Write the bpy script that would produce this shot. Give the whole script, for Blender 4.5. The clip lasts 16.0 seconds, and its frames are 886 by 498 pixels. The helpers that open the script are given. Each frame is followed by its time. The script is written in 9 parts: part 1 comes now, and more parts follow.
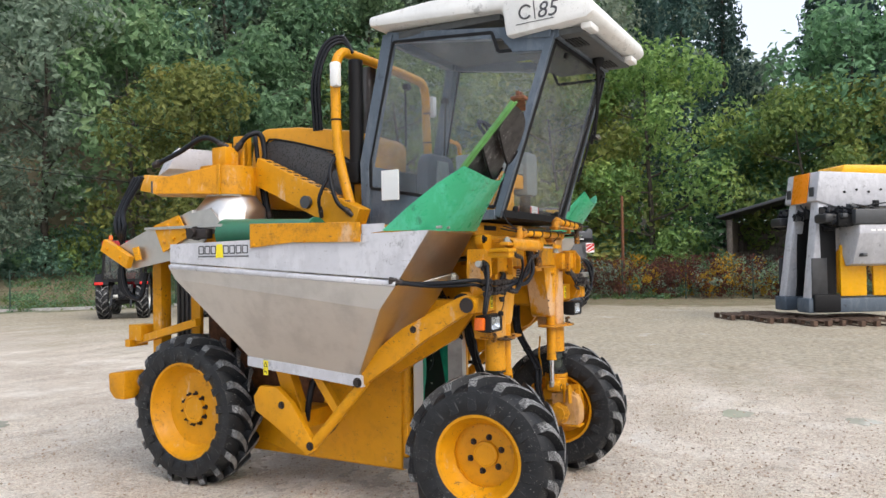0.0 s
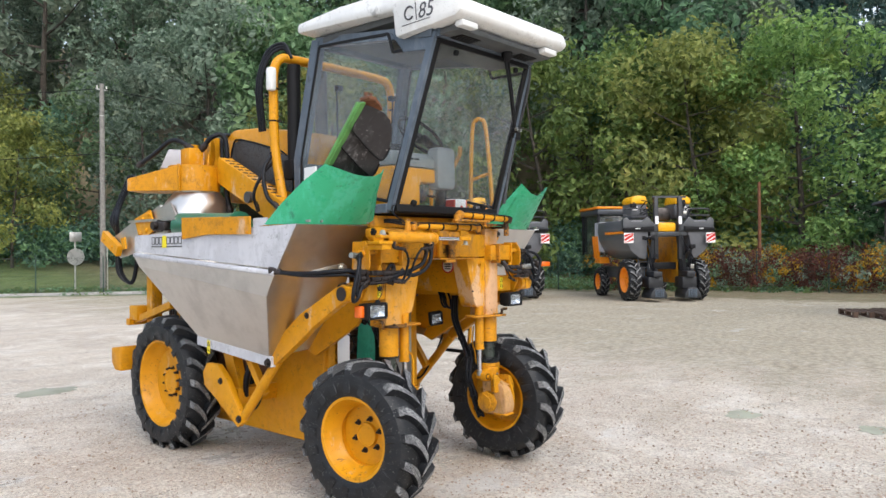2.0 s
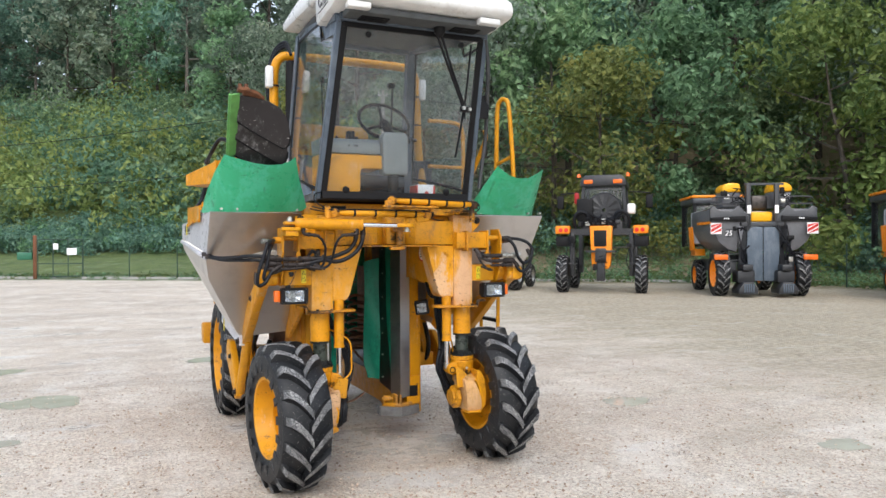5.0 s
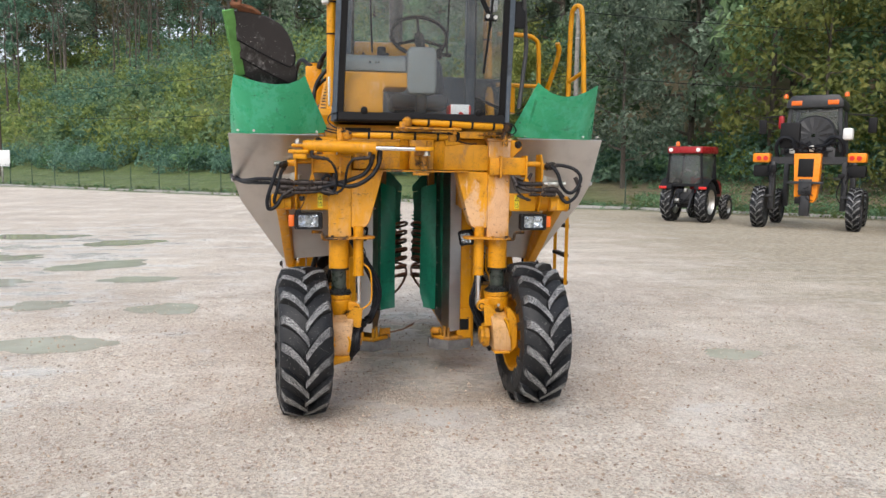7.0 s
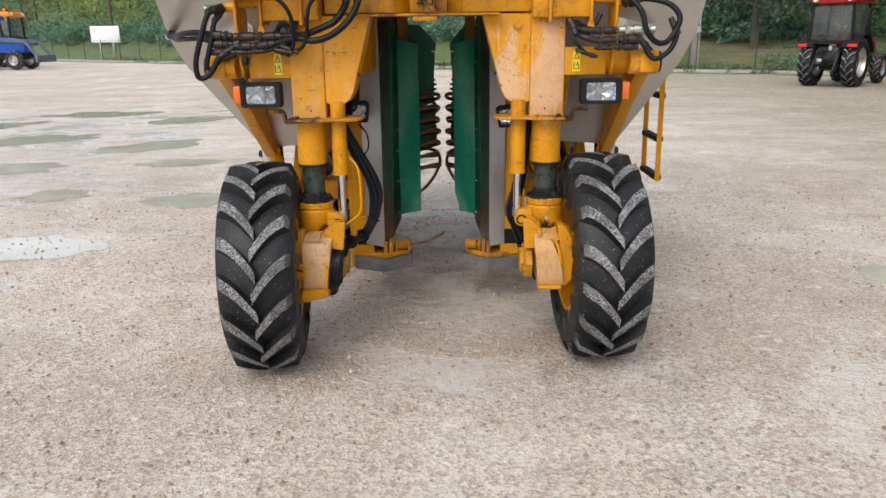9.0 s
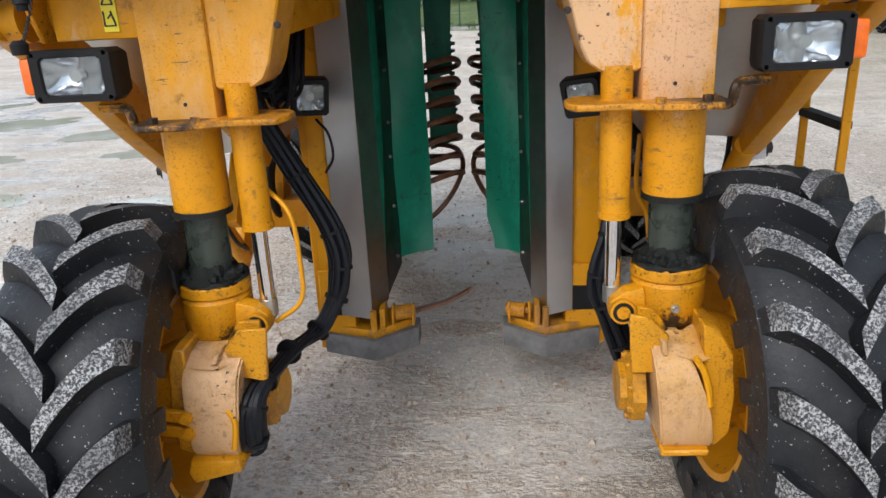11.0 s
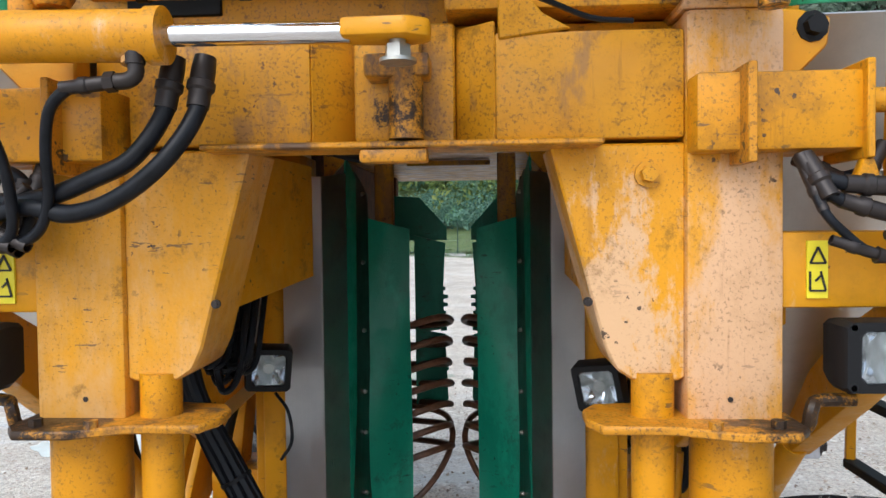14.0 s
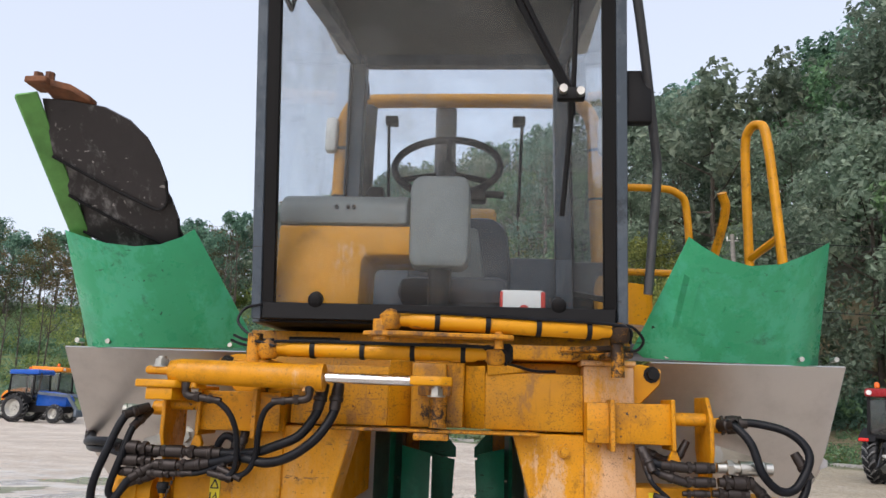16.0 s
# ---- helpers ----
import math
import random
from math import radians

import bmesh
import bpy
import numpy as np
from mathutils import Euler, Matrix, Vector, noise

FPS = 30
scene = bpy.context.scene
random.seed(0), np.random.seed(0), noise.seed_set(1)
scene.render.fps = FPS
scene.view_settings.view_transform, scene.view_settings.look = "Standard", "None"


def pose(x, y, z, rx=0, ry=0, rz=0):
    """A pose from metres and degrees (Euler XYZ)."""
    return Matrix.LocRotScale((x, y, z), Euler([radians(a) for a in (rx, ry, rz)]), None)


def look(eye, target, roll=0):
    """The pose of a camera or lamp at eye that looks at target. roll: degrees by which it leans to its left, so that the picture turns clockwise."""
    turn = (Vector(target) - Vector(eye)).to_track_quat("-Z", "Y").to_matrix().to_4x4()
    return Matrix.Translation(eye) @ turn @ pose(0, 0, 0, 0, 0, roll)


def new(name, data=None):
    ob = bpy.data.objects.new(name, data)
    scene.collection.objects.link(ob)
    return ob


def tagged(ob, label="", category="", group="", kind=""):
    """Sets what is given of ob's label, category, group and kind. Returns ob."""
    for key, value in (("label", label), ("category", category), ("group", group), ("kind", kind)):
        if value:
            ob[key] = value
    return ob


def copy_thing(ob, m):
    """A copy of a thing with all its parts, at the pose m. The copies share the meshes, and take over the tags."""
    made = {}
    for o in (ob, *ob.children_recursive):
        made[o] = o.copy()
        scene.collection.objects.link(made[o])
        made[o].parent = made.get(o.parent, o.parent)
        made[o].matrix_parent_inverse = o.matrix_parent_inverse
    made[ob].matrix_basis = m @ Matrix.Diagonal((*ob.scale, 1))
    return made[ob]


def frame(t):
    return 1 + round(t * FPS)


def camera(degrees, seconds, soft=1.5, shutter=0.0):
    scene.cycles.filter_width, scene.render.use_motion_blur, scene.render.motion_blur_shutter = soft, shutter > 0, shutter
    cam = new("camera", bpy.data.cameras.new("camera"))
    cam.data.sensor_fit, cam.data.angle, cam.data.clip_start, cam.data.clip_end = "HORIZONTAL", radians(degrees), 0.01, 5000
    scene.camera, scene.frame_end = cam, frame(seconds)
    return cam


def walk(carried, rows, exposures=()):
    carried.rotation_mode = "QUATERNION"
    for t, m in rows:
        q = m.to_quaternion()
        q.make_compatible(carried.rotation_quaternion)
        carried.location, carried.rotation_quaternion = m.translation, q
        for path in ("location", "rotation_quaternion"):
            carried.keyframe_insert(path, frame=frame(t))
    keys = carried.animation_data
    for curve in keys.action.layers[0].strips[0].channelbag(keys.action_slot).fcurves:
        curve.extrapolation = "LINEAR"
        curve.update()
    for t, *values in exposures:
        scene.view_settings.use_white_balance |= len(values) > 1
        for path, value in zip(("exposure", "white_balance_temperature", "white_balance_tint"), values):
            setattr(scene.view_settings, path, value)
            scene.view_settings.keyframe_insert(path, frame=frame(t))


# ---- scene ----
cam = camera(61.5, 16.0)
PATH = [
    (0, (-4.867, -2.008, 1.655), (-3.126, -1.024, 1.687), -0.9),
    (0.5, (-4.592, -2.413, 1.618), (-2.902, -1.344, 1.663), -0.7),
    (1, (-4.365, -2.841, 1.652), (-2.735, -1.682, 1.692), -0.7),
    (1.5, (-4.19, -3.203, 1.657), (-2.63, -1.952, 1.685), -0.6),
    (2, (-4.03, -3.569, 1.655), (-2.544, -2.23, 1.661), -0.5),
    (2.5, (-3.762, -3.87, 1.625), (-2.352, -2.452, 1.62), -0.3),
    (3, (-3.439, -4.143, 1.638), (-2.114, -2.644, 1.631), -0.1),
    (3.2, (-3.297, -4.264, 1.645), (-2.014, -2.73, 1.63), -0.2),
    (5.3, (-1.637, -4.979, 1.606), (-0.902, -3.119, 1.586), -0.1),
    (5.5, (-1.508, -5.011, 1.613), (-0.822, -3.133, 1.583), 0.0),
    (6, (-1.174, -5.111, 1.605), (-0.632, -3.187, 1.534), 0.4),
    (6.5, (-0.841, -5.105, 1.593), (-0.441, -3.149, 1.465), 0.7),
    (7, (-0.516, -4.901, 1.618), (-0.255, -2.93, 1.404), 0.8),
    (7.5, (-0.229, -4.633, 1.58), (-0.079, -2.663, 1.27), 0.6),
    (8, (-0.048, -4.229, 1.539), (0.018, -2.272, 1.13), 0.2),
    (8.2, (-0.007, -4.046, 1.529), (0.035, -2.096, 1.083), 0.0),
    (10.3, (0.17, -2.175, 1.456), (0.046, -0.278, 0.834), -2.1),
    (10.5, (0.154, -1.981, 1.431), (0.024, -0.086, 0.803), -2.4),
    (11, (0.113, -1.581, 1.387), (-0.022, 0.31, 0.75), -3.0),
    (11.5, (0.121, -1.218, 1.257), (-0.004, 0.677, 0.632), -3.4),
    (12, (0.143, -0.991, 1.191), (0.043, 0.926, 0.629), -3.1),
    (12.5, (0.133, -0.955, 1.246), (0.038, 0.99, 0.792), -2.5),
    (13, (0.118, -1.002, 1.358), (0.02, 0.966, 1.017), -2.0),
    (13.5, (0.111, -1.08, 1.445), (0.01, 0.908, 1.252), -1.2),
    (14, (0.114, -1.171, 1.476), (0.005, 0.825, 1.412), -0.7),
    (14.5, (0.101, -1.397, 1.531), (-0.013, 0.599, 1.573), -0.3),
    (15, (0.103, -1.666, 1.596), (-0.019, 0.324, 1.749), 0.5),
    (15.5, (0.16, -1.96, 1.621), (0.015, 0.013, 1.917), 1.2),
    (16, (0.161, -2.288, 1.678), (0.019, -0.335, 2.087), 1.8),
]
EXPOSURES = [(0.0, 1.08, 6600, 11), (3.0, 1.15, 6300, 10), (5.5, 1.1, 6400, 10), (6.5, 1.05, 6500, 11), (8.0, 0.93, 6800, 12), (11.0, 1.02, 6250, 9), (12.0, 1.36, 5950, 7), (13.0, 1.34, 5950, 7), (14.5, 1.05, 6000, 7), (16.0, 0.8, 6600, 14)]
walk(cam, [(t, look(eye, target, roll)) for t, eye, target, roll in PATH], EXPOSURES)

# ---- sky and sun: a bright overcast autumn day ----
world = bpy.data.worlds.new("overcast_sky")
scene.world = world
world.use_nodes = True
wn, wl = world.node_tree.nodes, world.node_tree.links
wn.clear()
sky = wn.new("ShaderNodeTexSky")
sky.sky_type = "NISHITA"
sky.sun_disc = False
sky.sun_elevation, sky.sun_rotation = radians(42), radians(200)
sky.air_density, sky.dust_density, sky.ozone_density = 1.0, 4.0, 1.0
cloud = wn.new("ShaderNodeHueSaturation")
cloud.inputs["Saturation"].default_value = 0.72
background = wn.new("ShaderNodeBackground")
background.inputs["Strength"].default_value = 0.15
world_out = wn.new("ShaderNodeOutputWorld")
wl.new(sky.outputs[0], cloud.inputs["Color"])
deck = wn.new("ShaderNodeMix")
deck.data_type = "RGBA"
deck.inputs[0].default_value = 0.6
deck.inputs[7].default_value = (3.5, 3.9, 4.5, 1)
wl.new(cloud.outputs[0], deck.inputs[6])
wl.new(deck.outputs[2], background.inputs["Color"])
wl.new(background.outputs[0], world_out.inputs["Surface"])

sun_data = bpy.data.lights.new("sun", "SUN")
sun_data.energy, sun_data.angle, sun_data.color = 0.55, radians(30), (1.0, 0.985, 0.965)
sun = new("sun", sun_data)
sun.matrix_world = look((-12, -26, 30), (0, 0, 0))


# ---- materials ----
class Nodes:
    """A small builder for one node material."""

    def __init__(self, name):
        self.mat = bpy.data.materials.new(name)
        self.mat.use_nodes = True
        self.n, self.l = self.mat.node_tree.nodes, self.mat.node_tree.links
        self.b = self.n["Principled BSDF"]
        self.pos = self.n.new("ShaderNodeTexCoord").outputs["Object"]

    def scaled(self, sx, sy, sz):
        m = self.n.new("ShaderNodeMapping")
        m.inputs["Scale"].default_value = (sx, sy, sz)
        self.l.new(self.pos, m.inputs["Vector"])
        return m.outputs[0]

    def noise(self, scale, detail=4, rough=0.6, vec=None):
        t = self.n.new("ShaderNodeTexNoise")
        t.inputs["Scale"].default_value, t.inputs["Detail"].default_value, t.inputs["Roughness"].default_value = scale, detail, rough
        self.l.new(vec or self.pos, t.inputs["Vector"])
        return t.outputs["Fac"]

    def cells(self, scale, feature="F1", out="Distance", vec=None):
        t = self.n.new("ShaderNodeTexVoronoi")
        t.feature = feature
        t.inputs["Scale"].default_value = scale
        self.l.new(vec or self.pos, t.inputs["Vector"])
        return t.outputs[out]

    def ramp(self, fac, a, b, ca=0.0, cb=1.0):
        r = self.n.new("ShaderNodeMapRange")
        r.interpolation_type = "SMOOTHSTEP"
        for k, v in zip(("From Min", "From Max", "To Min", "To Max"), (a, b, ca, cb)):
            r.inputs[k].default_value = v
        self.l.new(fac, r.inputs["Value"])
        return r.outputs["Result"]

    def math(self, op, a, b):
        m = self.n.new("ShaderNodeMath")
        m.operation = op
        for i, v in enumerate((a, b)):
            if isinstance(v, (int, float)):
                m.inputs[i].default_value = v
            else:
                self.l.new(v, m.inputs[i])
        return m.outputs[0]

    def mix(self, fac, a, b):
        m = self.n.new("ShaderNodeMix")
        m.data_type = "RGBA"
        if isinstance(fac, (int, float)):
            m.inputs[0].default_value = fac
        else:
            self.l.new(fac, m.inputs[0])
        for i, v in ((6, a), (7, b)):
            if isinstance(v, tuple):
                m.inputs[i].default_value = (*v, 1)
            else:
                self.l.new(v, m.inputs[i])
        return m.outputs[2]

    def vary(self, colour, amount):
        """Shift the brightness piece by piece."""
        info = self.n.new("ShaderNodeObjectInfo")
        h = self.n.new("ShaderNodeHueSaturation")
        self.l.new(self.ramp(info.outputs["Random"], 0, 1, 1 - amount, 1 + amount), h.inputs["Value"])
        self.l.new(colour, h.inputs["Color"])
        return h.outputs[0]

    def bump(self, height, strength=0.3, distance=0.01):
        b = self.n.new("ShaderNodeBump")
        b.inputs["Strength"].default_value, b.inputs["Distance"].default_value = strength, distance
        self.l.new(height, b.inputs["Height"])
        self.l.new(b.outputs[0], self.b.inputs["Normal"])

    def set(self, colour=None, rough=None, metal=None, **more):
        for key, v in (("Base Color", colour), ("Roughness", rough), ("Metallic", metal), *more.items()):
            key = key.replace("_", " ")
            if v is None:
                continue
            if isinstance(v, (int, float)):
                self.b.inputs[key].default_value = v
            elif isinstance(v, tuple):
                self.b.inputs[key].default_value = (*v, 1)
            else:
                self.l.new(v, self.b.inputs[key])
        return self.mat


KNUCKLES = [((0.513, 0.06, 0.80), 0.10), ((-0.557, 0.06, 0.79), 0.10), ((0.50, -0.02, 0.65), 0.07), ((-0.50, -0.02, 0.63), 0.07), ((0.513, 0.06, 0.945), 0.06), ((-0.557, 0.06, 0.945), 0.06)]
STEERING_JOINTS = [((0.50, -0.10, 1.90), 0.22), ((0.60, -0.10, 1.97), 0.14), ((-0.52, -0.10, 1.90), 0.10), ((0.05, -0.12, 1.90), 0.10), ((0.0, 0.0, 1.65), 0.08), ((0.60, -0.02, 1.186), 0.13), ((-0.60, -0.02, 1.186), 0.13)]


def paint(name, colour, faded=None, fade=0.5, chips=0.0, rough=0.42, chip_colour=(0.06, 0.04, 0.03), grime=0.25, speckle=0.0, splash=(), soft=0.04):
    """Machine paint: sun-faded patches, rain streaks, grime and chips."""
    m = Nodes(name)
    big = m.noise(3.1, 5, 0.65)
    streak = m.noise(1.0, 4, 0.6, m.scaled(28, 28, 2.2))
    c = m.mix(m.ramp(big, 0.2, 0.8), tuple(v * 0.88 for v in colour), tuple(min(1, v * 1.08) for v in colour))
    if faded:
        mid_ = 0.71 - 0.23 * fade
        mask = m.ramp(m.math("ADD", m.math("MULTIPLY", m.noise(1.0, 9, 0.74, m.scaled(4.2, 4.2, 2.0)), 1.0), m.math("MULTIPLY", streak, 0.15)), mid_ - soft, mid_ + soft * 1.3)
        c = m.mix(mask, c, faded)
    dirt = m.ramp(m.noise(11, 7, 0.72), 0.48, 0.70)
    c = m.mix(m.math("MULTIPLY", dirt, grime), c, tuple(v * 0.35 + 0.01 for v in colour))
    if chips:
        spot = m.ramp(m.noise(62, 3, 0.5), 0.685 - 0.04 * chips, 0.70 - 0.04 * chips)
        zone = m.ramp(m.noise(4.3, 4, 0.6), 0.5, 0.64)
        c = m.mix(m.math("MULTIPLY", spot, zone), c, chip_colour)
        scuff = m.ramp(m.noise(1.0, 4, 0.65, m.scaled(16, 16, 75)), 0.655 - 0.02 * chips, 0.68 - 0.02 * chips)
        c = m.mix(m.math("MULTIPLY", scuff, m.ramp(m.noise(2.9, 4, 0.6), 0.45, 0.6, 0, 0.8)), c, tuple(v * 1.6 for v in chip_colour))
        oil = m.ramp(m.noise(6.0, 8, 0.78), 0.57, 0.68, 0, 0.65)
        c = m.mix(oil, c, tuple(v * 0.22 + 0.012 for v in colour))
    if speckle:
        fine = m.ramp(m.noise(170, 4, 0.65), 0.60 - 0.09 * speckle, 0.68 - 0.08 * speckle)
        where = m.ramp(m.noise(5.5, 5, 0.7), 0.34, 0.56)
        c = m.mix(m.math("MULTIPLY", m.math("MULTIPLY", fine, where), speckle), c, (0.13, 0.06, 0.022))
        run = m.ramp(m.noise(1.0, 5, 0.7, m.scaled(34, 34, 3.0)), 0.60, 0.70)
        c = m.mix(m.math("MULTIPLY", run, 0.55 * speckle), c, (0.20, 0.085, 0.018))
    if splash:
        # oil flung from the steering joints
        for spot, size in splash:
            d = m.n.new("ShaderNodeVectorMath")
            d.operation = "DISTANCE"
            m.l.new(m.pos, d.inputs[0])
            d.inputs[1].default_value = spot
            near = m.math("ADD", m.math("DIVIDE", d.outputs["Value"], size), m.math("MULTIPLY", m.math("SUBTRACT", m.noise(34, 8, 0.85), 0.5), 3.4))
            c = m.mix(m.ramp(near, 0.42, 0.80, 0.96, 0.0), c, (0.014, 0.010, 0.009))
    m.bump(m.math("ADD", m.math("MULTIPLY", m.noise(9, 3), 1.6), m.noise(120, 3)), 0.12, 0.006)
    return m.set(c, m.ramp(m.noise(14, 6, 0.7), 0.3, 0.7, rough - 0.12, rough + 0.18), None, Specular_IOR_Level=0.32)


def plain(name, colour, rough=0.5, metal=0.0, spread=0.12, scale=9.0, bump=0.05, **more):
    m = Nodes(name)
    n = m.noise(scale, 5, 0.65)
    c = m.mix(m.ramp(n, 0.25, 0.75), tuple(v * (1 - spread) for v in colour), tuple(min(1, v * (1 + spread)) for v in colour))
    if bump:
        m.bump(m.noise(scale * 9, 3), bump, 0.004)
    return m.set(c, m.ramp(n, 0.2, 0.8, max(0.02, rough - 0.06), min(1, rough + 0.08)), metal, **more)


def steel(name, colour, rough, along=(1, 1, 1), stain=0.35, relief=0.03):
    """Brushed sheet metal with dull stains."""
    m = Nodes(name)
    brush = m.noise(1.0, 3, 0.6, m.scaled(*[240 if k else 5 for k in along]))
    spots = m.noise(3.7, 6, 0.68)
    c = m.mix(m.ramp(spots, 0.42, 0.72), colour, tuple(v * (1 - stain) for v in colour))
    r = m.math("ADD", m.ramp(brush, 0.3, 0.7, rough - 0.05, rough + 0.06), m.ramp(spots, 0.4, 0.75, 0, 0.14))
    m.bump(brush, relief, 0.002)
    return m.set(c, r, 1.0)


def glass(name, tint=(0.86, 0.9, 0.9), haze=0.06, shine=0.5):
    """A thin pane: see-through, glossier at a slant, slightly dusty; its haze also imitates sky reflection."""
    m = Nodes(name)
    n, l = m.n, m.l
    clear, gloss, dust = n.new("ShaderNodeBsdfTransparent"), n.new("ShaderNodeBsdfGlossy"), n.new("ShaderNodeBsdfDiffuse")
    clear.inputs[0].default_value = (*tint, 1)
    gloss.inputs["Roughness"].default_value = 0.015
    dust.inputs[0].default_value = (0.5, 0.5, 0.48, 1)
    slant, mixa, mixb = n.new("ShaderNodeLayerWeight"), n.new("ShaderNodeMixShader"), n.new("ShaderNodeMixShader")
    slant.inputs["Blend"].default_value = 0.5
    sheen = m.math("ADD", m.math("MULTIPLY", m.math("POWER", slant.outputs["Facing"], 4), shine), 0.035 * shine + 0.01)
    l.new(m.ramp(m.noise(2.2, 6, 0.7), 0.4, 0.8, haze * 0.4, haze * 2.2), mixa.inputs[0])
    l.new(clear.outputs[0], mixa.inputs[1])
    film_ = n.new("ShaderNodeBsdfTranslucent")
    film_.inputs[0].default_value = (0.55, 0.56, 0.57, 1)
    both = n.new("ShaderNodeMixShader")
    l.new(dust.outputs[0], both.inputs[1])
    l.new(film_.outputs[0], both.inputs[2])
    l.new(both.outputs[0], mixa.inputs[2])
    l.new(sheen, mixb.inputs[0])
    l.new(mixa.outputs[0], mixb.inputs[1])
    l.new(gloss.outputs[0], mixb.inputs[2])
    l.new(mixb.outputs[0], n["Material Output"].inputs["Surface"])
    return m.mat


YEL, YEL_FADED = (0.635, 0.278, 0.004), (0.62, 0.39, 0.21)
yellow = paint("yellow_paint", YEL, YEL_FADED, 0.0, 0.6)
yellow_worn = paint("worn_yellow_paint", (0.61, 0.258, 0.003), YEL_FADED, 0.10, 1.2, grime=0.5, speckle=0.55, splash=KNUCKLES, soft=0.05)
yellow_rusty = paint("rusty_yellow_paint", (0.59, 0.262, 0.007), (0.36, 0.17, 0.04), 0.36, 1.3, chip_colour=(0.09, 0.04, 0.02), grime=0.5, speckle=0.7, splash=STEERING_JOINTS)
orange_new = paint("new_orange_paint", (0.85, 0.26, 0.012), None, 0, 0, 0.3, grime=0.06)
yellow_new = paint("new_yellow_paint", (0.85, 0.42, 0.01), None, 0, 0, 0.3, grime=0.06)
green_sheet = paint("green_plastic_sheet", (0.04, 0.37, 0.18), (0.065, 0.44, 0.25), 0.5, 0.15, 0.32, (0.01, 0.06, 0.03), 0.12)
green_flap = paint("dark_green_rubber_flap", (0.010, 0.205, 0.128), (0.018, 0.27, 0.17), 0.4, 0.3, 0.4, (0.004, 0.03, 0.02), 0.3)
green_bin = plain("dark_green_plastic", (0.02, 0.13, 0.07), 0.35)
grey_paint = paint("light_grey_paint", (0.50, 0.50, 0.53), (0.56, 0.56, 0.59), 0.5, 0.1, 0.35, (0.2, 0.19, 0.18), 0.15)
cab_grey = paint("blue_grey_cab_paint", (0.085, 0.11, 0.14), (0.115, 0.14, 0.17), 0.5, 0.2, 0.4, (0.03, 0.03, 0.03), 0.2)
dash_grey = plain("grey_moulded_plastic", (0.17, 0.19, 0.19), 0.55)
stainless = steel("brushed_stainless", (0.62, 0.60, 0.58), 0.36, (1, 0, 1), 0.14)
stainless_post = steel("stainless_post_cover", (0.66, 0.665, 0.68), 0.34, (1, 1, 0), 0.10, 0.006)
yellow_bleached = paint("bleached_yellow_paint", (0.63, 0.28, 0.01), (0.63, 0.38, 0.21), 0.66, 0.3, grime=0.25, speckle=0.55, soft=0.07)
yellow_mild = paint("mildly_faded_yellow_paint", (0.635, 0.28, 0.006), (0.63, 0.36, 0.14), 0.42, 0.3, grime=0.25, speckle=0.45, soft=0.12)
yellow_peach = paint("peach_bleached_paint", (0.56, 0.29, 0.05), (0.58, 0.36, 0.20), 0.85, 1.3, grime=0.6, speckle=0.45, soft=0.14)
yellow_gusset = paint("flaming_bleached_yellow_paint", YEL, (0.62, 0.38, 0.20), 0.5, 0.4, grime=0.25, speckle=0.5, soft=0.03)
yellow_scabbed = paint("scabbed_rusty_paint", (0.56, 0.235, 0.012), (0.12, 0.065, 0.035), 0.38, 1.8, chip_colour=(0.05, 0.028, 0.02), grime=0.6, speckle=0.8, splash=STEERING_JOINTS)
# post cover stainless again, with the inner side's shade painted as darker grey
shaded_return = steel("shaded_stainless_return", (0.42, 0.41, 0.40), 0.32, (1, 1, 0), 0.3)
dark_steel = steel("dark_oiled_steel", (0.10, 0.09, 0.085), 0.36, (1, 1, 0), 0.5)
zinc = steel("zinc_plated_fitting", (0.55, 0.54, 0.5), 0.38, (1, 1, 1), 0.4)
chrome = plain("chrome", (0.78, 0.78, 0.8), 0.07, 1.0, 0.03, 9, 0)
fitting = plain("brown_hose_fitting", (0.035, 0.028, 0.026), 0.45, 0.5)
rust = plain("rusty_steel", (0.16, 0.065, 0.03), 0.75, 0.2, 0.5, 22, 0.4)
grease = plain("grease_and_soot", (0.008, 0.009, 0.008), 0.45, 0, 0.6, 30, 1.0, Specular_IOR_Level=0.3)
oily_tube = plain("oily_black_tube", (0.030, 0.038, 0.030), 0.28, 0, 0.4, 25, 0.1)
black = plain("black_plastic", (0.010, 0.010, 0.011), 0.55, Specular_IOR_Level=0.2)
shoe_grey = plain("worn_grey_shoe", (0.15, 0.148, 0.148), 0.8, 0, 0.35, 16, 0.5)
dark_grey = plain("dark_grey_paint", (0.05, 0.053, 0.058), 0.38)
hose_black = plain("black_rubber_hose", (0.007, 0.008, 0.011), 0.42, 0, 0.4, 40, Specular_IOR_Level=0.22)
white_paint = plain("white_moulded_plastic", (0.74, 0.74, 0.72), 0.35, 0, 0.05, 3)
white_grime = paint("white_roof_plastic", (0.76, 0.76, 0.74), (0.7, 0.69, 0.66), 0.3, 0.1, 0.35, (0.3, 0.28, 0.25), 0.06)
rod_brown = plain("brown_shaker_rod", (0.17, 0.08, 0.045), 0.38, 0, 0.35, 30)
auger_black = paint("worn_auger_steel", (0.034, 0.031, 0.032), (0.17, 0.17, 0.17), 0.26, 0.2, 0.4, (0.3, 0.29, 0.28), 0.3, soft=0.05)
label_yellow = plain("yellow_label", (0.8, 0.66, 0.02), 0.4, 0, 0.05, 20, 0)
label_black = plain("black_print", (0.012, 0.012, 0.012), 0.5, 0, 0, 9, 0)
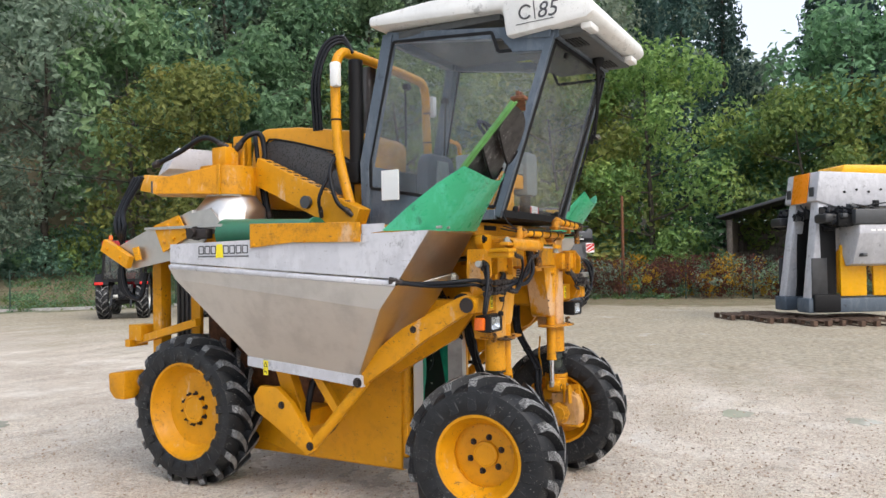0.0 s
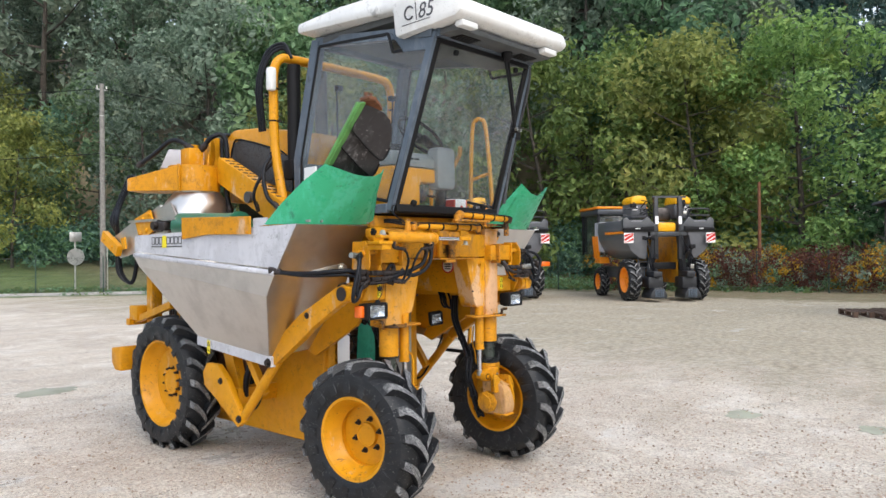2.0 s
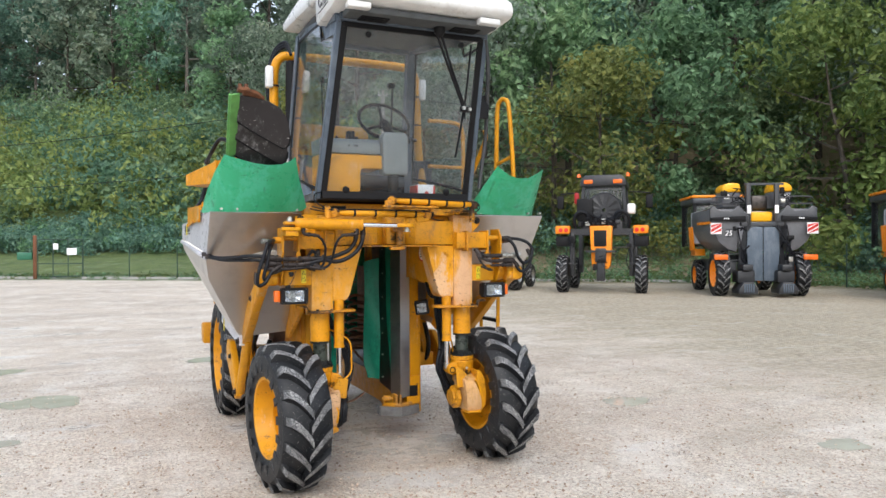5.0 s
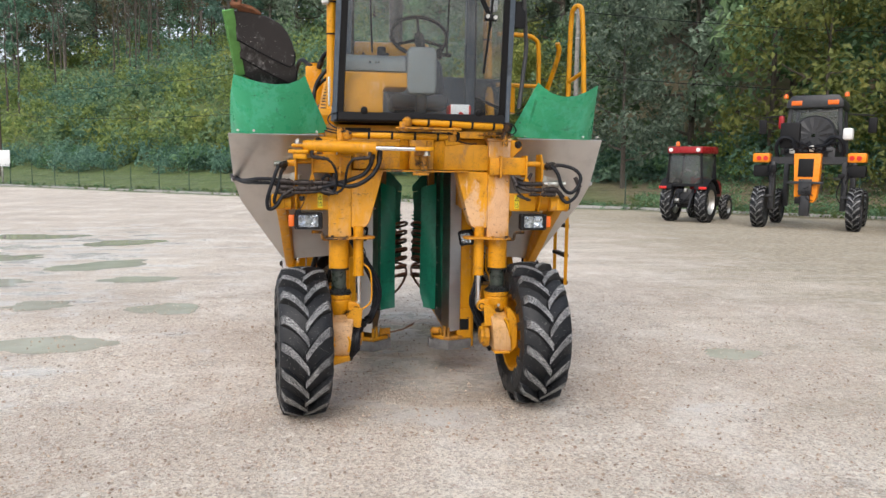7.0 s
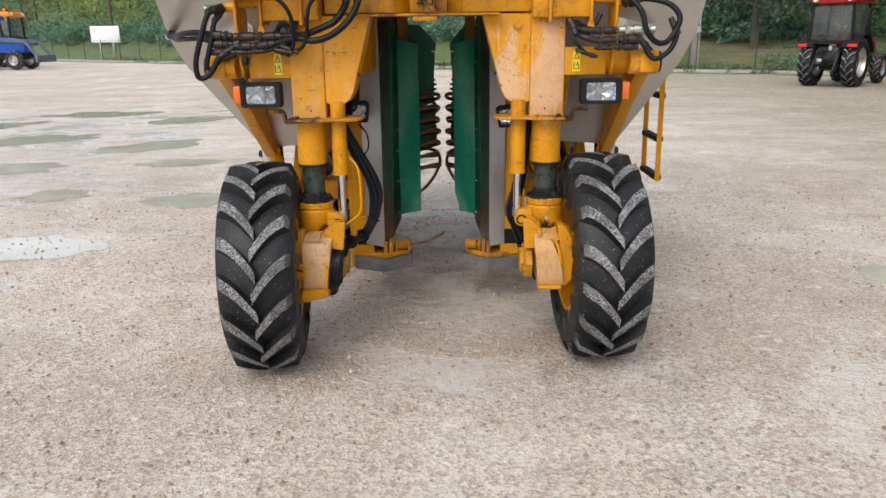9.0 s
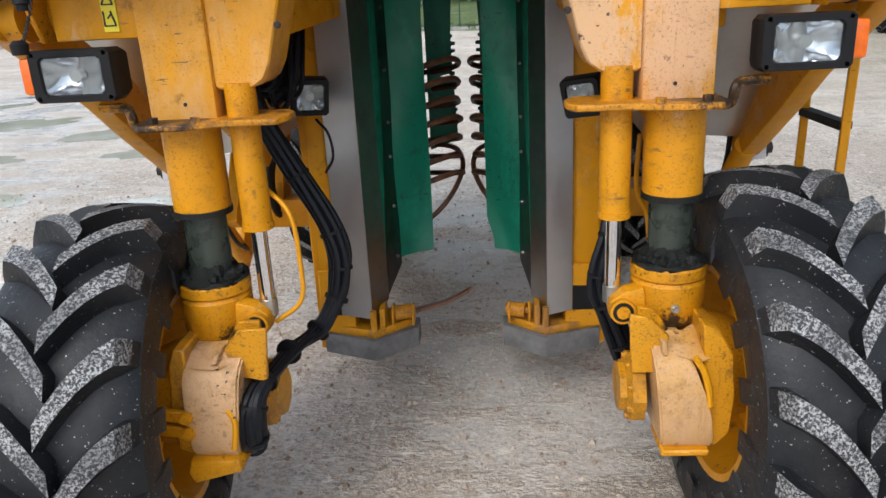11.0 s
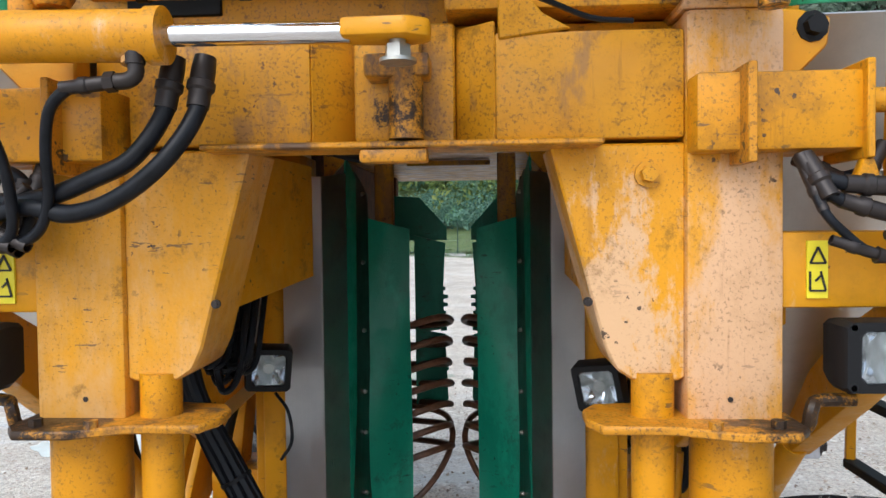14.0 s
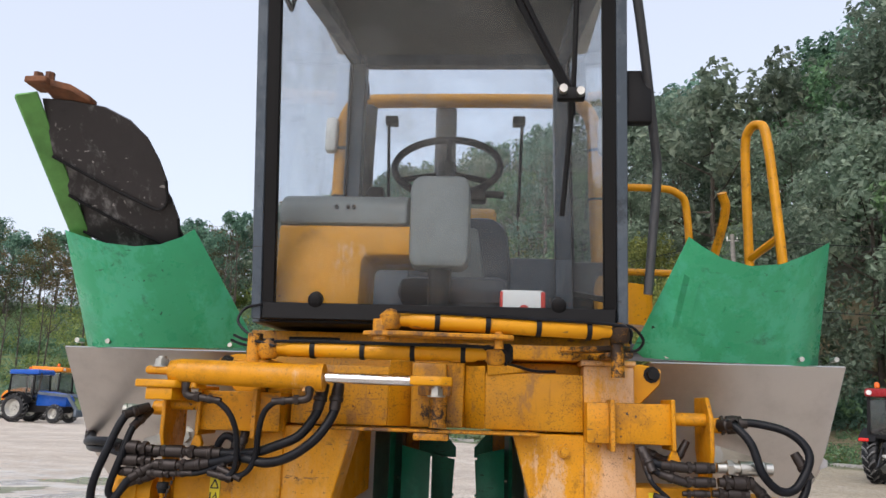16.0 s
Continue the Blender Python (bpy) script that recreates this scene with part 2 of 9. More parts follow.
label_white = plain("white_label", (0.8, 0.8, 0.8), 0.4, 0, 0.04, 20, 0)
label_red = plain("red_print", (0.55, 0.03, 0.02), 0.4, 0, 0.05, 20, 0)
print_grey = plain("dark_grey_lettering", (0.06, 0.06, 0.065), 0.4, 0, 0.1, 20, 0)
# the side panes' milky haze stands in for reflected sky as well as dust
pane = glass("cab_glass", (0.96, 0.975, 0.985), 0.09, 0.5)
pane_dusty = glass("dusty_windscreen_glass", (0.96, 0.98, 0.99), 0.08, 0.3)
pane_dark = glass("tinted_glass", (0.55, 0.6, 0.61), 0.2, 0.9)
lens_orange = plain("orange_lens", (0.75, 0.14, 0.01), 0.18, 0, 0.1, 60, 0.2)
lens_red = plain("red_lens", (0.6, 0.02, 0.015), 0.18, 0, 0.1, 60, 0.2)
red_paint = paint("red_tractor_paint", (0.30, 0.012, 0.015), None, 0, 0, 0.3, grime=0.2)
blue_paint = paint("blue_tractor_paint", (0.012, 0.09, 0.42), None, 0, 0, 0.3, grime=0.2)
wood_grey = plain("weathered_board", (0.10, 0.085, 0.07), 0.85, 0, 0.5, 14, 0.4)
wood_brown = plain("rough_pallet_wood", (0.10, 0.06, 0.04), 0.85, 0, 0.5, 18, 0.4)
concrete = plain("concrete_kerb", (0.36, 0.35, 0.33), 0.85, 0, 0.3, 12, 0.3)
fence_green = plain("green_fence_coating", (0.02, 0.05, 0.035), 0.5)


lamp_glass = glass("headlamp_glass", (0.88, 0.91, 0.93), 0.10, 0.8)


def make_rubber():
    m = Nodes("tyre_rubber")
    dust = m.ramp(m.noise(7, 6, 0.7), 0.45, 0.75)
    speck = m.ramp(m.noise(130, 2, 0.5), 0.69, 0.72)
    c = m.mix(m.math("MULTIPLY", dust, 0.4), (0.010, 0.011, 0.013), (0.05, 0.05, 0.052))
    c = m.mix(m.math("MULTIPLY", speck, 0.7), c, (0.45, 0.44, 0.42))
    m.bump(m.noise(60, 5), 0.35, 0.006)
    return m.set(c, 0.5, None, Specular_IOR_Level=0.35)


def make_lug():
    m = Nodes("dusty_tyre_lug")
    grain = m.ramp(m.noise(170, 4, 0.7), 0.44, 0.60)
    patch = m.ramp(m.noise(9, 4, 0.6), 0.36, 0.60)
    c = m.mix(m.math("MULTIPLY", grain, m.ramp(patch, 0, 1, 0.45, 1.0)), (0.022, 0.023, 0.026), (0.40, 0.40, 0.395))
    m.bump(m.noise(70, 5), 0.8, 0.008)
    return m.set(c, 0.6)


def make_mesh_grille():
    m = Nodes("perforated_black_grille")
    hole = m.ramp(m.cells(70), 0.32, 0.42)
    c = m.mix(hole, (0.008, 0.008, 0.008), (0.06, 0.062, 0.065))
    m.bump(hole, 0.5, 0.004)
    return m.set(c, 0.5)


rubber, lug_dust, grille_mat = make_rubber(), make_lug(), make_mesh_grille()


def make_ground():
    m = Nodes("beige_gravel_yard_and_grass")
    stones = m.cells(60)
    pebble = m.cells(24)
    tone = m.noise(0.32, 5, 0.6)
    mid = m.noise(1.7, 6, 0.65)
    c = m.mix(m.ramp(tone, 0.3, 0.7), (0.44, 0.345, 0.245), (0.66, 0.555, 0.42))
    # wheel tracks: long soft streaks pressed by turning machines
    track = m.noise(1.0, 5, 0.6, m.scaled(0.22, 1.5, 1))
    c = m.mix(m.ramp(track, 0.48, 0.66, 0, 0.6), c, (0.34, 0.265, 0.19))
    c = m.mix(m.ramp(m.noise(1.0, 5, 0.6, m.scaled(1.3, 0.3, 1)), 0.52, 0.68, 0, 0.6), c, (0.70, 0.63, 0.51))
    c = m.mix(m.ramp(mid, 0.42, 0.75, 0, 0.8), c, (0.66, 0.59, 0.47))
    c = m.mix(m.math("MULTIPLY", m.ramp(m.noise(2.6, 6, 0.72), 0.54, 0.68), 0.5), c, (0.27, 0.22, 0.17))
    c = m.mix(m.ramp(m.cells(60, out="Color"), 0.25, 0.85, 0.0, 0.62), c, (0.27, 0.195, 0.13))
    c = m.mix(m.ramp(m.cells(47, out="Color"), 0.72, 0.86, 0.0, 0.75), c, (0.38, 0.235, 0.15))
    c = m.mix(m.ramp(m.cells(82, out="Color"), 0.82, 0.93, 0.0, 0.8), c, (0.16, 0.14, 0.125))
    c = m.mix(m.ramp(m.cells(115, out="Color"), 0.55, 0.95, 0.0, 0.7), c, (0.68, 0.61, 0.52))
    c = m.mix(m.ramp(m.cells(31, out="Color"), 0.80, 0.95, 0.0, 0.8), c, (0.70, 0.63, 0.52))
    c = m.mix(m.ramp(m.noise(45, 5, 0.75), 0.55, 0.72, 0, 0.35), c, (0.20, 0.15, 0.10))
    # chalky patches and brown churned gravel in loose clusters
    c = m.mix(m.ramp(m.noise(0.75, 7, 0.72), 0.50, 0.64, 0, 0.4), c, (0.72, 0.67, 0.59))
    churn = m.math("MULTIPLY", m.ramp(m.noise(30, 5, 0.8), 0.50, 0.64), m.ramp(m.noise(1.3, 6, 0.7), 0.48, 0.66))
    c = m.mix(m.math("MULTIPLY", churn, 0.9), c, (0.15, 0.115, 0.085))
    wash = m.n.new("ShaderNodeHueSaturation")
    wash.inputs["Saturation"].default_value, wash.inputs["Value"].default_value = 0.76, 1.12
    m.l.new(c, wash.inputs["Color"])
    c = wash.outputs[0]
    # dry grass and dirt trodden into the gravel towards the parked machines
    xyz = m.n.new("ShaderNodeSeparateXYZ")
    m.l.new(m.pos, xyz.inputs[0])
    px, py = xyz.outputs["X"], xyz.outputs["Y"]
    trodden = m.ramp(m.math("ADD", m.math("MULTIPLY", px, 0.09), m.math("MULTIPLY", m.noise(1.0, 6, 0.7, m.scaled(0.5, 1.1, 1)), 1.1)), 0.75, 1.35)
    c = m.mix(m.math("MULTIPLY", trodden, 0.8), c, m.mix(m.ramp(m.noise(9, 6, 0.75), 0.38, 0.62), (0.20, 0.175, 0.115), (0.46, 0.39, 0.28)))
    # rain-soaked gravel beside and below the machine, its sky sheen painted in pale grey
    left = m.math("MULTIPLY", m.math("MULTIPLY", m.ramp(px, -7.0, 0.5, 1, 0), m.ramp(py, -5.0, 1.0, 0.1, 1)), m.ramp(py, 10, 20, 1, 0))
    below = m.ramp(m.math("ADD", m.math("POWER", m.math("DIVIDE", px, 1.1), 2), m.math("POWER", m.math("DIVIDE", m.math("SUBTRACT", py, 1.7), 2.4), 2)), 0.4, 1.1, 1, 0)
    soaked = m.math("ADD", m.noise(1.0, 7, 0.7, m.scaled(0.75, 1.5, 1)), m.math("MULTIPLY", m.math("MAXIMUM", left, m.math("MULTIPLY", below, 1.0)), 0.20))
    wet_sheen = m.ramp(soaked, 0.59, 0.74)
    c = m.mix(m.math("MULTIPLY", wet_sheen, 0.45), c, (0.62, 0.62, 0.60))
    # grass and leaf litter away from the yard, by a painted mask
    mask = m.n.new("ShaderNodeAttribute")
    mask.attribute_name = "grass"
    worn = m.math("ADD", mask.outputs["Fac"], m.math("MULTIPLY", m.math("SUBTRACT", m.noise(0.9, 6, 0.7), 0.5), 0.9))
    g = m.mix(m.ramp(m.noise(1.1, 5), 0.3, 0.7), (0.07, 0.115, 0.03), (0.12, 0.175, 0.05))
    g = m.mix(m.ramp(m.noise(14, 5, 0.75), 0.45, 0.7), g, (0.14, 0.12, 0.05))
    # dry grass and leaf litter towards the parked machines
    g = m.mix(m.math("MULTIPLY", m.ramp(px, 9, 15), m.ramp(m.noise(2.2, 6, 0.75), 0.3, 0.6, 0.45, 1.0)), g, (0.20, 0.155, 0.095))
    road = m.n.new("ShaderNodeAttribute")
    road.attribute_name = "lane"
    g = m.mix(road.outputs["Fac"], g, (0.24, 0.24, 0.24))
    c = m.mix(m.ramp(worn, 0.42, 0.62), c, g)
    h = m.math("ADD", m.math("MULTIPLY", stones, 0.6), m.math("ADD", m.math("MULTIPLY", pebble, 0.4), m.math("MULTIPLY", m.noise(160, 3, 0.7), 0.8)))
    m.bump(m.math("MULTIPLY", h, m.ramp(wet_sheen, 0, 1, 1.0, 0.22)), 0.7, 0.018)
    rough = m.math("SUBTRACT", m.ramp(m.noise(0.8, 5, 0.7), 0.35, 0.6, 0.6, 0.9), m.math("MULTIPLY", wet_sheen, 0.55))
    return m.set(c, rough)


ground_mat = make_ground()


def make_water():
    m = Nodes("muddy_puddle_water")
    c = m.mix(m.ramp(m.noise(2.0, 4), 0.3, 0.7), (0.44, 0.43, 0.35), (0.57, 0.56, 0.47))
    m.bump(m.noise(5, 2), 0.015, 0.003)
    return m.set(c, 0.04, None, Specular_IOR_Level=0.8)


water = make_water()


def leaves(name, dark, light, touch):
    m = Nodes(name)
    info = m.n.new("ShaderNodeObjectInfo")
    geo = m.n.new("ShaderNodeNewGeometry")
    c = m.mix(geo.outputs["Random Per Island"], dark, light)
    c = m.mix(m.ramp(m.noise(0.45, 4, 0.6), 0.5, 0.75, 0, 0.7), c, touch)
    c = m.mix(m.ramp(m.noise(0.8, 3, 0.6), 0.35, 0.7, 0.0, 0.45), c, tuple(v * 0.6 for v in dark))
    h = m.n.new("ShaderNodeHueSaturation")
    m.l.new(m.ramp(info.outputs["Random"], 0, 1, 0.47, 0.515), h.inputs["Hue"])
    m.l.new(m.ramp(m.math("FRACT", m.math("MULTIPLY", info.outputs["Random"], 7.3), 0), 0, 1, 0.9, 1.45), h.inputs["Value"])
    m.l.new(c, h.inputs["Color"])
    tr = m.n.new("ShaderNodeBsdfTranslucent")
    add = m.n.new("ShaderNodeMixShader")
    add.inputs[0].default_value = 0.5
    m.l.new(h.outputs[0], tr.inputs[0])
    m.set(h.outputs[0], 0.65)
    m.l.new(m.b.outputs[0], add.inputs[1])
    m.l.new(tr.outputs[0], add.inputs[2])
    m.l.new(add.outputs[0], m.n["Material Output"].inputs["Surface"])
    return m.mat


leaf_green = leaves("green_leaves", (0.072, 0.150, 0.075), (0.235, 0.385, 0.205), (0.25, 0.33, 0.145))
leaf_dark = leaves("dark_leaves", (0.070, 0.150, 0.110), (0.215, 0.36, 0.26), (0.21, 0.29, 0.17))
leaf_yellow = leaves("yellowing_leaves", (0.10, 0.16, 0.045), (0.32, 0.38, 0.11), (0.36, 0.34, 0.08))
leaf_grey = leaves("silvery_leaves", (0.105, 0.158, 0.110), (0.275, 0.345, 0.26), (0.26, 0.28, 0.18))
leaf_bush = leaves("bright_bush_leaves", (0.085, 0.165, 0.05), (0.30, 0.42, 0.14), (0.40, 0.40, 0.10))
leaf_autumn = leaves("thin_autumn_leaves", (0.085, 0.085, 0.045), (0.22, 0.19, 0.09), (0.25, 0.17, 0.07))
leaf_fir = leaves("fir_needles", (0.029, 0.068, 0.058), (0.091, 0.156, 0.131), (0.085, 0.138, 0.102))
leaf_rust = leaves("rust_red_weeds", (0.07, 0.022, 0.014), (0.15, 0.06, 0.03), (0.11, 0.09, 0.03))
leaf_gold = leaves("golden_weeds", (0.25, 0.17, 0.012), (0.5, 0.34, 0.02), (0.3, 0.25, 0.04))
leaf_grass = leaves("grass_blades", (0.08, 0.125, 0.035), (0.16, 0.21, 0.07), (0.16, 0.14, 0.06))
bark = plain("grey_brown_bark", (0.07, 0.058, 0.046), 0.9, 0, 0.45, 7, 0.5)
bark_pale = plain("pale_bark", (0.13, 0.115, 0.10), 0.9, 0, 0.4, 7, 0.4)


# ---- mesh helpers ----
def box(bm, x0, x1, y0, y1, z0, z1, bev=0.006, mi=0):
    x0, x1, y0, y1, z0, z1 = min(x0, x1), max(x0, x1), min(y0, y1), max(y0, y1), min(z0, z1), max(z0, z1)
    m = Matrix.Translation(((x0 + x1) / 2, (y0 + y1) / 2, (z0 + z1) / 2)) @ Matrix.Diagonal((x1 - x0, y1 - y0, z1 - z0, 1))
    r = bmesh.ops.create_cube(bm, size=1, matrix=m)
    return finish(bm, r["verts"], min(bev, 0.45 * min(x1 - x0, y1 - y0, z1 - z0)), mi)


def finish(bm, verts, bev, mi):
    faces = {f for v in verts for f in v.link_faces}
    for f in faces:
        f.material_index = mi
    if bev > 0:
        edges = {e for v in verts for e in v.link_edges}
        r = bmesh.ops.bevel(bm, geom=list(edges), offset=bev, segments=2 if bev > 0.004 else 1, profile=0.5, affect="EDGES", material=mi)
        return r["verts"]
    return verts


def prism(bm, pts, vec, bev=0.003, mi=0):
    """A polygon swept along vec."""
    vec = Vector(vec)
    a = [bm.verts.new(p) for p in pts]
    b = [bm.verts.new(Vector(p) + vec) for p in pts]
    n = len(pts)
    bm.faces.new(a[::-1])
    bm.faces.new(b)
    for i in range(n):
        bm.faces.new((a[i], a[(i + 1) % n], b[(i + 1) % n], b[i]))
    new_faces = list({f for v in a + b for f in v.link_faces})
    bmesh.ops.recalc_face_normals(bm, faces=new_faces)
    return finish(bm, a + b, bev, mi)


def plate(bm, pts, thick, bev=0.0, mi=0):
    """A flat sheet of some thickness, centred on its outline."""
    p = [Vector(q) for q in pts]
    n = sum(((p[i] - p[0]).cross(p[(i + 1) % len(p)] - p[0]) for i in range(1, len(p) - 1)), Vector())
    n = n.normalized() * thick
    return prism(bm, [q - n / 2 for q in p], n, bev, mi)


def cyl(bm, p0, p1, r0, r1=None, seg=16, mi=0, caps=True):
    p0, p1 = Vector(p0), Vector(p1)
    r1 = r0 if r1 is None else r1
    d = (p1 - p0).normalized()
    u = d.orthogonal().normalized()
    w = d.cross(u)
    ring = lambda c, r: [bm.verts.new(c + r * (math.cos(a) * u + math.sin(a) * w)) for a in (2 * math.pi * i / seg for i in range(seg))]
    a, b = ring(p0, r0), ring(p1, r1)
    for i in range(seg):
        bm.faces.new((a[i], a[(i + 1) % seg], b[(i + 1) % seg], b[i])).material_index = mi
    if caps:
        bm.faces.new(a[::-1]).material_index = mi
        bm.faces.new(b).material_index = mi


def lathe(bm, prof, origin, axis, seg=32, mi=0, closed=False):
    """Turn a profile of (along, radius) about an axis."""
    o, d = Vector(origin), Vector(axis).normalized()
    u = d.orthogonal().normalized()
    w = d.cross(u)
    rings = []
    for a, r in prof:
        c = o + d * a
        if r < 1e-5:
            rings.append([bm.verts.new(c)])
        else:
            rings.append([bm.verts.new(c + r * (math.cos(t) * u + math.sin(t) * w)) for t in (2 * math.pi * i / seg for i in range(seg))])
    pairs = list(zip(rings, rings[1:])) + ([(rings[-1], rings[0])] if closed else [])
    for A, B in pairs:
        for i in range(seg):
            j = (i + 1) % seg
            q = [A[i % len(A)], A[j % len(A)], B[j % len(B)], B[i % len(B)]]
            q = [v for k, v in enumerate(q) if v not in q[:k]]
            if len(q) > 2:
                bm.faces.new(q).material_index = mi


def smooth_path(pts, steps=6):
    p = [Vector(q) for q in pts]
    p = [2 * p[0] - p[1]] + p + [2 * p[-1] - p[-2]]
    out = []
    for i in range(1, len(p) - 2):
        for k in range(steps):
            t = k / steps
            out.append(0.5 * (2 * p[i] + (p[i + 1] - p[i - 1]) * t + (2 * p[i - 1] - 5 * p[i] + 4 * p[i + 1] - p[i + 2]) * t * t + (3 * p[i] - p[i - 1] - 3 * p[i + 1] + p[i + 2]) * t ** 3))
    return out + [p[-2]]


def tube(bm, pts, r, seg=8, steps=6, mi=0, taper=1.0):
    """A round bar or hose along a smooth path."""
    path = smooth_path(pts, steps) if steps > 1 else [Vector(q) for q in pts]
    n = len(path)
    rings, u = [], None
    for i, c in enumerate(path):
        d = (path[min(i + 1, n - 1)] - path[max(i - 1, 0)]).normalized()
        u = d.orthogonal().normalized() if u is None else (u - d * u.dot(d)).normalized()
        w = d.cross(u)
        k = r * (1 + (taper - 1) * i / max(1, n - 1))
        rings.append([bm.verts.new(c + k * (math.cos(a) * u + math.sin(a) * w)) for a in (2 * math.pi * j / seg for j in range(seg))])
    for A, B in zip(rings, rings[1:]):
        for j in range(seg):
            bm.faces.new((A[j], A[(j + 1) % seg], B[(j + 1) % seg], B[j])).material_index = mi
    bm.faces.new(rings[0][::-1]).material_index = mi
    bm.faces.new(rings[-1]).material_index = mi


def thing(name, label, category, group="", kind=""):
    return tagged(new(name), label, category, group, kind)


PLACE = Matrix.Identity(4)


def offset(x=0.0, y=0.0, z=0.0, wide=1.0, tall=1.0):
    """Where the drawing of the next assembly has its origin, and its true width and height."""
    PLACE[:] = Matrix.Translation((x, y, z)) @ Matrix.Diagonal((wide, 1, tall, 1))


def part(name, bm, material, parent, label="", angle=38):
    """Link a bmesh as one mesh object under a thing or a part."""
    me = bpy.data.meshes.new(name)
    bm.transform(PLACE)
    bmesh.ops.recalc_face_normals(bm, faces=bm.faces[:])
    bm.to_mesh(me)
    bm.free()
    me.shade_smooth()
    me.set_sharp_from_angle(angle=radians(angle))
    for mat in material if isinstance(material, (list, tuple)) else [material]:
        me.materials.append(mat)
    ob = new(name, me)
    ob.parent = parent
    if label:
        ob["label"] = label
    return ob


def single(name, bm, material, label, category, group="", kind="", angle=38):
    return tagged(part(name, bm, material, None, "", angle), label, category, group, kind)


def B():
    return bmesh.new()


def quick(name, fn, args, material, parent, label="", **kw):
    bm = B()
    fn(bm, *args, **kw)
    return part(name, bm, material, parent, label)


def lettering(name, text, size, m, material, parent, shear=0.0, depth=0.001):
    """Letters in the built-in typeface, as a mesh."""
    cu = bpy.data.curves.new(name, "FONT")
    cu.body, cu.size, cu.extrude, cu.shear = text, size, depth, shear
    tmp = bpy.data.objects.new(name, cu)
    scene.collection.objects.link(tmp)
    me = bpy.data.meshes.new_from_object(tmp.evaluated_get(bpy.context.evaluated_depsgraph_get()))
    bpy.data.objects.remove(tmp)
    me.transform(PLACE @ m)
    me.materials.clear()
    me.materials.append(material)
    ob = new(name, me)
    ob.parent = parent
    return ob


# ---- ground ----
FENCE = [(-70, 84), (-32, 57.5), (-5.4, 36.9), (-3.2, 35.6), (11.4, 25.8), (20.5, 18.5), (25.2, 6.6), (27.5, -8), (29, -26), (30, -60)]


def outside(x, y):
    """Metres beyond the fence line, below zero in the yard."""
    best, sign = 1e9, -1
    for (ax, ay), (bx, by) in zip(FENCE, FENCE[1:]):
        dx, dy = bx - ax, by - ay
        t = max(0, min(1, ((x - ax) * dx + (y - ay) * dy) / (dx * dx + dy * dy)))
        d = math.hypot(x - ax - t * dx, y - ay - t * dy)
        if d < best:
            best, sign = d, (1 if dx * (y - ay) - dy * (x - ax) > 0 else -1)
    return best * sign


def ease(v):
    v = max(0, min(1, v))
    return v * v * (3 - 2 * v)


def ground_height(x, y, u=None):
    u = outside(x, y) if u is None else u
    az = math.degrees(math.atan2(y, x))
    top = 26 * ease((az - 4) / 34) * (1 - 0.25 * ease((az - 98) / 34)) + 5 * ease((az + 30) / 40) * (1 - ease((az - 40) / 60))
    lawn = 0.85 * ease((u - 0.4) / 9.5) * ease((az - 30) / 14)
    if u < 7:
        return lawn
    return lawn + top * ease((u - 7) / 75) * 0.8 + top * 0.2 * ease((u - 9) / 14) + (0.25 * noise.noise((x * 0.13, y * 0.13, 0)) if u > 9 else 0)


def make_ground_sheet():
    ticks = [-3000, -900, -300, -150, -90, -60] + [-45 + 1.5 * i for i in range(98)] + [102, 106, 110, 116, 124, 140, 180, 300, 900, 3000]
    n = len(ticks)
    verts, grass, lane = [], [], []
    for y in ticks:
        for x in ticks:
            u = outside(x, y)
            z = ground_height(x, y, u)
            if u < 6:
                z += 0.012 * noise.noise((x * 0.35, y * 0.35, 3)) * min(1, max(0, math.hypot(x + 3, y - 3) - 11) / 6)
            verts.append((x, y, z))
            far = max(abs(x), abs(y)) > 130
            litter = 3.6 * ease((34 - math.degrees(math.atan2(y, x))) / 22) if x > 5 else 0.0
            grass.append(1.0 if far else max(0, min(1, 0.5 + (u + 1.2 + litter) / (5 + litter))))
            lane.append(ease(1 - abs(u - 0.9) / 1.2) if y > 20 and x < 14 else 0.0)
    faces = [(j * n + i, j * n + i + 1, (j + 1) * n + i + 1, (j + 1) * n + i) for j in range(n - 1) for i in range(n - 1)]
    me = bpy.data.meshes.new("ground")
    me.from_pydata(verts, [], faces)
    for name, values in (("grass", grass), ("lane", lane)):
        a = me.attributes.new(name, "FLOAT", "POINT")
        a.data.foreach_set("value", values)
    me.shade_smooth()
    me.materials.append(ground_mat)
    return tagged(new("ground", me), "beige gravel yard with grass verge and wooded slope", "ground", kind="structure")


make_ground_sheet()


def puddle(x, y, rx, ry, turn, seed):
    rng = random.Random(seed)
    k = 120
    shift = rng.uniform(0, 50)
    bm = B()
    vs = []
    for i in range(k):
        a = 2 * math.pi * i / k
        r = 1.0
        for octave in range(5):
            f = 0.9 * 1.9 ** octave
            r += 0.5 / 1.9 ** octave * noise.noise((math.cos(a) * f + shift, math.sin(a) * f, octave * 7.0))
        r = max(0.25, r)
        px, py = rx * r * math.cos(a), ry * r * math.sin(a)
        c, s = math.cos(turn), math.sin(turn)
        vs.append(bm.verts.new((x + px * c - py * s, y + px * s + py * c, 0.003)))
    bm.faces.new(vs)
    return single("puddle", bm, water, "shallow muddy puddle in the gravel yard", "puddle", "puddles", "structure")


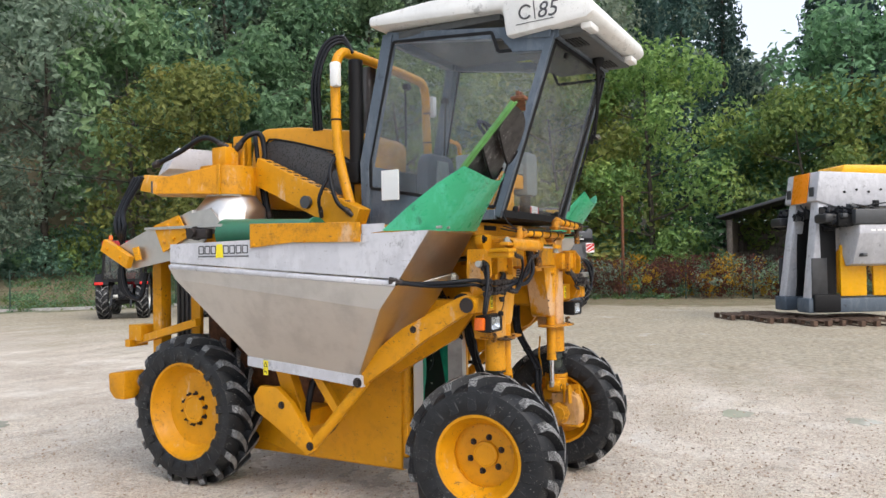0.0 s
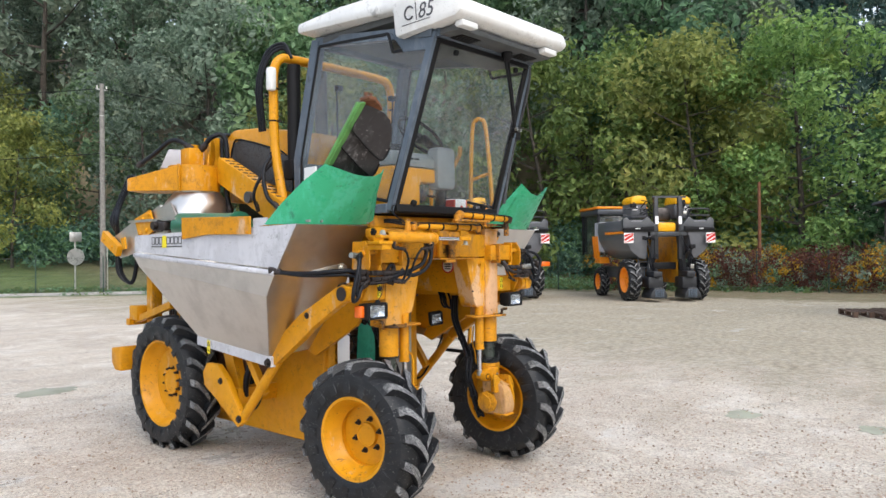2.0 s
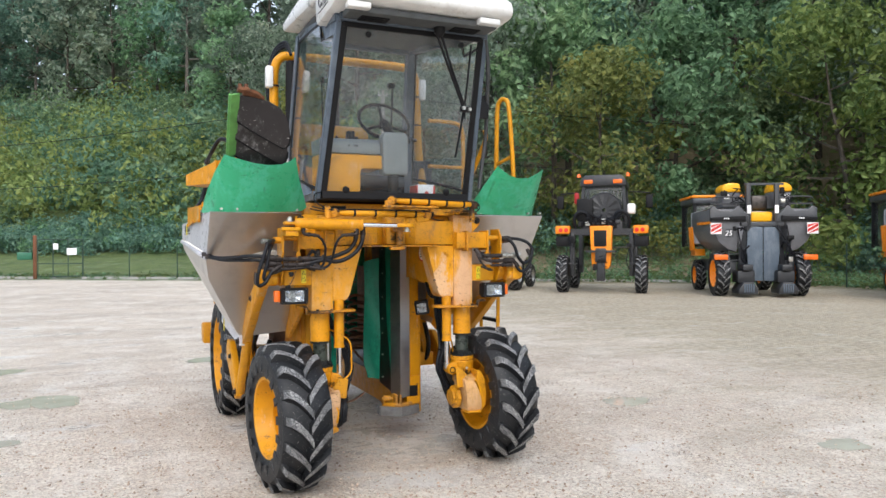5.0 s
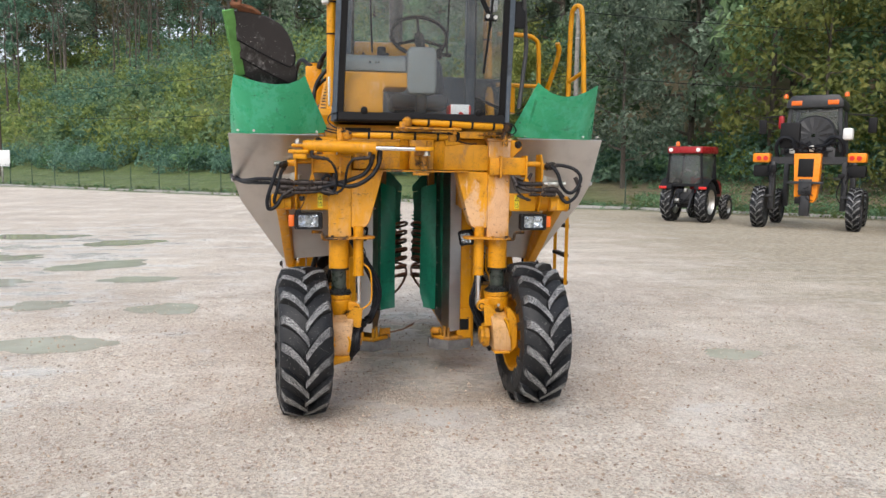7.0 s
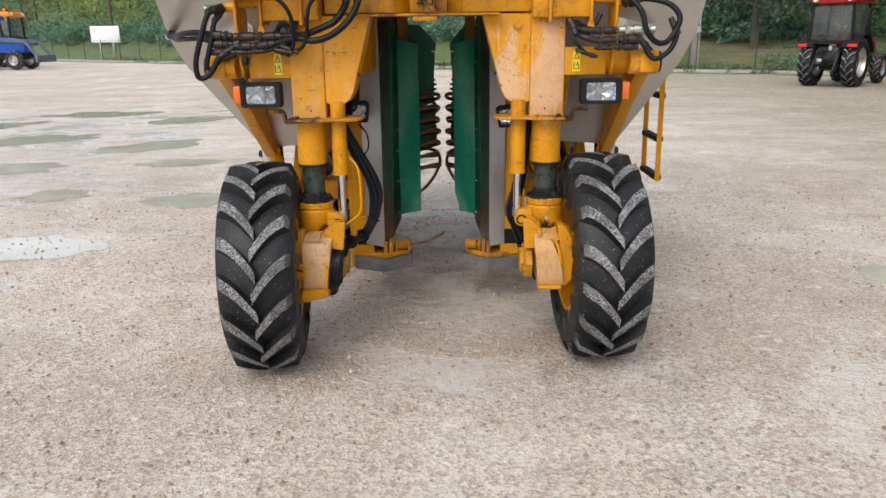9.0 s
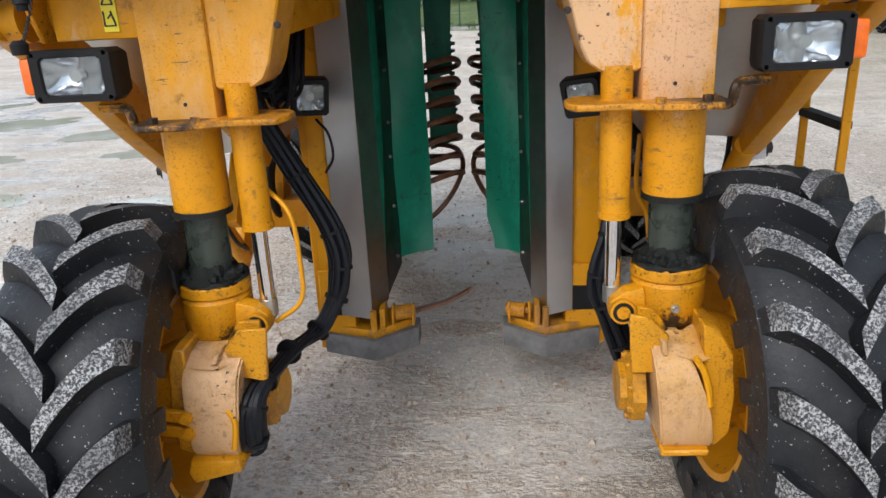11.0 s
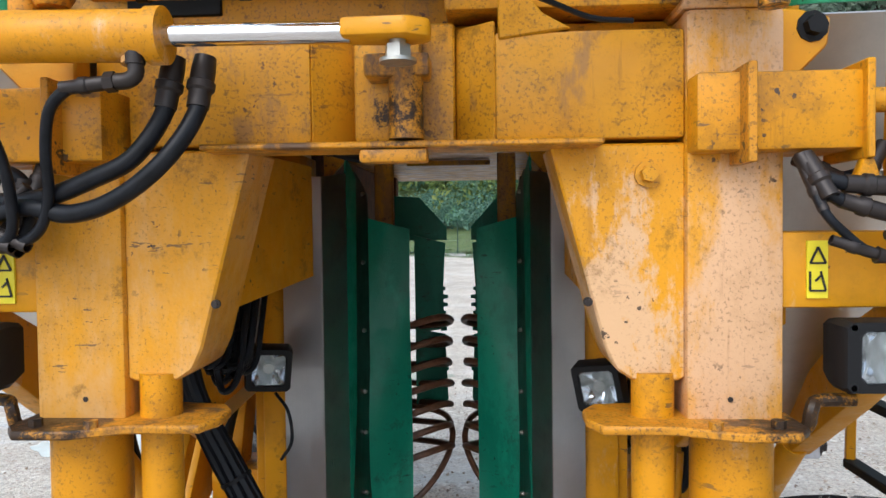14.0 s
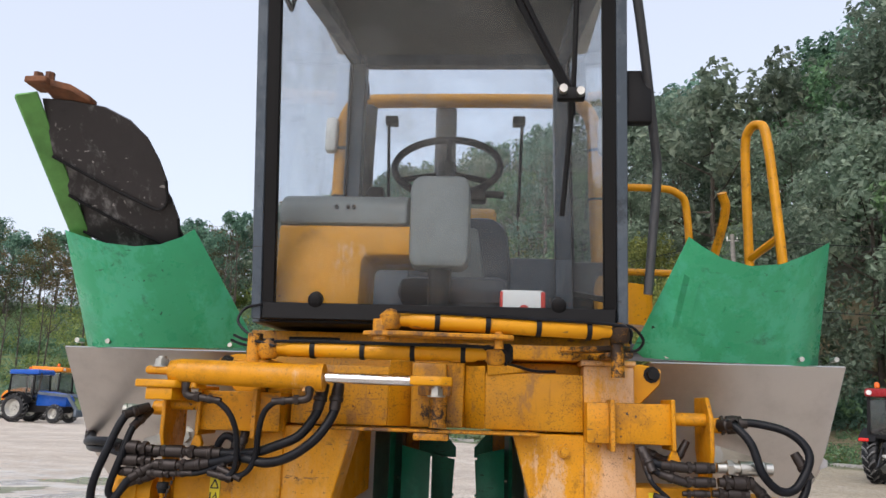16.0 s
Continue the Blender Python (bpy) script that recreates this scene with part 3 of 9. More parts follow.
for i, (x, y, rx, ry, turn) in enumerate([(-3.2, 2.05, 0.55, 0.30, 0.2), (-2.5, 3.7, 0.36, 0.34, 0.5), (2.93, 1.25, 0.26, 0.2, 0.3), (3.46, -0.82, 0.2, 0.16, 0.2), (-4.4, 7.5, 0.8, 0.5, 0.9), (-3.5, 6.0, 0.5, 0.35, 0.4), (-3.95, 4.0, 0.34, 0.3, 0.1), (-5.1, 11.2, 0.9, 0.6, 0.3), (-5.6, 5.6, 0.9, 0.5, 0.2), (-6.6, 8.4, 1.0, 0.55, 0.6), (-0.6, 6.0, 0.34, 0.3, 0.0), (3.62, -1.95, 0.18, 0.14, 0.1), (-7.5, 12.5, 1.1, 0.6, 0.2), (-4.9, 3.2, 0.5, 0.3, 0.2), (-8.6, 10.2, 1.2, 0.5, 0.8)]):
    puddle(x, y, rx, ry, turn, i)


# ---- wheels ----
def bar(bm, p0, p1, w, h, up=(0, 0, 1), bev=0.003, mi=0):
    """A straight bar of rectangular section; h is measured towards up."""
    p0, p1 = Vector(p0), Vector(p1)
    d = (p1 - p0).normalized()
    s = d.cross(Vector(up)).normalized()
    u = s.cross(d)
    c = [p0 + s * (w / 2 * i) + u * (h / 2 * j) for i, j in ((-1, -1), (1, -1), (1, 1), (-1, 1))]
    return prism(bm, c, p1 - p0, bev, mi)


def bolt(bm, p, axis, r=0.012, h=0.012, mi=0):
    p, axis = Vector(p), Vector(axis).normalized()
    cyl(bm, p - axis * 0.004, p + axis * 0.003, r * 1.5, None, 10, mi)
    cyl(bm, p, p + axis * h, r, r * 0.92, 6, mi)


def wheel(parent, centre, axis, R, W, rim_r, rim_mat, bolts=6, bolt_r=0.075, lugs=17, dish=0.05, name="wheel"):
    """A lugged farm tyre on a dished rim; axis points outwards."""
    c, ax = Vector(centre), Vector(axis).normalized()
    up = Vector((0, 0, 1))
    fw = up.cross(ax)
    fw = fw if fw.y < 0 else -fw
    bm = B()
    h = W / 2
    f = rim_r
    # rim: flanges, barrel and disc
    lathe(bm, [(h * 0.80, f + 0.012), (h * 0.86, f + 0.006), (h * 0.84, f - 0.012), (h * 0.6, f - 0.03), (h * 0.35, f - 0.05), (h * 0.35 - dish * 0.4, f - 0.07), (h * 0.35 - dish, f * 0.76), (h * 0.35 - dish, f * 0.31), (h * 0.35 - dish + 0.022, f * 0.295), (h * 0.35 - dish + 0.024, f * 0.255), (h * 0.35 - dish + 0.018, f * 0.24), (h * 0.35 - dish + 0.018, 0)], c, ax, 40)
    lathe(bm, [(-h * 0.80, f + 0.012), (-h * 0.86, f + 0.006), (-h * 0.84, f - 0.012), (-h * 0.5, f - 0.035), (h * 0.3 - dish, f - 0.06), (h * 0.3 - dish, f * 0.5), (h * 0.3 - dish, 0)], c, ax, 40)
    w = part(name, bm, rim_mat, parent, "")
    for i in range(bolts):
        bm = B()
        a = 2 * math.pi * (i + 0.3) / bolts
        p = c + ax * (h * 0.35 - dish) + bolt_r * (math.cos(a) * fw + math.sin(a) * up)
        bolt(bm, p, ax, 0.0135, 0.02)
        cyl(bm, p, p + ax * 0.034, 0.008, None, 8)
        part("wheel_bolt", bm, fitting, w)
    # tyre carcass
    bm = B()
    Rt = R - 0.044
    side = [(0.84, f), (0.90, f + 0.02), (0.99, f + (Rt - f) * 0.35), (1.0, f + (Rt - f) * 0.55), (0.96, f + (Rt - f) * 0.80), (0.86, Rt - 0.022), (0.6, Rt - 0.006), (0.3, Rt)]
    prof = [(h * a, r) for a, r in side] + [(-h * a, r) for a, r in reversed(side)]
    lathe(bm, prof, c, ax, 56)

    def surf(l):
        a = abs(l)
        if a > 0.86:
            return Rt - 0.022 - (a - 0.86) * 0.75
        return Rt - 0.026 * a ** 2.4

    for s in (-1, 1):
        for i in range(lugs):
            a0 = 2 * math.pi * (i + (0.5 if s > 0 else 0)) / lugs
            rows = []
            target = B()
            for t in (0, 0.12, 0.28, 0.45, 0.62, 0.8, 0.9, 1.0):
                lat = -0.06 + 1.07 * t
                ang = a0 + (0.165 / R) * (1 - (1 - t) ** 1.7)
                wide = (0.058 + 0.012 * t) / R
                tall = 0.047 * (1 if t < 0.95 else 0.85) * R / 0.48
                r = surf(lat)
                row = []
                for da, dr in ((-wide * 0.62, -0.012), (-wide * 0.42, tall), (wide * 0.42, tall), (wide * 0.62, -0.012)):
                    out = lat * h * s if t < 1 else (h * 1.03 * s)
                    rr = r + dr
                    row.append(target.verts.new(c + ax * out + rr * (math.cos(ang + da) * fw + math.sin(ang + da) * up)))
                rows.append(row)
            for n_, (A, D) in enumerate(zip(rows, rows[1:])):
                for k in range(3):
                    target.faces.new((A[k], A[k + 1], D[k + 1], D[k])).material_index = 1 if k == 1 and n_ < len(rows) - 2 else 0
            target.faces.new(rows[0])
            target.faces.new(rows[-1][::-1]).material_index = 0
            part("lug", target, [rubber, lug_dust], w)
    part("tyre", bm, [rubber, lug_dust], w, "black lugged tyre with dusty tread")
    return w


# ---- the yellow over-row grape harvester ----
machine = thing("grape_harvester", "old yellow over-row grape harvester with grey hoppers and green guards", "harvester")
XC = 0.023


def rot2(a):
    return math.cos(radians(a)), math.sin(radians(a))


def side_x(s, a):
    return XC + s * a


FRONT = (-0.045, 0.012, -0.033)


def front_leg(s):
    offset(*FRONT)
    X = lambda a: side_x(s, a + 0.010)
    bm = B()
    box(bm, X(0.443), X(0.593), 0, 0.16, 1.186, 1.84 if s > 0 else 1.70, 0.008)
    if s > 0:
        box(bm, X(0.435), X(0.60), -0.006, 0.17, 1.84, 1.856, 0.004)
    part("leg_column", bm, yellow_bleached if s > 0 else yellow_mild, machine, "sun-faded yellow box column")
    bm = B()
    prism(bm, [(X(a), 0.012, z) for a, z in ((0.445, 1.635), (0.232, 1.635), (0.318, 1.31), (0.335, 1.275), (0.36, 1.258), (0.43, 1.256), (0.445, 1.262))], (0, 0.15, 0), 0.004)
    part("gusset", bm, yellow_gusset if s > 0 else yellow_mild, machine)
    bm = B()
    back = 0.328 if s > 0 else 0.284
    plate(bm, [(X(a), y, z) for a, y, z in ((0.335, 0.14, 1.66), (back, 0.66, 1.66), (back, 0.66, 1.385), (0.335, 0.14, 1.352))], 0.008, 0.002)
    part("inner_side_plate", bm, yellow, machine)
    bm = B()
    prism(bm, [(X(a), y, 1.185) for a, y in ((0.285, 0.0), (0.305, -0.045), (0.42, -0.05), (0.5, -0.085), (0.585, -0.085), (0.612, -0.05), (0.612, 0.10), (0.575, 0.14), (0.31, 0.10), (0.287, 0.06))], (0, 0, 0.014), 0.003)
    for a, y in ((0.47, -0.06), (0.565, -0.05)):
        cyl(bm, (X(a), y, 1.199), (X(a), y, 1.211), 0.011, None, 6)
    part("spacer_flange", bm, yellow_scabbed, machine, "rusty yellow flange plate")
    ta, ty, kz = 0.525, 0.045, (0.69 if s > 0 else 0.678)
    bm = B()
    cyl(bm, (X(ta), ty, 0.985), (X(ta), ty, 1.19), 0.065, None, 32)
    cyl(bm, (X(ta), ty, 0.976), (X(ta), ty, 0.99), 0.067, None, 32, 1)
    part("leg_tube", bm, [yellow_worn, grease], machine)
    bm = B()
    cyl(bm, (X(ta), ty, kz + 0.12), (X(ta), ty, 0.985), 0.049, None, 32)
    part("inner_tube", bm, oily_tube, machine, "oily black sliding tube")
    bm = B()
    lathe(bm, [(0, 0), (0, 0.074), (0.012, 0.082), (0.095, 0.084), (0.103, 0.078), (0.11, 0.085), (0.132, 0.085), (0.14, 0.078), (0.14, 0)], (X(ta), ty, kz), (0, 0, 1), 36)
    prism(bm, [(X(a), -0.02, kz + z) for a, z in ((0.46, 0.095), (0.41, 0.083), (0.385, 0.062), (0.385, 0.022), (0.41, 0.004), (0.47, 0.012))], (0, 0.05, 0), 0.006)
    cyl(bm, (X(0.412), -0.035, kz + 0.042), (X(0.412), 0.06, kz + 0.042), 0.029, None, 20)
    cyl(bm, (X(0.412), -0.040, kz + 0.042), (X(0.412), -0.034, kz + 0.042), 0.015, None, 16)
    if s > 0:
        bolt(bm, (X(ta), ty - 0.083, kz + 0.05), (0, -1, 0), 0.0065, 0.014, 1)
    kn = part("steering_knuckle", bm, [yellow_worn, zinc], machine)
    bm = B()
    lathe(bm, [(0, 0.0152), (0, 0.023), (0.002, 0.023), (0.002, 0.0152)], (X(0.412), -0.0352, kz + 0.042), (0, -1, 0), 20)
    part("pin_grease", bm, grease, kn, "ring of dried grease round the pin")
    bm = B()
    rng = random.Random(5 + s)
    lathe(bm, [(0, 0.05), (0.0, 0.080), (0.005, 0.0845), (0.010, 0.082), (0.014, 0.074), (0.018, 0.066), (0.024, 0.058), (0.036, 0.052), (0.046, 0.049)], (X(ta), ty, kz + 0.134), (0, 0, 1), 40)
    for v in bm.verts:
        v.co += Vector((rng.uniform(-1, 1), rng.uniform(-1, 1), rng.uniform(-1, 1))) * 0.0042
    part("grease_collar", bm, grease, kn, "black caked grease")
    for k in range(9 if s < 0 else 5):
        a, q = rng.uniform(-2.6, -0.2), rng.uniform(0.008, 0.017)
        if s < 0 and k < 3:
            a = rng.uniform(-0.7, 0.1)
        bm = B()
        bmesh.ops.create_icosphere(bm, subdivisions=2, radius=q)
        for v in bm.verts:
            v.co += Vector((rng.uniform(-1, 1), rng.uniform(-1, 1), rng.uniform(-1, 1))) * q * 0.22
            v.co += Vector((X(ta) + 0.066 * math.cos(a), ty + 0.066 * math.sin(a), kz + 0.152))
        part("grease_lump", bm, grease, kn)
    # lift ram
    bm = B()
    cyl(bm, (X(0.396), 0.03, 0.945), (X(0.396), 0.03, 1.27), 0.034, None, 28)
    cyl(bm, (X(0.396), 0.03, 0.938), (X(0.396), 0.03, 0.952), 0.037, None, 28)
    ram = part("lift_ram", bm, yellow_worn, machine)
    bm = B()
    cyl(bm, (X(0.396), 0.03, kz + 0.06), (X(0.396), 0.03, 0.945), 0.0185, None, 24)
    part("ram_rod", bm, chrome, ram, "bright chrome rod")
    bm = B()
    cyl(bm, (X(0.396), 0.03, kz + 0.045), (X(0.396), 0.03, kz + 0.085), 0.0215, None, 20)
    part("rod_clevis", bm, zinc, ram)
    # wheel drive housing, turned with the wheel
    turn = 7 if s < 0 else 3
    cs, sn = rot2(turn)
    hub = Vector((-0.795 if s < 0 else 0.768, 0.02 if s < 0 else 0.10, 0.476 if s < 0 else 0.494))
    out = Vector((s * cs, s * sn, 0))
    fwd = Vector((sn, -cs, 0))
    G = lambda o, f_, z: hub - Vector(FRONT) + out * o + fwd * f_ + Vector((0, 0, z))
    cx = 0.575 if s > 0 else -0.495
    if s > 0:
        face = [(0.497, 0.676), (0.521, 0.441), (0.640, 0.439), (0.652, 0.47), (0.640, 0.60), (0.613, 0.673)]
        flange = [(0.600, 0.735), (0.634, 0.722), (0.668, 0.664), (0.678, 0.56), (0.672, 0.47), (0.640, 0.435), (0.625, 0.445)]
        web = [(0.448, 0.752), (0.49, 0.745), (0.535, 0.70), (0.52, 0.61), (0.455, 0.612)]
        weld = [(0.578, 0.672), (0.598, 0.64), (0.610, 0.60), (0.616, 0.555)]
        lip = [(0.518, 0.447), (0.515, 0.432), (0.618, 0.432), (0.622, 0.447)]
    else:
        face = [(-0.417, 0.651), (-0.430, 0.53), (-0.443, 0.446), (-0.540, 0.429), (-0.556, 0.45), (-0.560, 0.56), (-0.551, 0.667)]
        flange = [(-0.545, 0.70), (-0.568, 0.705), (-0.585, 0.66), (-0.597, 0.54), (-0.594, 0.443), (-0.56, 0.43), (-0.545, 0.44)]
        web = [(-0.356, 0.738), (-0.42, 0.738), (-0.46, 0.69), (-0.44, 0.62), (-0.368, 0.605)]
        weld = [(-0.452, 0.565), (-0.440, 0.535), (-0.444, 0.49), (-0.450, 0.462)]
        lip = [(-0.442, 0.432), (-0.436, 0.404), (-0.554, 0.372), (-0.566, 0.40), (-0.556, 0.436)]
    bm = B()
    low, high = min(z for x, z in face), max(z for x, z in face)
    if s > 0:
        left, right = ((low, 0.519), (high, 0.495)), ((low, 0.632), (0.55, 0.625), (high, 0.568))
    else:
        left, right = ((low, -0.553), (high, -0.551)), ((low, -0.445), (0.55, -0.428), (high, -0.417))
    rings = []
    for y, f_ in ((0.06, 1.0), (-0.03, 1.06), (-0.085, 1.03), (-0.122, 0.95), (-0.141, 0.85), (-0.149, 0.62), (-0.149, 0.35), (-0.143, 0.12), (-0.128, 0.02), (0.06, 0.0)):
        z = low + (high - low) * f_
        rings.append((bm.verts.new((np.interp(z, *zip(*left)), y, z)), bm.verts.new((np.interp(z, *zip(*right)), y, z))))
    for (a, b), (c, d) in zip(rings, rings[1:] + rings[:1]):
        bm.faces.new((a, b, d, c))
    bm.faces.new([q[0] for q in rings])
    bm.faces.new([q[1] for q in reversed(rings)])
    bmesh.ops.recalc_face_normals(bm, faces=bm.faces)
    rim_edges = [e for e in bm.edges if abs(e.verts[0].co.x - e.verts[1].co.x) < 0.04]
    bmesh.ops.bevel(bm, geom=rim_edges, offset=0.005, segments=2, affect="EDGES")
    gb = part("wheel_drive_housing", bm, yellow_peach, machine, "bleached yellow wheel drive housing")
    bm = B()
    prism(bm, [(x, -0.118, z) for x, z in flange], (0, 0.17, 0), 0.004)
    part("housing_flange", bm, yellow_rusty, gb)
    quick("weld_strip", tube, ([(x, -0.145, z) for x, z in weld], 0.0075, 8, 4), yellow, gb)
    quick("bottom_lip", prism, ([(x, -0.152, z) for x, z in lip], (0, 0.12, 0), 0.004), yellow_worn, gb)
    bm = B()
    rng = random.Random(17 + s)
    hi = [(X(ta) + 0.062 * math.cos(k * 0.6283), ty - 0.03 + 0.062 * math.sin(k * 0.6283), kz + 0.006) for k in range(10)]
    lo = [(cx + 0.082 * math.cos(k * 0.6283), -0.05 + 0.085 * math.sin(k * 0.6283), 0.662) for k in range(10)]
    rings = [[bm.verts.new(Vector(l).lerp(Vector(h_), f_) + Vector((rng.uniform(-1, 1), rng.uniform(-1, 1), rng.uniform(-1, 1))) * 0.006) for l, h_ in zip(lo, hi)] for f_ in (0, 0.25, 0.5, 0.75, 1)]
    for r0, r1 in zip(rings, rings[1:]):
        for k in range(10):
            bm.faces.new((r0[k], r0[(k + 1) % 10], r1[(k + 1) % 10], r1[k]))
    part("rough_saddle", bm, yellow_peach, gb, "rough dirty casting under the knuckle", angle=80)
    a = X(0.482)
    quick("saddle_rib", prism, ([(a, -0.128, 0.668), (a, -0.110, kz + 0.004), (a, -0.05, kz + 0.006), (a, -0.05, 0.668)], (s * 0.012, 0, 0), 0.003), yellow_peach, gb)
    quick("knuckle_web", prism, ([(x, -0.095, z) for x, z in web], (0, 0.012, 0), 0.003), yellow_rusty, machine, "yellow web plate below the knuckle")
    bm = B()
    prism(bm, [(x * 0.8 + cx * 0.2, -0.05, z) for x, z in web], (0, 0.014, 0), 0.003)
    box(bm, cx - 0.06, cx + 0.06, 0.01, 0.13, 0.62, kz + 0.01, 0.01)
    part("knuckle_arm", bm, yellow_worn, machine, "yellow knuckle arm above the wheel drive")
    bm = B()
    cyl(bm, G(-0.19, 0, 0.02), G(-0.045, 0, 0), 0.145, 0.11, 28)
    cyl(bm, G(-0.21, 0, 0.02), G(-0.19, 0, 0.02), 0.10, None, 24)
    part("hub_carrier", bm, yellow_rusty, machine)
    bm = B()
    lathe(bm, [(0, 0), (0, 0.085), (0.03, 0.085), (0.04, 0.06), (0.055, 0.06), (0.055, 0)], (cx - s * 0.08, 0.0, 0.53), (-s, 0, 0), 8)
    for a in range(8):
        c_, d_ = 0.07 * math.cos(a * math.pi / 4 + 0.39), 0.07 * math.sin(a * math.pi / 4 + 0.39)
        bolt(bm, (cx - s * 0.11, c_, 0.53 + d_), (-s, 0, 0), 0.008, 0.01)
    part("drive_motor", bm, yellow_rusty, gb, "octagonal bolted drive motor cover")
    if s < 0:
        for z in (0.535, 0.495):
            bm = B()
            bar(bm, (-0.66, -0.135, z + 0.02), (-0.535, -0.148, z + 0.012), 0.016, 0.028)
            bolt(bm, (-0.548, -0.156, z + 0.014), (0, -1, 0), 0.011, 0.012)
            part("hose_clamp", bm, yellow_worn, gb)
    offset()
    wheel(machine, hub, out, 0.487, 0.335, 0.262, yellow, 6, 0.105, 17, 0.07)


for s in (-1, 1):
    front_leg(s)
for s in (-1, 1):
    wheel(machine, (side_x(s, 0.815), 2.5, 0.548), (s, 0, 0), 0.565, 0.31, 0.362, yellow, 10, 0.118, 19, 0.04, "rear_wheel")

offset(*FRONT)


# portal beam between the legs
def beam_piece(fn, args, name="portal_beam", parent=machine):
    return quick(name, fn, args, yellow_rusty, parent, "yellow steel beam with rust and chipped paint")


beam = beam_piece(box, (-0.415, -0.115, 0.004, 0.20, 1.642, 1.822, 0.006))
beam_piece(box, (0.18, 0.475, 0.004, 0.20, 1.642, 1.812, 0.006))
beam_piece(prism, ([(-0.115, 0.006, 1.642), (-0.05, 0.06, 1.642), (-0.05, 0.2, 1.642), (-0.115, 0.2, 1.642)], (0, 0, 0.20), 0.003), "beam_wedge")
beam_piece(prism, ([(0.18, 0.006, 1.642), (0.115, 0.06, 1.642), (0.115, 0.2, 1.642), (0.18, 0.2, 1.642)], (0, 0, 0.19), 0.003), "beam_wedge")
beam_piece(box, (-0.05, 0.115, 0.045, 0.20, 1.642, 1.84, 0.004), "beam_core")
beam_piece(box, (-0.045, 0.062, 0.0, 0.05, 1.642, 1.835, 0.008), "beam_boss")
bm = B()
cyl(bm, (0.042, -0.035, 1.642), (0.042, -0.035, 1.745), 0.027, None, 20)
box(bm, -0.02, 0.08, -0.06, 0.01, 1.735, 1.77, 0.006)
part("pin_post", bm, yellow_scabbed, beam)
bm = B()
box(bm, -0.278, 0.342, -0.055, 0.05, 1.628, 1.638, 0.003)
box(bm, -0.03, 0.075, -0.05, -0.01, 1.606, 1.627, 0.005)
part("beam_lip", bm, yellow_scabbed, machine)
bm = B()
bolt(bm, (0.418, 0.008, 1.585), (0, -1, 0), 0.014, 0.018)
cyl(bm, (0.418, 0.012, 1.585), (0.418, 0.006, 1.585), 0.019, None, 16)
part("frame_bolt", bm, yellow_rusty, machine)
for s in (-1, 1):
    for a, z in ((0.30, 1.385), (0.52, 1.23)):
        quick("small_bolt", bolt, ((side_x(s, a), 0.004, z), (0, -1, 0), 0.005, 0.006), fitting, machine)

# frame under the cab
for name, dims in (("cab_crossmember", (-0.60, 0.62, 0.13, 0.24, 1.853, 1.935, 0.005)), ("cab_subframe", (-0.52, 0.55, 0.10, 0.90, 1.72, 1.85, 0.008)), ("cab_floor_plate", (-0.62, 0.66, 0.243, 1.05, 1.88, 1.94, 0.005)), ("cab_mount", (0.10, 0.60, 0.02, 0.127, 1.853, 1.90, 0.006))):
    quick(name, box, dims, yellow_rusty, machine)
bm = B()
box(bm, -0.47, -0.30, 0.122, 0.135, 1.885, 1.915, 0.002)
part("frame_slot", bm, black, machine)


def lamp_unit(name, label, m, w, h, depth, back, lens_label):
    """A lamp facing -y: hollow housing, dished reflector, bulb cap and clear pane."""
    def outline(k, y, c=0.008):
        a, b = w * k, h * k
        return [bm.verts.new((x, y, z)) for x, z in ((-a + c, -b), (a - c, -b), (a, -b + c), (a, b - c), (a - c, b), (-a + c, b), (-a, b - c), (-a, -b + c))]

    bm = B()
    frame_w = 1 - 0.016 / h
    rings = [outline(back, depth), outline(1.0, depth * 0.5), outline(1.0, 0.002), outline(0.965, -0.004), outline(frame_w + 0.04, -0.004), outline(frame_w, 0.002), outline(frame_w, 0.012)]
    for r0, r1 in zip(rings, rings[1:]):
        for i in range(8):
            bm.faces.new((r0[i], r0[(i + 1) % 8], r1[(i + 1) % 8], r1[i]))
    bm.faces.new(rings[0])
    bmesh.ops.recalc_face_normals(bm, faces=bm.faces)
    bm.transform(m)
    unit = part(name, bm, black, machine, label)
    a, b = w * frame_w, h * frame_w
    bm = B()
    n = 12
    grid = [[bm.verts.new((a * u, 0.004 + 0.034 * (1 - min(1, u * u)) ** 0.6 * (1 - min(1, v * v)) ** 0.6 + 0.0025 * math.sin(9 * u) * math.cos(5 * v), b * v)) for u in (2 * i / n - 1 for i in range(n + 1))] for v in (2 * j / n - 1 for j in range(n + 1))]
    for r0, r1 in zip(grid, grid[1:]):
        for i in range(n):
            bm.faces.new((r0[i], r0[i + 1], r1[i + 1], r1[i]))
    bm.transform(m)
    part("reflector", bm, chrome, unit, "bright dished reflector")
    bm = B()
    cyl(bm, (0, 0.012, 0), (0, 0.036, 0), b * 0.34, b * 0.30, 16)
    bm.transform(m)
    part("bulb_cap", bm, zinc, unit)
    bm = B()
    box(bm, -a, a, -0.001, 0.003, -b, b, 0.001)
    bm.transform(m)
    pane = part("lens", bm, lamp_glass, unit, lens_label)
    pane.visible_shadow = False
    return unit


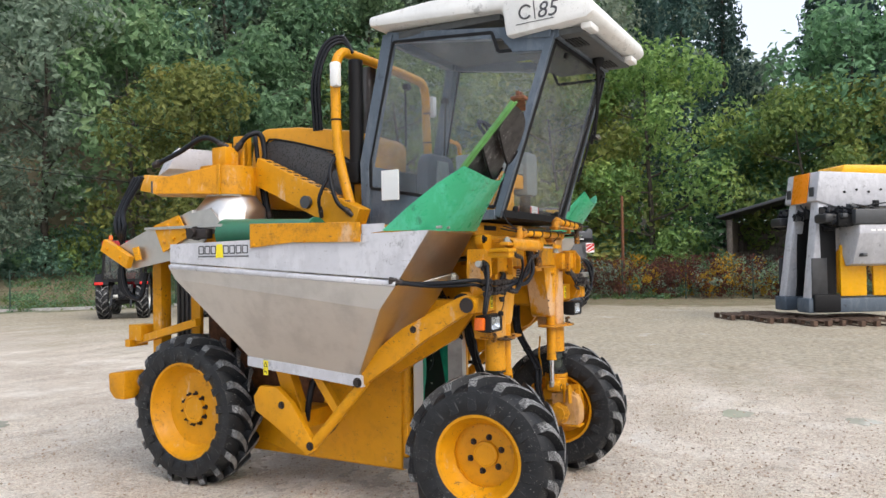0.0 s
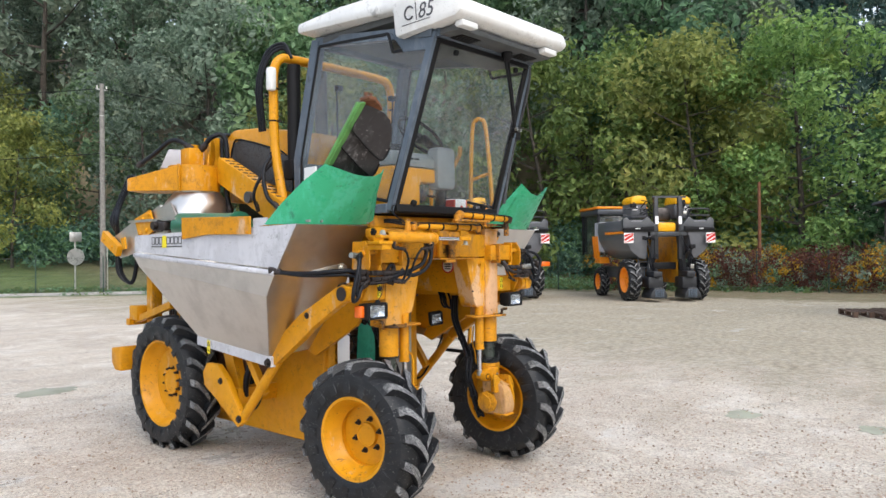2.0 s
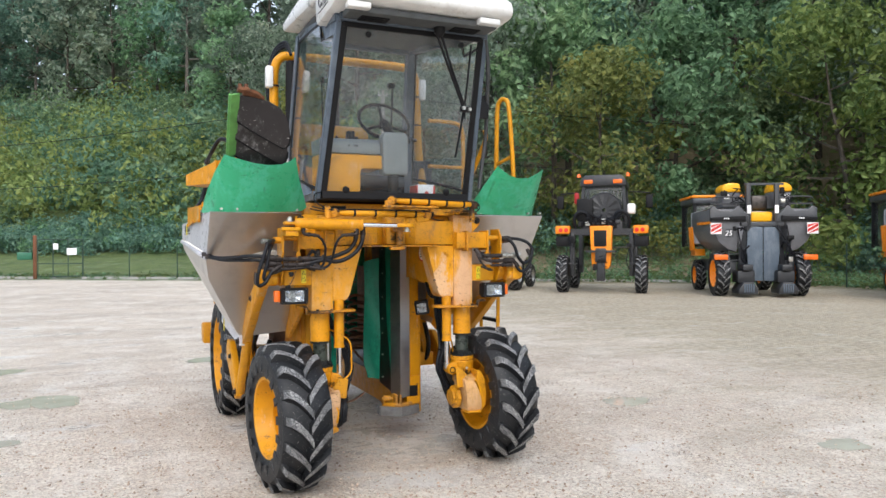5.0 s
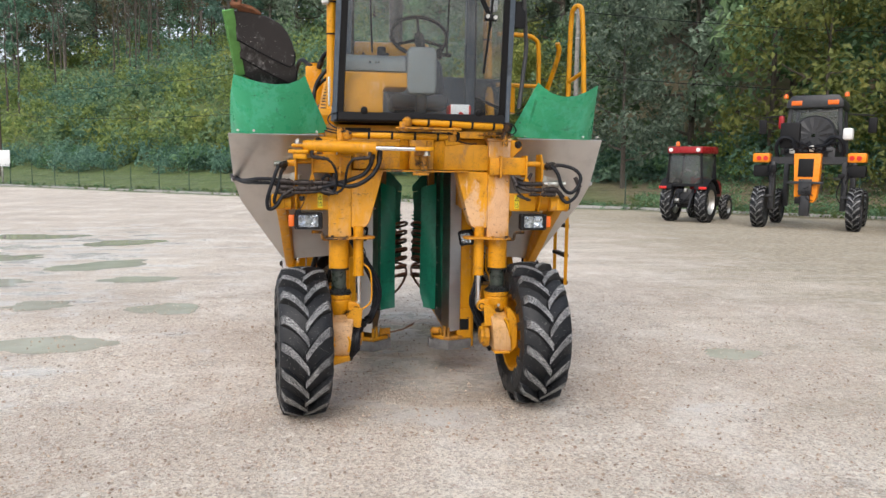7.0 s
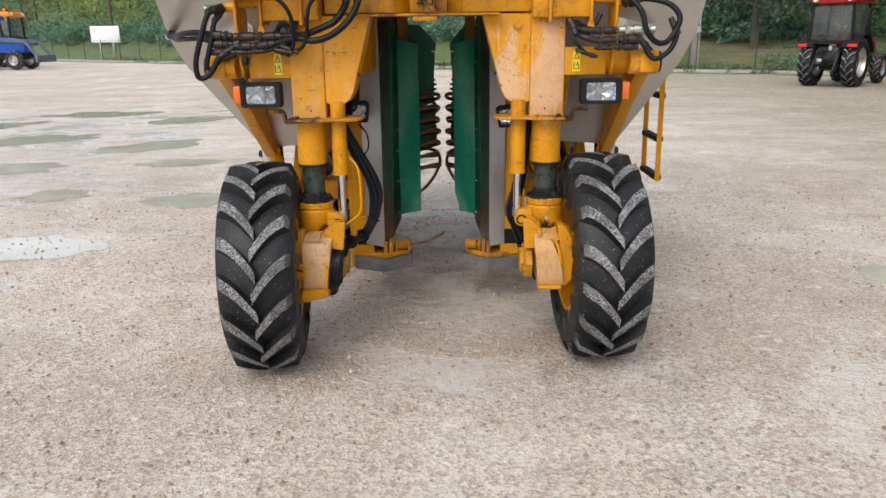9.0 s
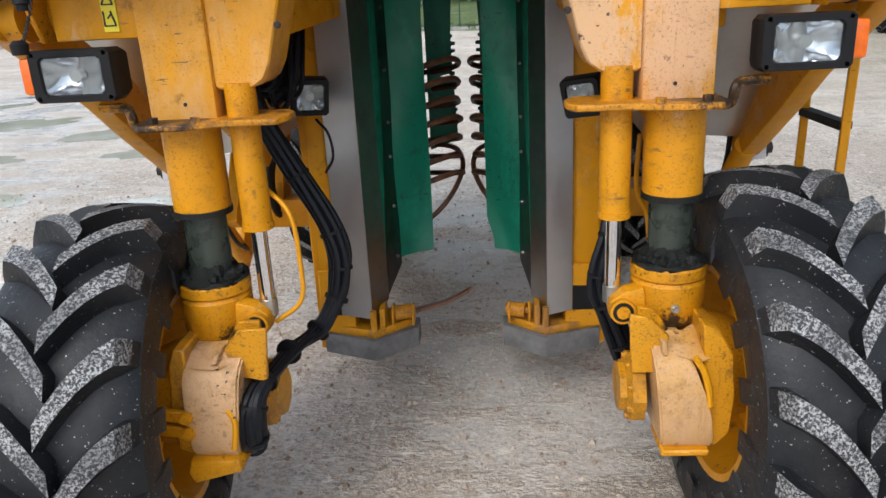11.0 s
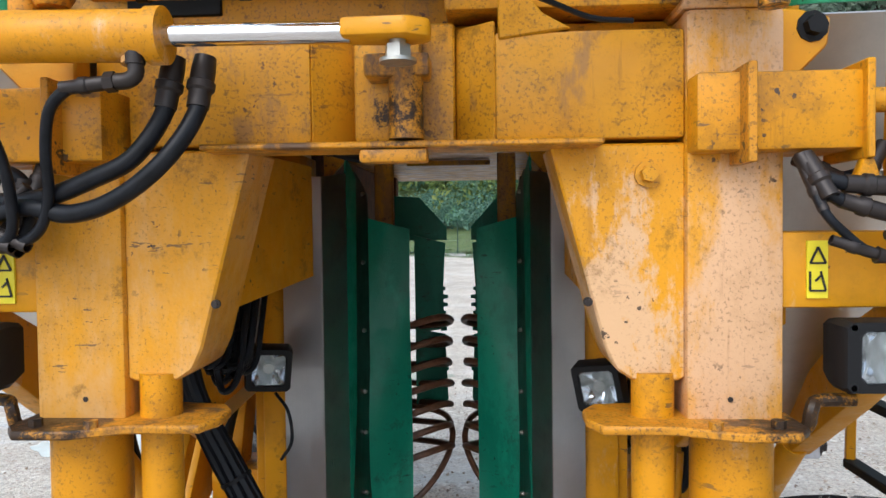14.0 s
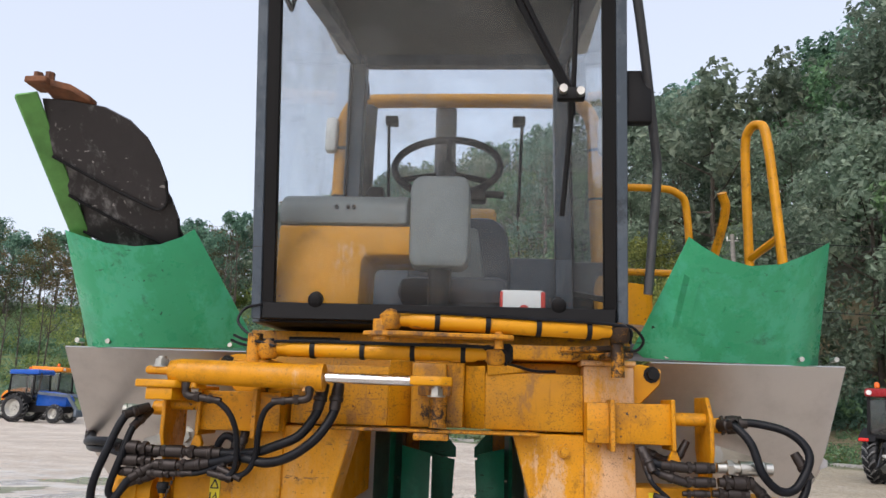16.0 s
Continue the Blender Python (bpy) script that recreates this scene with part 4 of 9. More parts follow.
for s in (-1, 1):
    X = lambda a: side_x(s, a)
    bm = B()
    box(bm, X(0.455), X(0.70), -0.05, 0.09, 1.615, 1.732, 0.006)
    prism(bm, [(X(0.695), -0.065, z) for z in (1.60, 1.745)] + [(X(0.695), 0.08, 1.745), (X(0.695), 0.08, 1.60)], (s * 0.012, 0, 0), 0.002)
    prism(bm, [(X(0.80), y, z) for y, z in ((-0.07, 1.70), (-0.03, 1.755), (0.09, 1.755), (0.10, 1.60), (0.07, 1.50), (0.06, 1.37), (0.0, 1.37), (-0.045, 1.45), (-0.03, 1.52), (-0.07, 1.60))], (s * 0.012, 0, 0), 0.002)
    cyl(bm, (X(0.705), -0.02, 1.69), (X(0.80), -0.02, 1.69), 0.019, None, 14)
    cyl(bm, (X(0.812), -0.01, 1.675), (X(0.86), -0.01, 1.675), 0.022, None, 14)
    prism(bm, [(X(a), -0.055, z) for a, z in ((0.695, 1.60), (0.71, 1.60), (0.725, 1.555), (0.695, 1.545), (0.685, 1.575))], (0, 0.02, 0), 0.002)
    br = part("hose_bracket", bm, yellow_worn, machine)
    bm = B()
    box(bm, X(0.518), X(0.532), -0.085, 0.0, 1.595, 1.74, 0.002)
    part("bracket_rib", bm, yellow_scabbed, br, "rusty flame-cut rib")
    bm = B()
    box(bm, X(0.59), X(0.785), 0.01, 0.16, 1.372, 1.492, 0.006)
    cyl(bm, (X(0.785), 0.085, 1.43), (X(0.89), 0.085, 1.43), 0.058, None, 24)
    part("axle_stub_box", bm, yellow, machine)
    bm = B()
    cyl(bm, (X(0.885), 0.085, 1.43), (X(0.912), 0.085, 1.43), 0.062, 0.058, 24)
    part("rubber_stop", bm, black, machine)
    # raised ear behind the column
    bm = B()
    prism(bm, [(X(a), 0.05, z) for a, z in ((0.55, 1.70), (0.60, 1.70), (0.69, 1.79), (0.695, 1.835), (0.64, 1.85), (0.55, 1.85))], (0, 0.05, 0), 0.004)
    bolt(bm, (X(0.665), 0.05, 1.82), (0, -1, 0), 0.017, 0.02, 1)
    part("lifting_ear", bm, [yellow, black], machine)
    # warning label
    bm = B()
    box(bm, X(0.655) - 0.016, X(0.655) + 0.016, 0.005, 0.0095, 1.388, 1.478, 0)
    lab = part("warning_label", bm, label_yellow, machine, "yellow warning pictogram label")
    bm = B()
    cx = X(0.655)
    for a, d in (((-0.012, 1.443), (0.012, 1.443)), ((-0.012, 1.443), (0, 1.468)), ((0.012, 1.443), (0, 1.468)), ((-0.012, 1.40), (0.012, 1.40)), ((-0.012, 1.40), (-0.012, 1.43)), ((0.012, 1.40), (0.004, 1.43)), ((-0.004, 1.415), (0.006, 1.425))):
        bar(bm, (cx + a[0], 0.003, a[1]), (cx + d[0], 0.003, d[1]), 0.002, 0.003, (1, 0, 0.01), 0)
    part("pictogram", bm, label_black, lab)
    # headlamps
    lx = s * 0.743 + 0.038
    lamp = lamp_unit("headlamp", "black rectangular headlamp housing", Matrix.Translation((lx, -0.055, 1.305)), 0.09, 0.054, 0.10, 0.85, "ribbed clear lens")
    bm = B()
    box(bm, lx + s * 0.090, lx + s * 0.128, -0.03, 0.03, 1.266, 1.343, 0.008)
    part("indicator", bm, lens_orange, lamp, "orange indicator")
    for dx in (-0.077, 0.077):
        for dz in (-0.045, 0.045):
            quick("screw", cyl, ((lx + dx, -0.059, 1.305 + dz), (lx + dx, -0.054, 1.305 + dz), 0.005, None, 8), zinc, lamp)
    bm = B()
    tube(bm, [(X(0.60), 0.03, 1.18), (X(0.635), 0.0, 1.185), (X(0.64), -0.01, 1.215), (X(0.655), 0.0, 1.228), (X(0.71), 0.0, 1.230)], 0.011, 8)
    part("lamp_bracket", bm, yellow_scabbed, machine)
    # inner working lamps
    turn = Matrix.Translation((-0.356, 0.56, 1.167) if s < 0 else (0.405, 0.45, 1.148)) @ Matrix.Rotation(radians(20 if s < 0 else -26), 4, "Z") @ Matrix.Rotation(radians(4 if s < 0 else -8), 4, "Y") @ Matrix.Rotation(radians(10), 4, "X")
    lamp_unit("work_lamp", "small square work lamp", turn, 0.054, 0.054, 0.085, 0.6, "clear square lens")

# steering linkage across the front
bm = B()
cyl(bm, (-0.70, -0.165, 1.783), (-0.285, -0.165, 1.776), 0.036, None, 28)
cyl(bm, (-0.30, -0.165, 1.776), (-0.278, -0.165, 1.776), 0.04, None, 28)
lathe(bm, [(0, 0.01), (0, 0.036), (0.03, 0.03)], (-0.70, -0.165, 1.783), (-1, 0, 0), 24)
prism(bm, [(-0.80, -0.19, 1.772), (-0.71, -0.19, 1.772), (-0.71, -0.13, 1.772), (-0.80, -0.13, 1.772)], (0, 0, 0.024), 0.01)
for x in (-0.655, -0.325):
    cyl(bm, (x, -0.175, 1.735), (x, -0.17, 1.76), 0.012, None, 10)
ram = part("steering_ram", bm, yellow_worn, machine, "faded yellow hydraulic steering ram")
bm = B()
cyl(bm, (-0.285, -0.165, 1.776), (-0.02, -0.165, 1.774), 0.0155, None, 20)
part("ram_rod", bm, chrome, ram, "bright chrome rod")
bm = B()
prism(bm, [(-0.03, -0.195, 1.762), (0.06, -0.20, 1.762), (0.09, -0.18, 1.762), (0.09, -0.14, 1.762), (0.06, -0.125, 1.762), (-0.03, -0.135, 1.762)], (0, 0, 0.026), 0.006)
part("rod_eye", bm, yellow, ram)
bm = B()
prism(bm, [(-0.82, -0.20, 1.735), (-0.70, -0.20, 1.735), (-0.66, -0.06, 1.735), (-0.80, -0.06, 1.735)], (0, 0, 0.022), 0.004)
box(bm, -0.79, -0.71, -0.19, -0.05, 1.70, 1.736, 0.005)
part("ram_bracket", bm, yellow, machine)
for x, z, r in ((0.045, 1.735, 0.019), (-0.76, 1.797, 0.021)):
    bm = B()
    cyl(bm, (x, -0.165, z), (x, -0.165, z + 0.02), r, r * 0.95, 6)
    cyl(bm, (x, -0.165, z + 0.02), (x, -0.165, z + 0.028), r * 0.6, None, 10)
    cyl(bm, (x, -0.165, z - 0.004), (x, -0.165, z + 0.001), r * 1.35, None, 16)
    part("pin_nut", bm, zinc, ram)
for x in (-0.675, -0.316):
    k = 1 if x < -0.5 else -1
    bm = B()
    cyl(bm, (x, -0.177, 1.752), (x, -0.177, 1.735), 0.014, None, 10)
    tube(bm, [(x, -0.177, 1.74), (x, -0.177, 1.722), (x + k * 0.012, -0.177, 1.713), (x + k * 0.03, -0.177, 1.712)], 0.0115, 10, 4)
    cyl(bm, (x + k * 0.028, -0.177, 1.712), (x + k * 0.042, -0.177, 1.711), 0.0145, None, 6)
    part("elbow_fitting", bm, fitting, ram, "dark brown hydraulic elbow")


def tie_rod(p0, p1, r):
    p0, p1 = Vector(p0), Vector(p1)
    d = (p1 - p0).normalized()
    bm = B()
    lathe(bm, [(0, 0.01), (0, r * 0.75), (0.05, r * 0.8), (0.06, r), ((p1 - p0).length - 0.06, r), ((p1 - p0).length - 0.05, r * 0.75), ((p1 - p0).length, r * 0.7), ((p1 - p0).length, 0.01)], p0, d, 20)
    rod = part("tie_rod", bm, yellow, machine, "yellow steering rod")
    for k in (0.2, 0.42, 0.64, 0.86):
        c = p0 + (p1 - p0) * k
        quick("cable_tie", cyl, (c - d * 0.007, c + d * 0.007, r * 1.16, None, 20), black, rod)
    bm = B()
    tube(bm, [p0 + d * 0.02 + Vector((0, -r, r * 0.8)), p0 + (p1 - p0) * 0.25 + Vector((0, -r * 0.9, r * 0.95)), p0 + (p1 - p0) * 0.55 + Vector((0, -r * 0.9, r * 0.9)), p1 + Vector((0, -r, r * 0.7)), p1 + Vector((0.03, 0.0, -0.03))], 0.005, 6)
    part("sensor_cable", bm, hose_black, rod)
    for c in (p0, p1):
        bm = B()
        lathe(bm, [(-0.03, 0.0), (-0.03, 0.022), (-0.018, 0.03), (0.01, 0.032), (0.018, 0.022), (0.026, 0.014), (0.03, 0)], c, (0, 0, 1), 18)
        part("ball_joint", bm, yellow_scabbed, rod, "dirty greasy ball joint")


tie_rod((-0.085, -0.228, 1.942), (0.56, -0.155, 1.926), 0.024)
tie_rod((-0.455, -0.135, 1.858), (0.21, -0.135, 1.856), 0.023)
bm = B()
prism(bm, [(-0.16, -0.25, 1.893), (-0.05, -0.275, 1.893), (0.06, -0.25, 1.893), (0.22, -0.235, 1.893), (0.26, -0.22, 1.893), (0.26, -0.17, 1.893), (0.2, -0.165, 1.893), (0.02, -0.18, 1.893), (-0.13, -0.19, 1.893)], (0, 0, 0.013), 0.003)
cyl(bm, (-0.11, -0.225, 1.882), (-0.11, -0.225, 1.94), 0.026, None, 14)
cyl(bm, (0.218, -0.20, 1.868), (0.218, -0.20, 1.915), 0.014, 0.012, 8)
part("steering_lever", bm, yellow_scabbed, machine, "curved yellow steering lever with rust")
bm = B()
cyl(bm, (0.555, -0.14, 1.80), (0.555, -0.14, 1.93), 0.02, None, 10)
box(bm, 0.52, 0.60, -0.14, 0.02, 1.856, 1.872, 0.004)
part("steering_arm", bm, yellow_scabbed, machine)
bm = B()
cyl(bm, (-0.50, -0.13, 1.80), (-0.50, -0.13, 1.90), 0.022, None, 12)
box(bm, -0.56, -0.45, -0.14, 0.02, 1.80, 1.825, 0.004)
part("steering_arm", bm, yellow_scabbed, machine)
bm = B()
prism(bm, [(0.56, -0.15, 1.876), (0.60, -0.10, 1.876), (0.47, 0.02, 1.876), (0.40, -0.03, 1.876), (0.5, -0.09, 1.876)], (0, 0, 0.016), 0.003)
part("joint_plate", bm, yellow_scabbed, machine, "greasy plate under the rod joint")
bm = B()
lathe(bm, [(0, 0), (0, 0.022), (0.012, 0.026), (0.03, 0.022), (0.05, 0.028), (0.075, 0.03), (0.085, 0.02), (0.085, 0)], (0.175, -0.125, 1.86), (1, 0, 0), 18)
part("rubber_boot", bm, black, machine)
for pts in ([(0.555, -0.15, 1.95), (0.60, -0.13, 1.945), (0.634, -0.11, 1.912), (0.622, -0.09, 1.884), (0.58, -0.10, 1.874), (0.52, -0.06, 1.862)], [(-0.518, -0.035, 2.0), (-0.563, -0.052, 1.985), (-0.578, -0.072, 1.945), (-0.543, -0.092, 1.908), (-0.489, -0.112, 1.885), (-0.44, -0.15, 1.882)], [(0.205, -0.13, 1.84), (0.262, -0.085, 1.83), (0.326, -0.045, 1.817), (0.39, -0.02, 1.818)], [(-0.59, -0.06, 1.90), (-0.545, -0.11, 1.885), (-0.49, -0.15, 1.876), (-0.43, -0.165, 1.862)], [(-0.60, -0.05, 1.885), (-0.55, -0.10, 1.87), (-0.50, -0.14, 1.862)]):
    quick("sensor_cable", tube, (pts, 0.0045, 7, 6), hose_black, machine)
bm = B()
prism(bm, [(0.185, 0.0, 1.80), (0.30, 0.0, 1.815), (0.255, 0.0, 1.84), (0.215, 0.0, 1.885), (0.185, 0.0, 1.875)], (0, 0.02, 0), 0.003)
part("sensor_tab", bm, yellow_rusty, machine)


# hydraulic hoses on both sides of the front
def hose(name, pts, r, parent=machine, ends=True, mat=hose_black):
    r *= 0.85
    bm = B()
    tube(bm, pts, r, 10, 7)
    h = part(name, bm, mat, parent)
    if ends:
        for a, c in ((Vector(pts[0]), Vector(pts[1])), (Vector(pts[-1]), Vector(pts[-2]))):
            d = (c - a).normalized()
            bm = B()
            lathe(bm, [(-0.008, 0), (-0.008, r * 1.15), (0.012, r * 1.3), (0.03, r * 1.3), (0.032, r * 1.5), (0.042, r * 1.5), (0.046, r * 1.2), (0.07, r * 1.2), (0.07, r)], a, d, 10)
            part("hose_fitting", bm, fitting, h)
    return h


for pts, r in (
        ([(-0.64, -0.177, 1.711), (-0.59, -0.177, 1.704), (-0.551, -0.172, 1.676), (-0.528, -0.162, 1.63), (-0.524, -0.142, 1.571), (-0.534, -0.122, 1.51), (-0.563, -0.112, 1.488), (-0.607, -0.105, 1.496)], 0.0098),
        ([(-0.352, -0.177, 1.711), (-0.405, -0.177, 1.706), (-0.442, -0.172, 1.677), (-0.462, -0.152, 1.619), (-0.471, -0.132, 1.559), (-0.492, -0.122, 1.51), (-0.533, -0.112, 1.491), (-0.58, -0.105, 1.509)], 0.0098),
        ([(-0.293, -0.102, 1.753), (-0.305, -0.112, 1.679), (-0.349, -0.122, 1.613), (-0.409, -0.122, 1.583), (-0.485, -0.112, 1.558), (-0.568, -0.092, 1.552), (-0.655, -0.082, 1.552)], 0.0165),
        ([(-0.249, -0.097, 1.753), (-0.256, -0.112, 1.68), (-0.297, -0.132, 1.608), (-0.368, -0.132, 1.554), (-0.444, -0.122, 1.532), (-0.522, -0.112, 1.543), (-0.605, -0.092, 1.525), (-0.685, -0.082, 1.513)], 0.0165),
        ([(-0.527, -0.102, 1.569), (-0.569, -0.102, 1.526), (-0.648, -0.092, 1.494), (-0.735, -0.082, 1.488)], 0.0085),
        ([(-0.60, -0.03, 1.50), (-0.615, -0.05, 1.56), (-0.59, -0.06, 1.60), (-0.56, -0.05, 1.58), (-0.565, -0.05, 1.52)], 0.013),
        ([(-0.54, -0.02, 1.62), (-0.545, -0.05, 1.56), (-0.55, -0.06, 1.51), (-0.59, -0.05, 1.485), (-0.63, -0.04, 1.50)], 0.012)):
    hose("hydraulic_hose", pts, r)
hose("hydraulic_hose", [(-0.80, -0.06, 1.545), (-0.87, -0.06, 1.55), (-0.93, -0.05, 1.57), (-1.02, -0.01, 1.57), (-1.10, 0.10, 1.56), (-1.17, 0.26, 1.56), (-1.235, 0.36, 1.585)], 0.015)
hose("hydraulic_hose", [(-0.80, -0.06, 1.51), (-0.86, -0.06, 1.52), (-0.94, -0.04, 1.545), (-1.04, 0.03, 1.545), (-1.13, 0.17, 1.545), (-1.235, 0.36, 1.57)], 0.013)
hose("hydraulic_hose", [(-0.845, -0.05, 1.675), (-0.885, -0.09, 1.655), (-0.92, -0.11, 1.56), (-0.955, -0.11, 1.45), (-0.95, -0.10, 1.385), (-0.905, -0.09, 1.40), (-0.86, -0.08, 1.47), (-0.80, -0.07, 1.51)], 0.014)
hose("hydraulic_hose", [(-0.845, -0.03, 1.665), (-0.87, -0.07, 1.62), (-0.89, -0.09, 1.53), (-0.915, -0.09, 1.44), (-0.90, -0.08, 1.42), (-0.86, -0.07, 1.46), (-0.80, -0.06, 1.48)], 0.013)
hose("hydraulic_hose", [(0.86, -0.02, 1.675), (0.885, -0.07, 1.68), (0.925, -0.1, 1.63), (0.95, -0.11, 1.55), (1.00, -0.1, 1.505), (1.05, -0.09, 1.52), (1.09, -0.08, 1.60), (1.05, -0.06, 1.66), (0.96, -0.03, 1.685), (0.87, -0.02, 1.68)], 0.014)
for pts, r in (
        ([(0.638, -0.05, 1.60), (0.645, -0.062, 1.579), (0.687, -0.072, 1.562), (0.751, -0.072, 1.557)], 0.0135),
        ([(0.632, -0.05, 1.60), (0.644, -0.062, 1.573), (0.675, -0.072, 1.539), (0.744, -0.072, 1.518)], 0.012),
        ([(0.632, -0.055, 1.585), (0.65, -0.082, 1.521), (0.682, -0.082, 1.487), (0.71, -0.082, 1.464), (0.725, -0.082, 1.459)], 0.008),
        ([(0.64, -0.02, 1.60), (0.70, -0.01, 1.575), (0.75, -0.01, 1.59), (0.77, 0.0, 1.62)], 0.011),
        ([(0.928, -0.072, 1.522), (0.95, -0.072, 1.500), (0.965, -0.075, 1.465), (1.0, -0.09, 1.44), (1.06, -0.08, 1.48), (1.085, -0.07, 1.55), (1.06, -0.06, 1.60)], 0.013)):
    hose("hydraulic_hose", pts, r)


def coupling(p, axis, length, r, mat, label):
    """A stepped hydraulic coupling with hexagons and a sleeve."""
    bm = B()
    p, d = Vector(p), Vector(axis).normalized()
    L = length
    lathe(bm, [(0, 0), (0, r * 0.72), (0.16 * L, r * 0.78), (0.17 * L, r), (0.30 * L, r), (0.31 * L, r * 0.8), (0.40 * L, r * 0.8), (0.41 * L, r * 1.12), (0.74 * L, r * 1.12), (0.75 * L, r * 0.85), (0.86 * L, r * 0.85), (0.87 * L, r), (L, r), (L, 0)], p, d, 14)
    cyl(bm, p + d * (0.17 * L), p + d * (0.27 * L), r * 1.22, None, 6)
    cyl(bm, p + d * (0.76 * L), p + d * (0.85 * L), r * 1.1, None, 6)
    return part("hose_coupling", bm, mat, machine, label)


DIRTY = "dirty brown hose coupling"
coupling((-0.645, -0.082, 1.552), (-1, 0, 0), 0.145, 0.0165, fitting, DIRTY)
coupling((-0.675, -0.082, 1.513), (-1, 0, 0), 0.11, 0.0155, fitting, DIRTY)
coupling((-0.725, -0.082, 1.488), (-1, 0, 0), 0.08, 0.011, fitting, DIRTY)
coupling((-0.80, -0.075, 1.556), (-1, 0, 0.05), 0.11, 0.018, fitting, DIRTY)
coupling((-0.80, -0.075, 1.522), (-1, 0, 0.0), 0.10, 0.0165, fitting, DIRTY)
coupling((-0.82, -0.075, 1.489), (-1, 0, 0.0), 0.075, 0.013, fitting, DIRTY)
coupling((0.74, -0.072, 1.557), (1, 0, 0.02), 0.09, 0.0145, fitting, DIRTY)
coupling((0.735, -0.072, 1.518), (1, 0, 0.02), 0.095, 0.0135, fitting, DIRTY)
coupling((0.74, -0.072, 1.487), (1, 0, 0.02), 0.075, 0.010, fitting, DIRTY)
coupling((0.838, -0.072, 1.561), (1, 0, 0.0), 0.15, 0.0185, zinc, "zinc-plated hydraulic coupling")
coupling((0.84, -0.072, 1.521), (1, 0, 0.0), 0.095, 0.0185, fitting, DIRTY)
coupling((0.822, -0.072, 1.490), (1, 0, 0.0), 0.10, 0.014, fitting, DIRTY)
coupling((-0.84, -0.03, 1.66), (-1, -0.2, 0.1), 0.08, 0.018, zinc, "zinc-plated hydraulic coupling")
coupling((0.856, -0.02, 1.675), (1, -0.1, 0.1), 0.07, 0.024, fitting, DIRTY)
quick("line_plug", cyl, ((0.722, -0.082, 1.459), (0.752, -0.082, 1.452), 0.013, 0.006, 10), fitting, machine)
# dust cap hanging on its chain
bm = B()
for k in range(19):
    f_ = k / 18
    c = Vector((-0.69 - 0.075 * f_, -0.112 - 0.01 * math.sin(math.pi * f_), 1.555 - 0.185 * f_ - 0.03 * math.sin(math.pi * f_)))
    cyl(bm, c + Vector((0, 0, 0.005)), c - Vector((0, 0, 0.005)), 0.0026 if k % 2 else 0.0034, None, 6)
ch = part("cap_chain", bm, fitting, machine, "thin chain holding a dust cap")
bm = B()
lathe(bm, [(0, 0), (0, 0.012), (0.012, 0.014), (0.014, 0.018), (0.03, 0.016), (0.03, 0)], (-0.742, -0.115, 1.437), (0, 0, 1), 12)
part("dust_cap", bm, black, ch)
bm = B()
lathe(bm, [(0, 0), (0, 0.016), (0.02, 0.018), (0.028, 0.01), (0.028, 0)], (-0.765, -0.118, 1.355), (0, 0, 1), 12)
part("dust_cap", bm, black, ch)
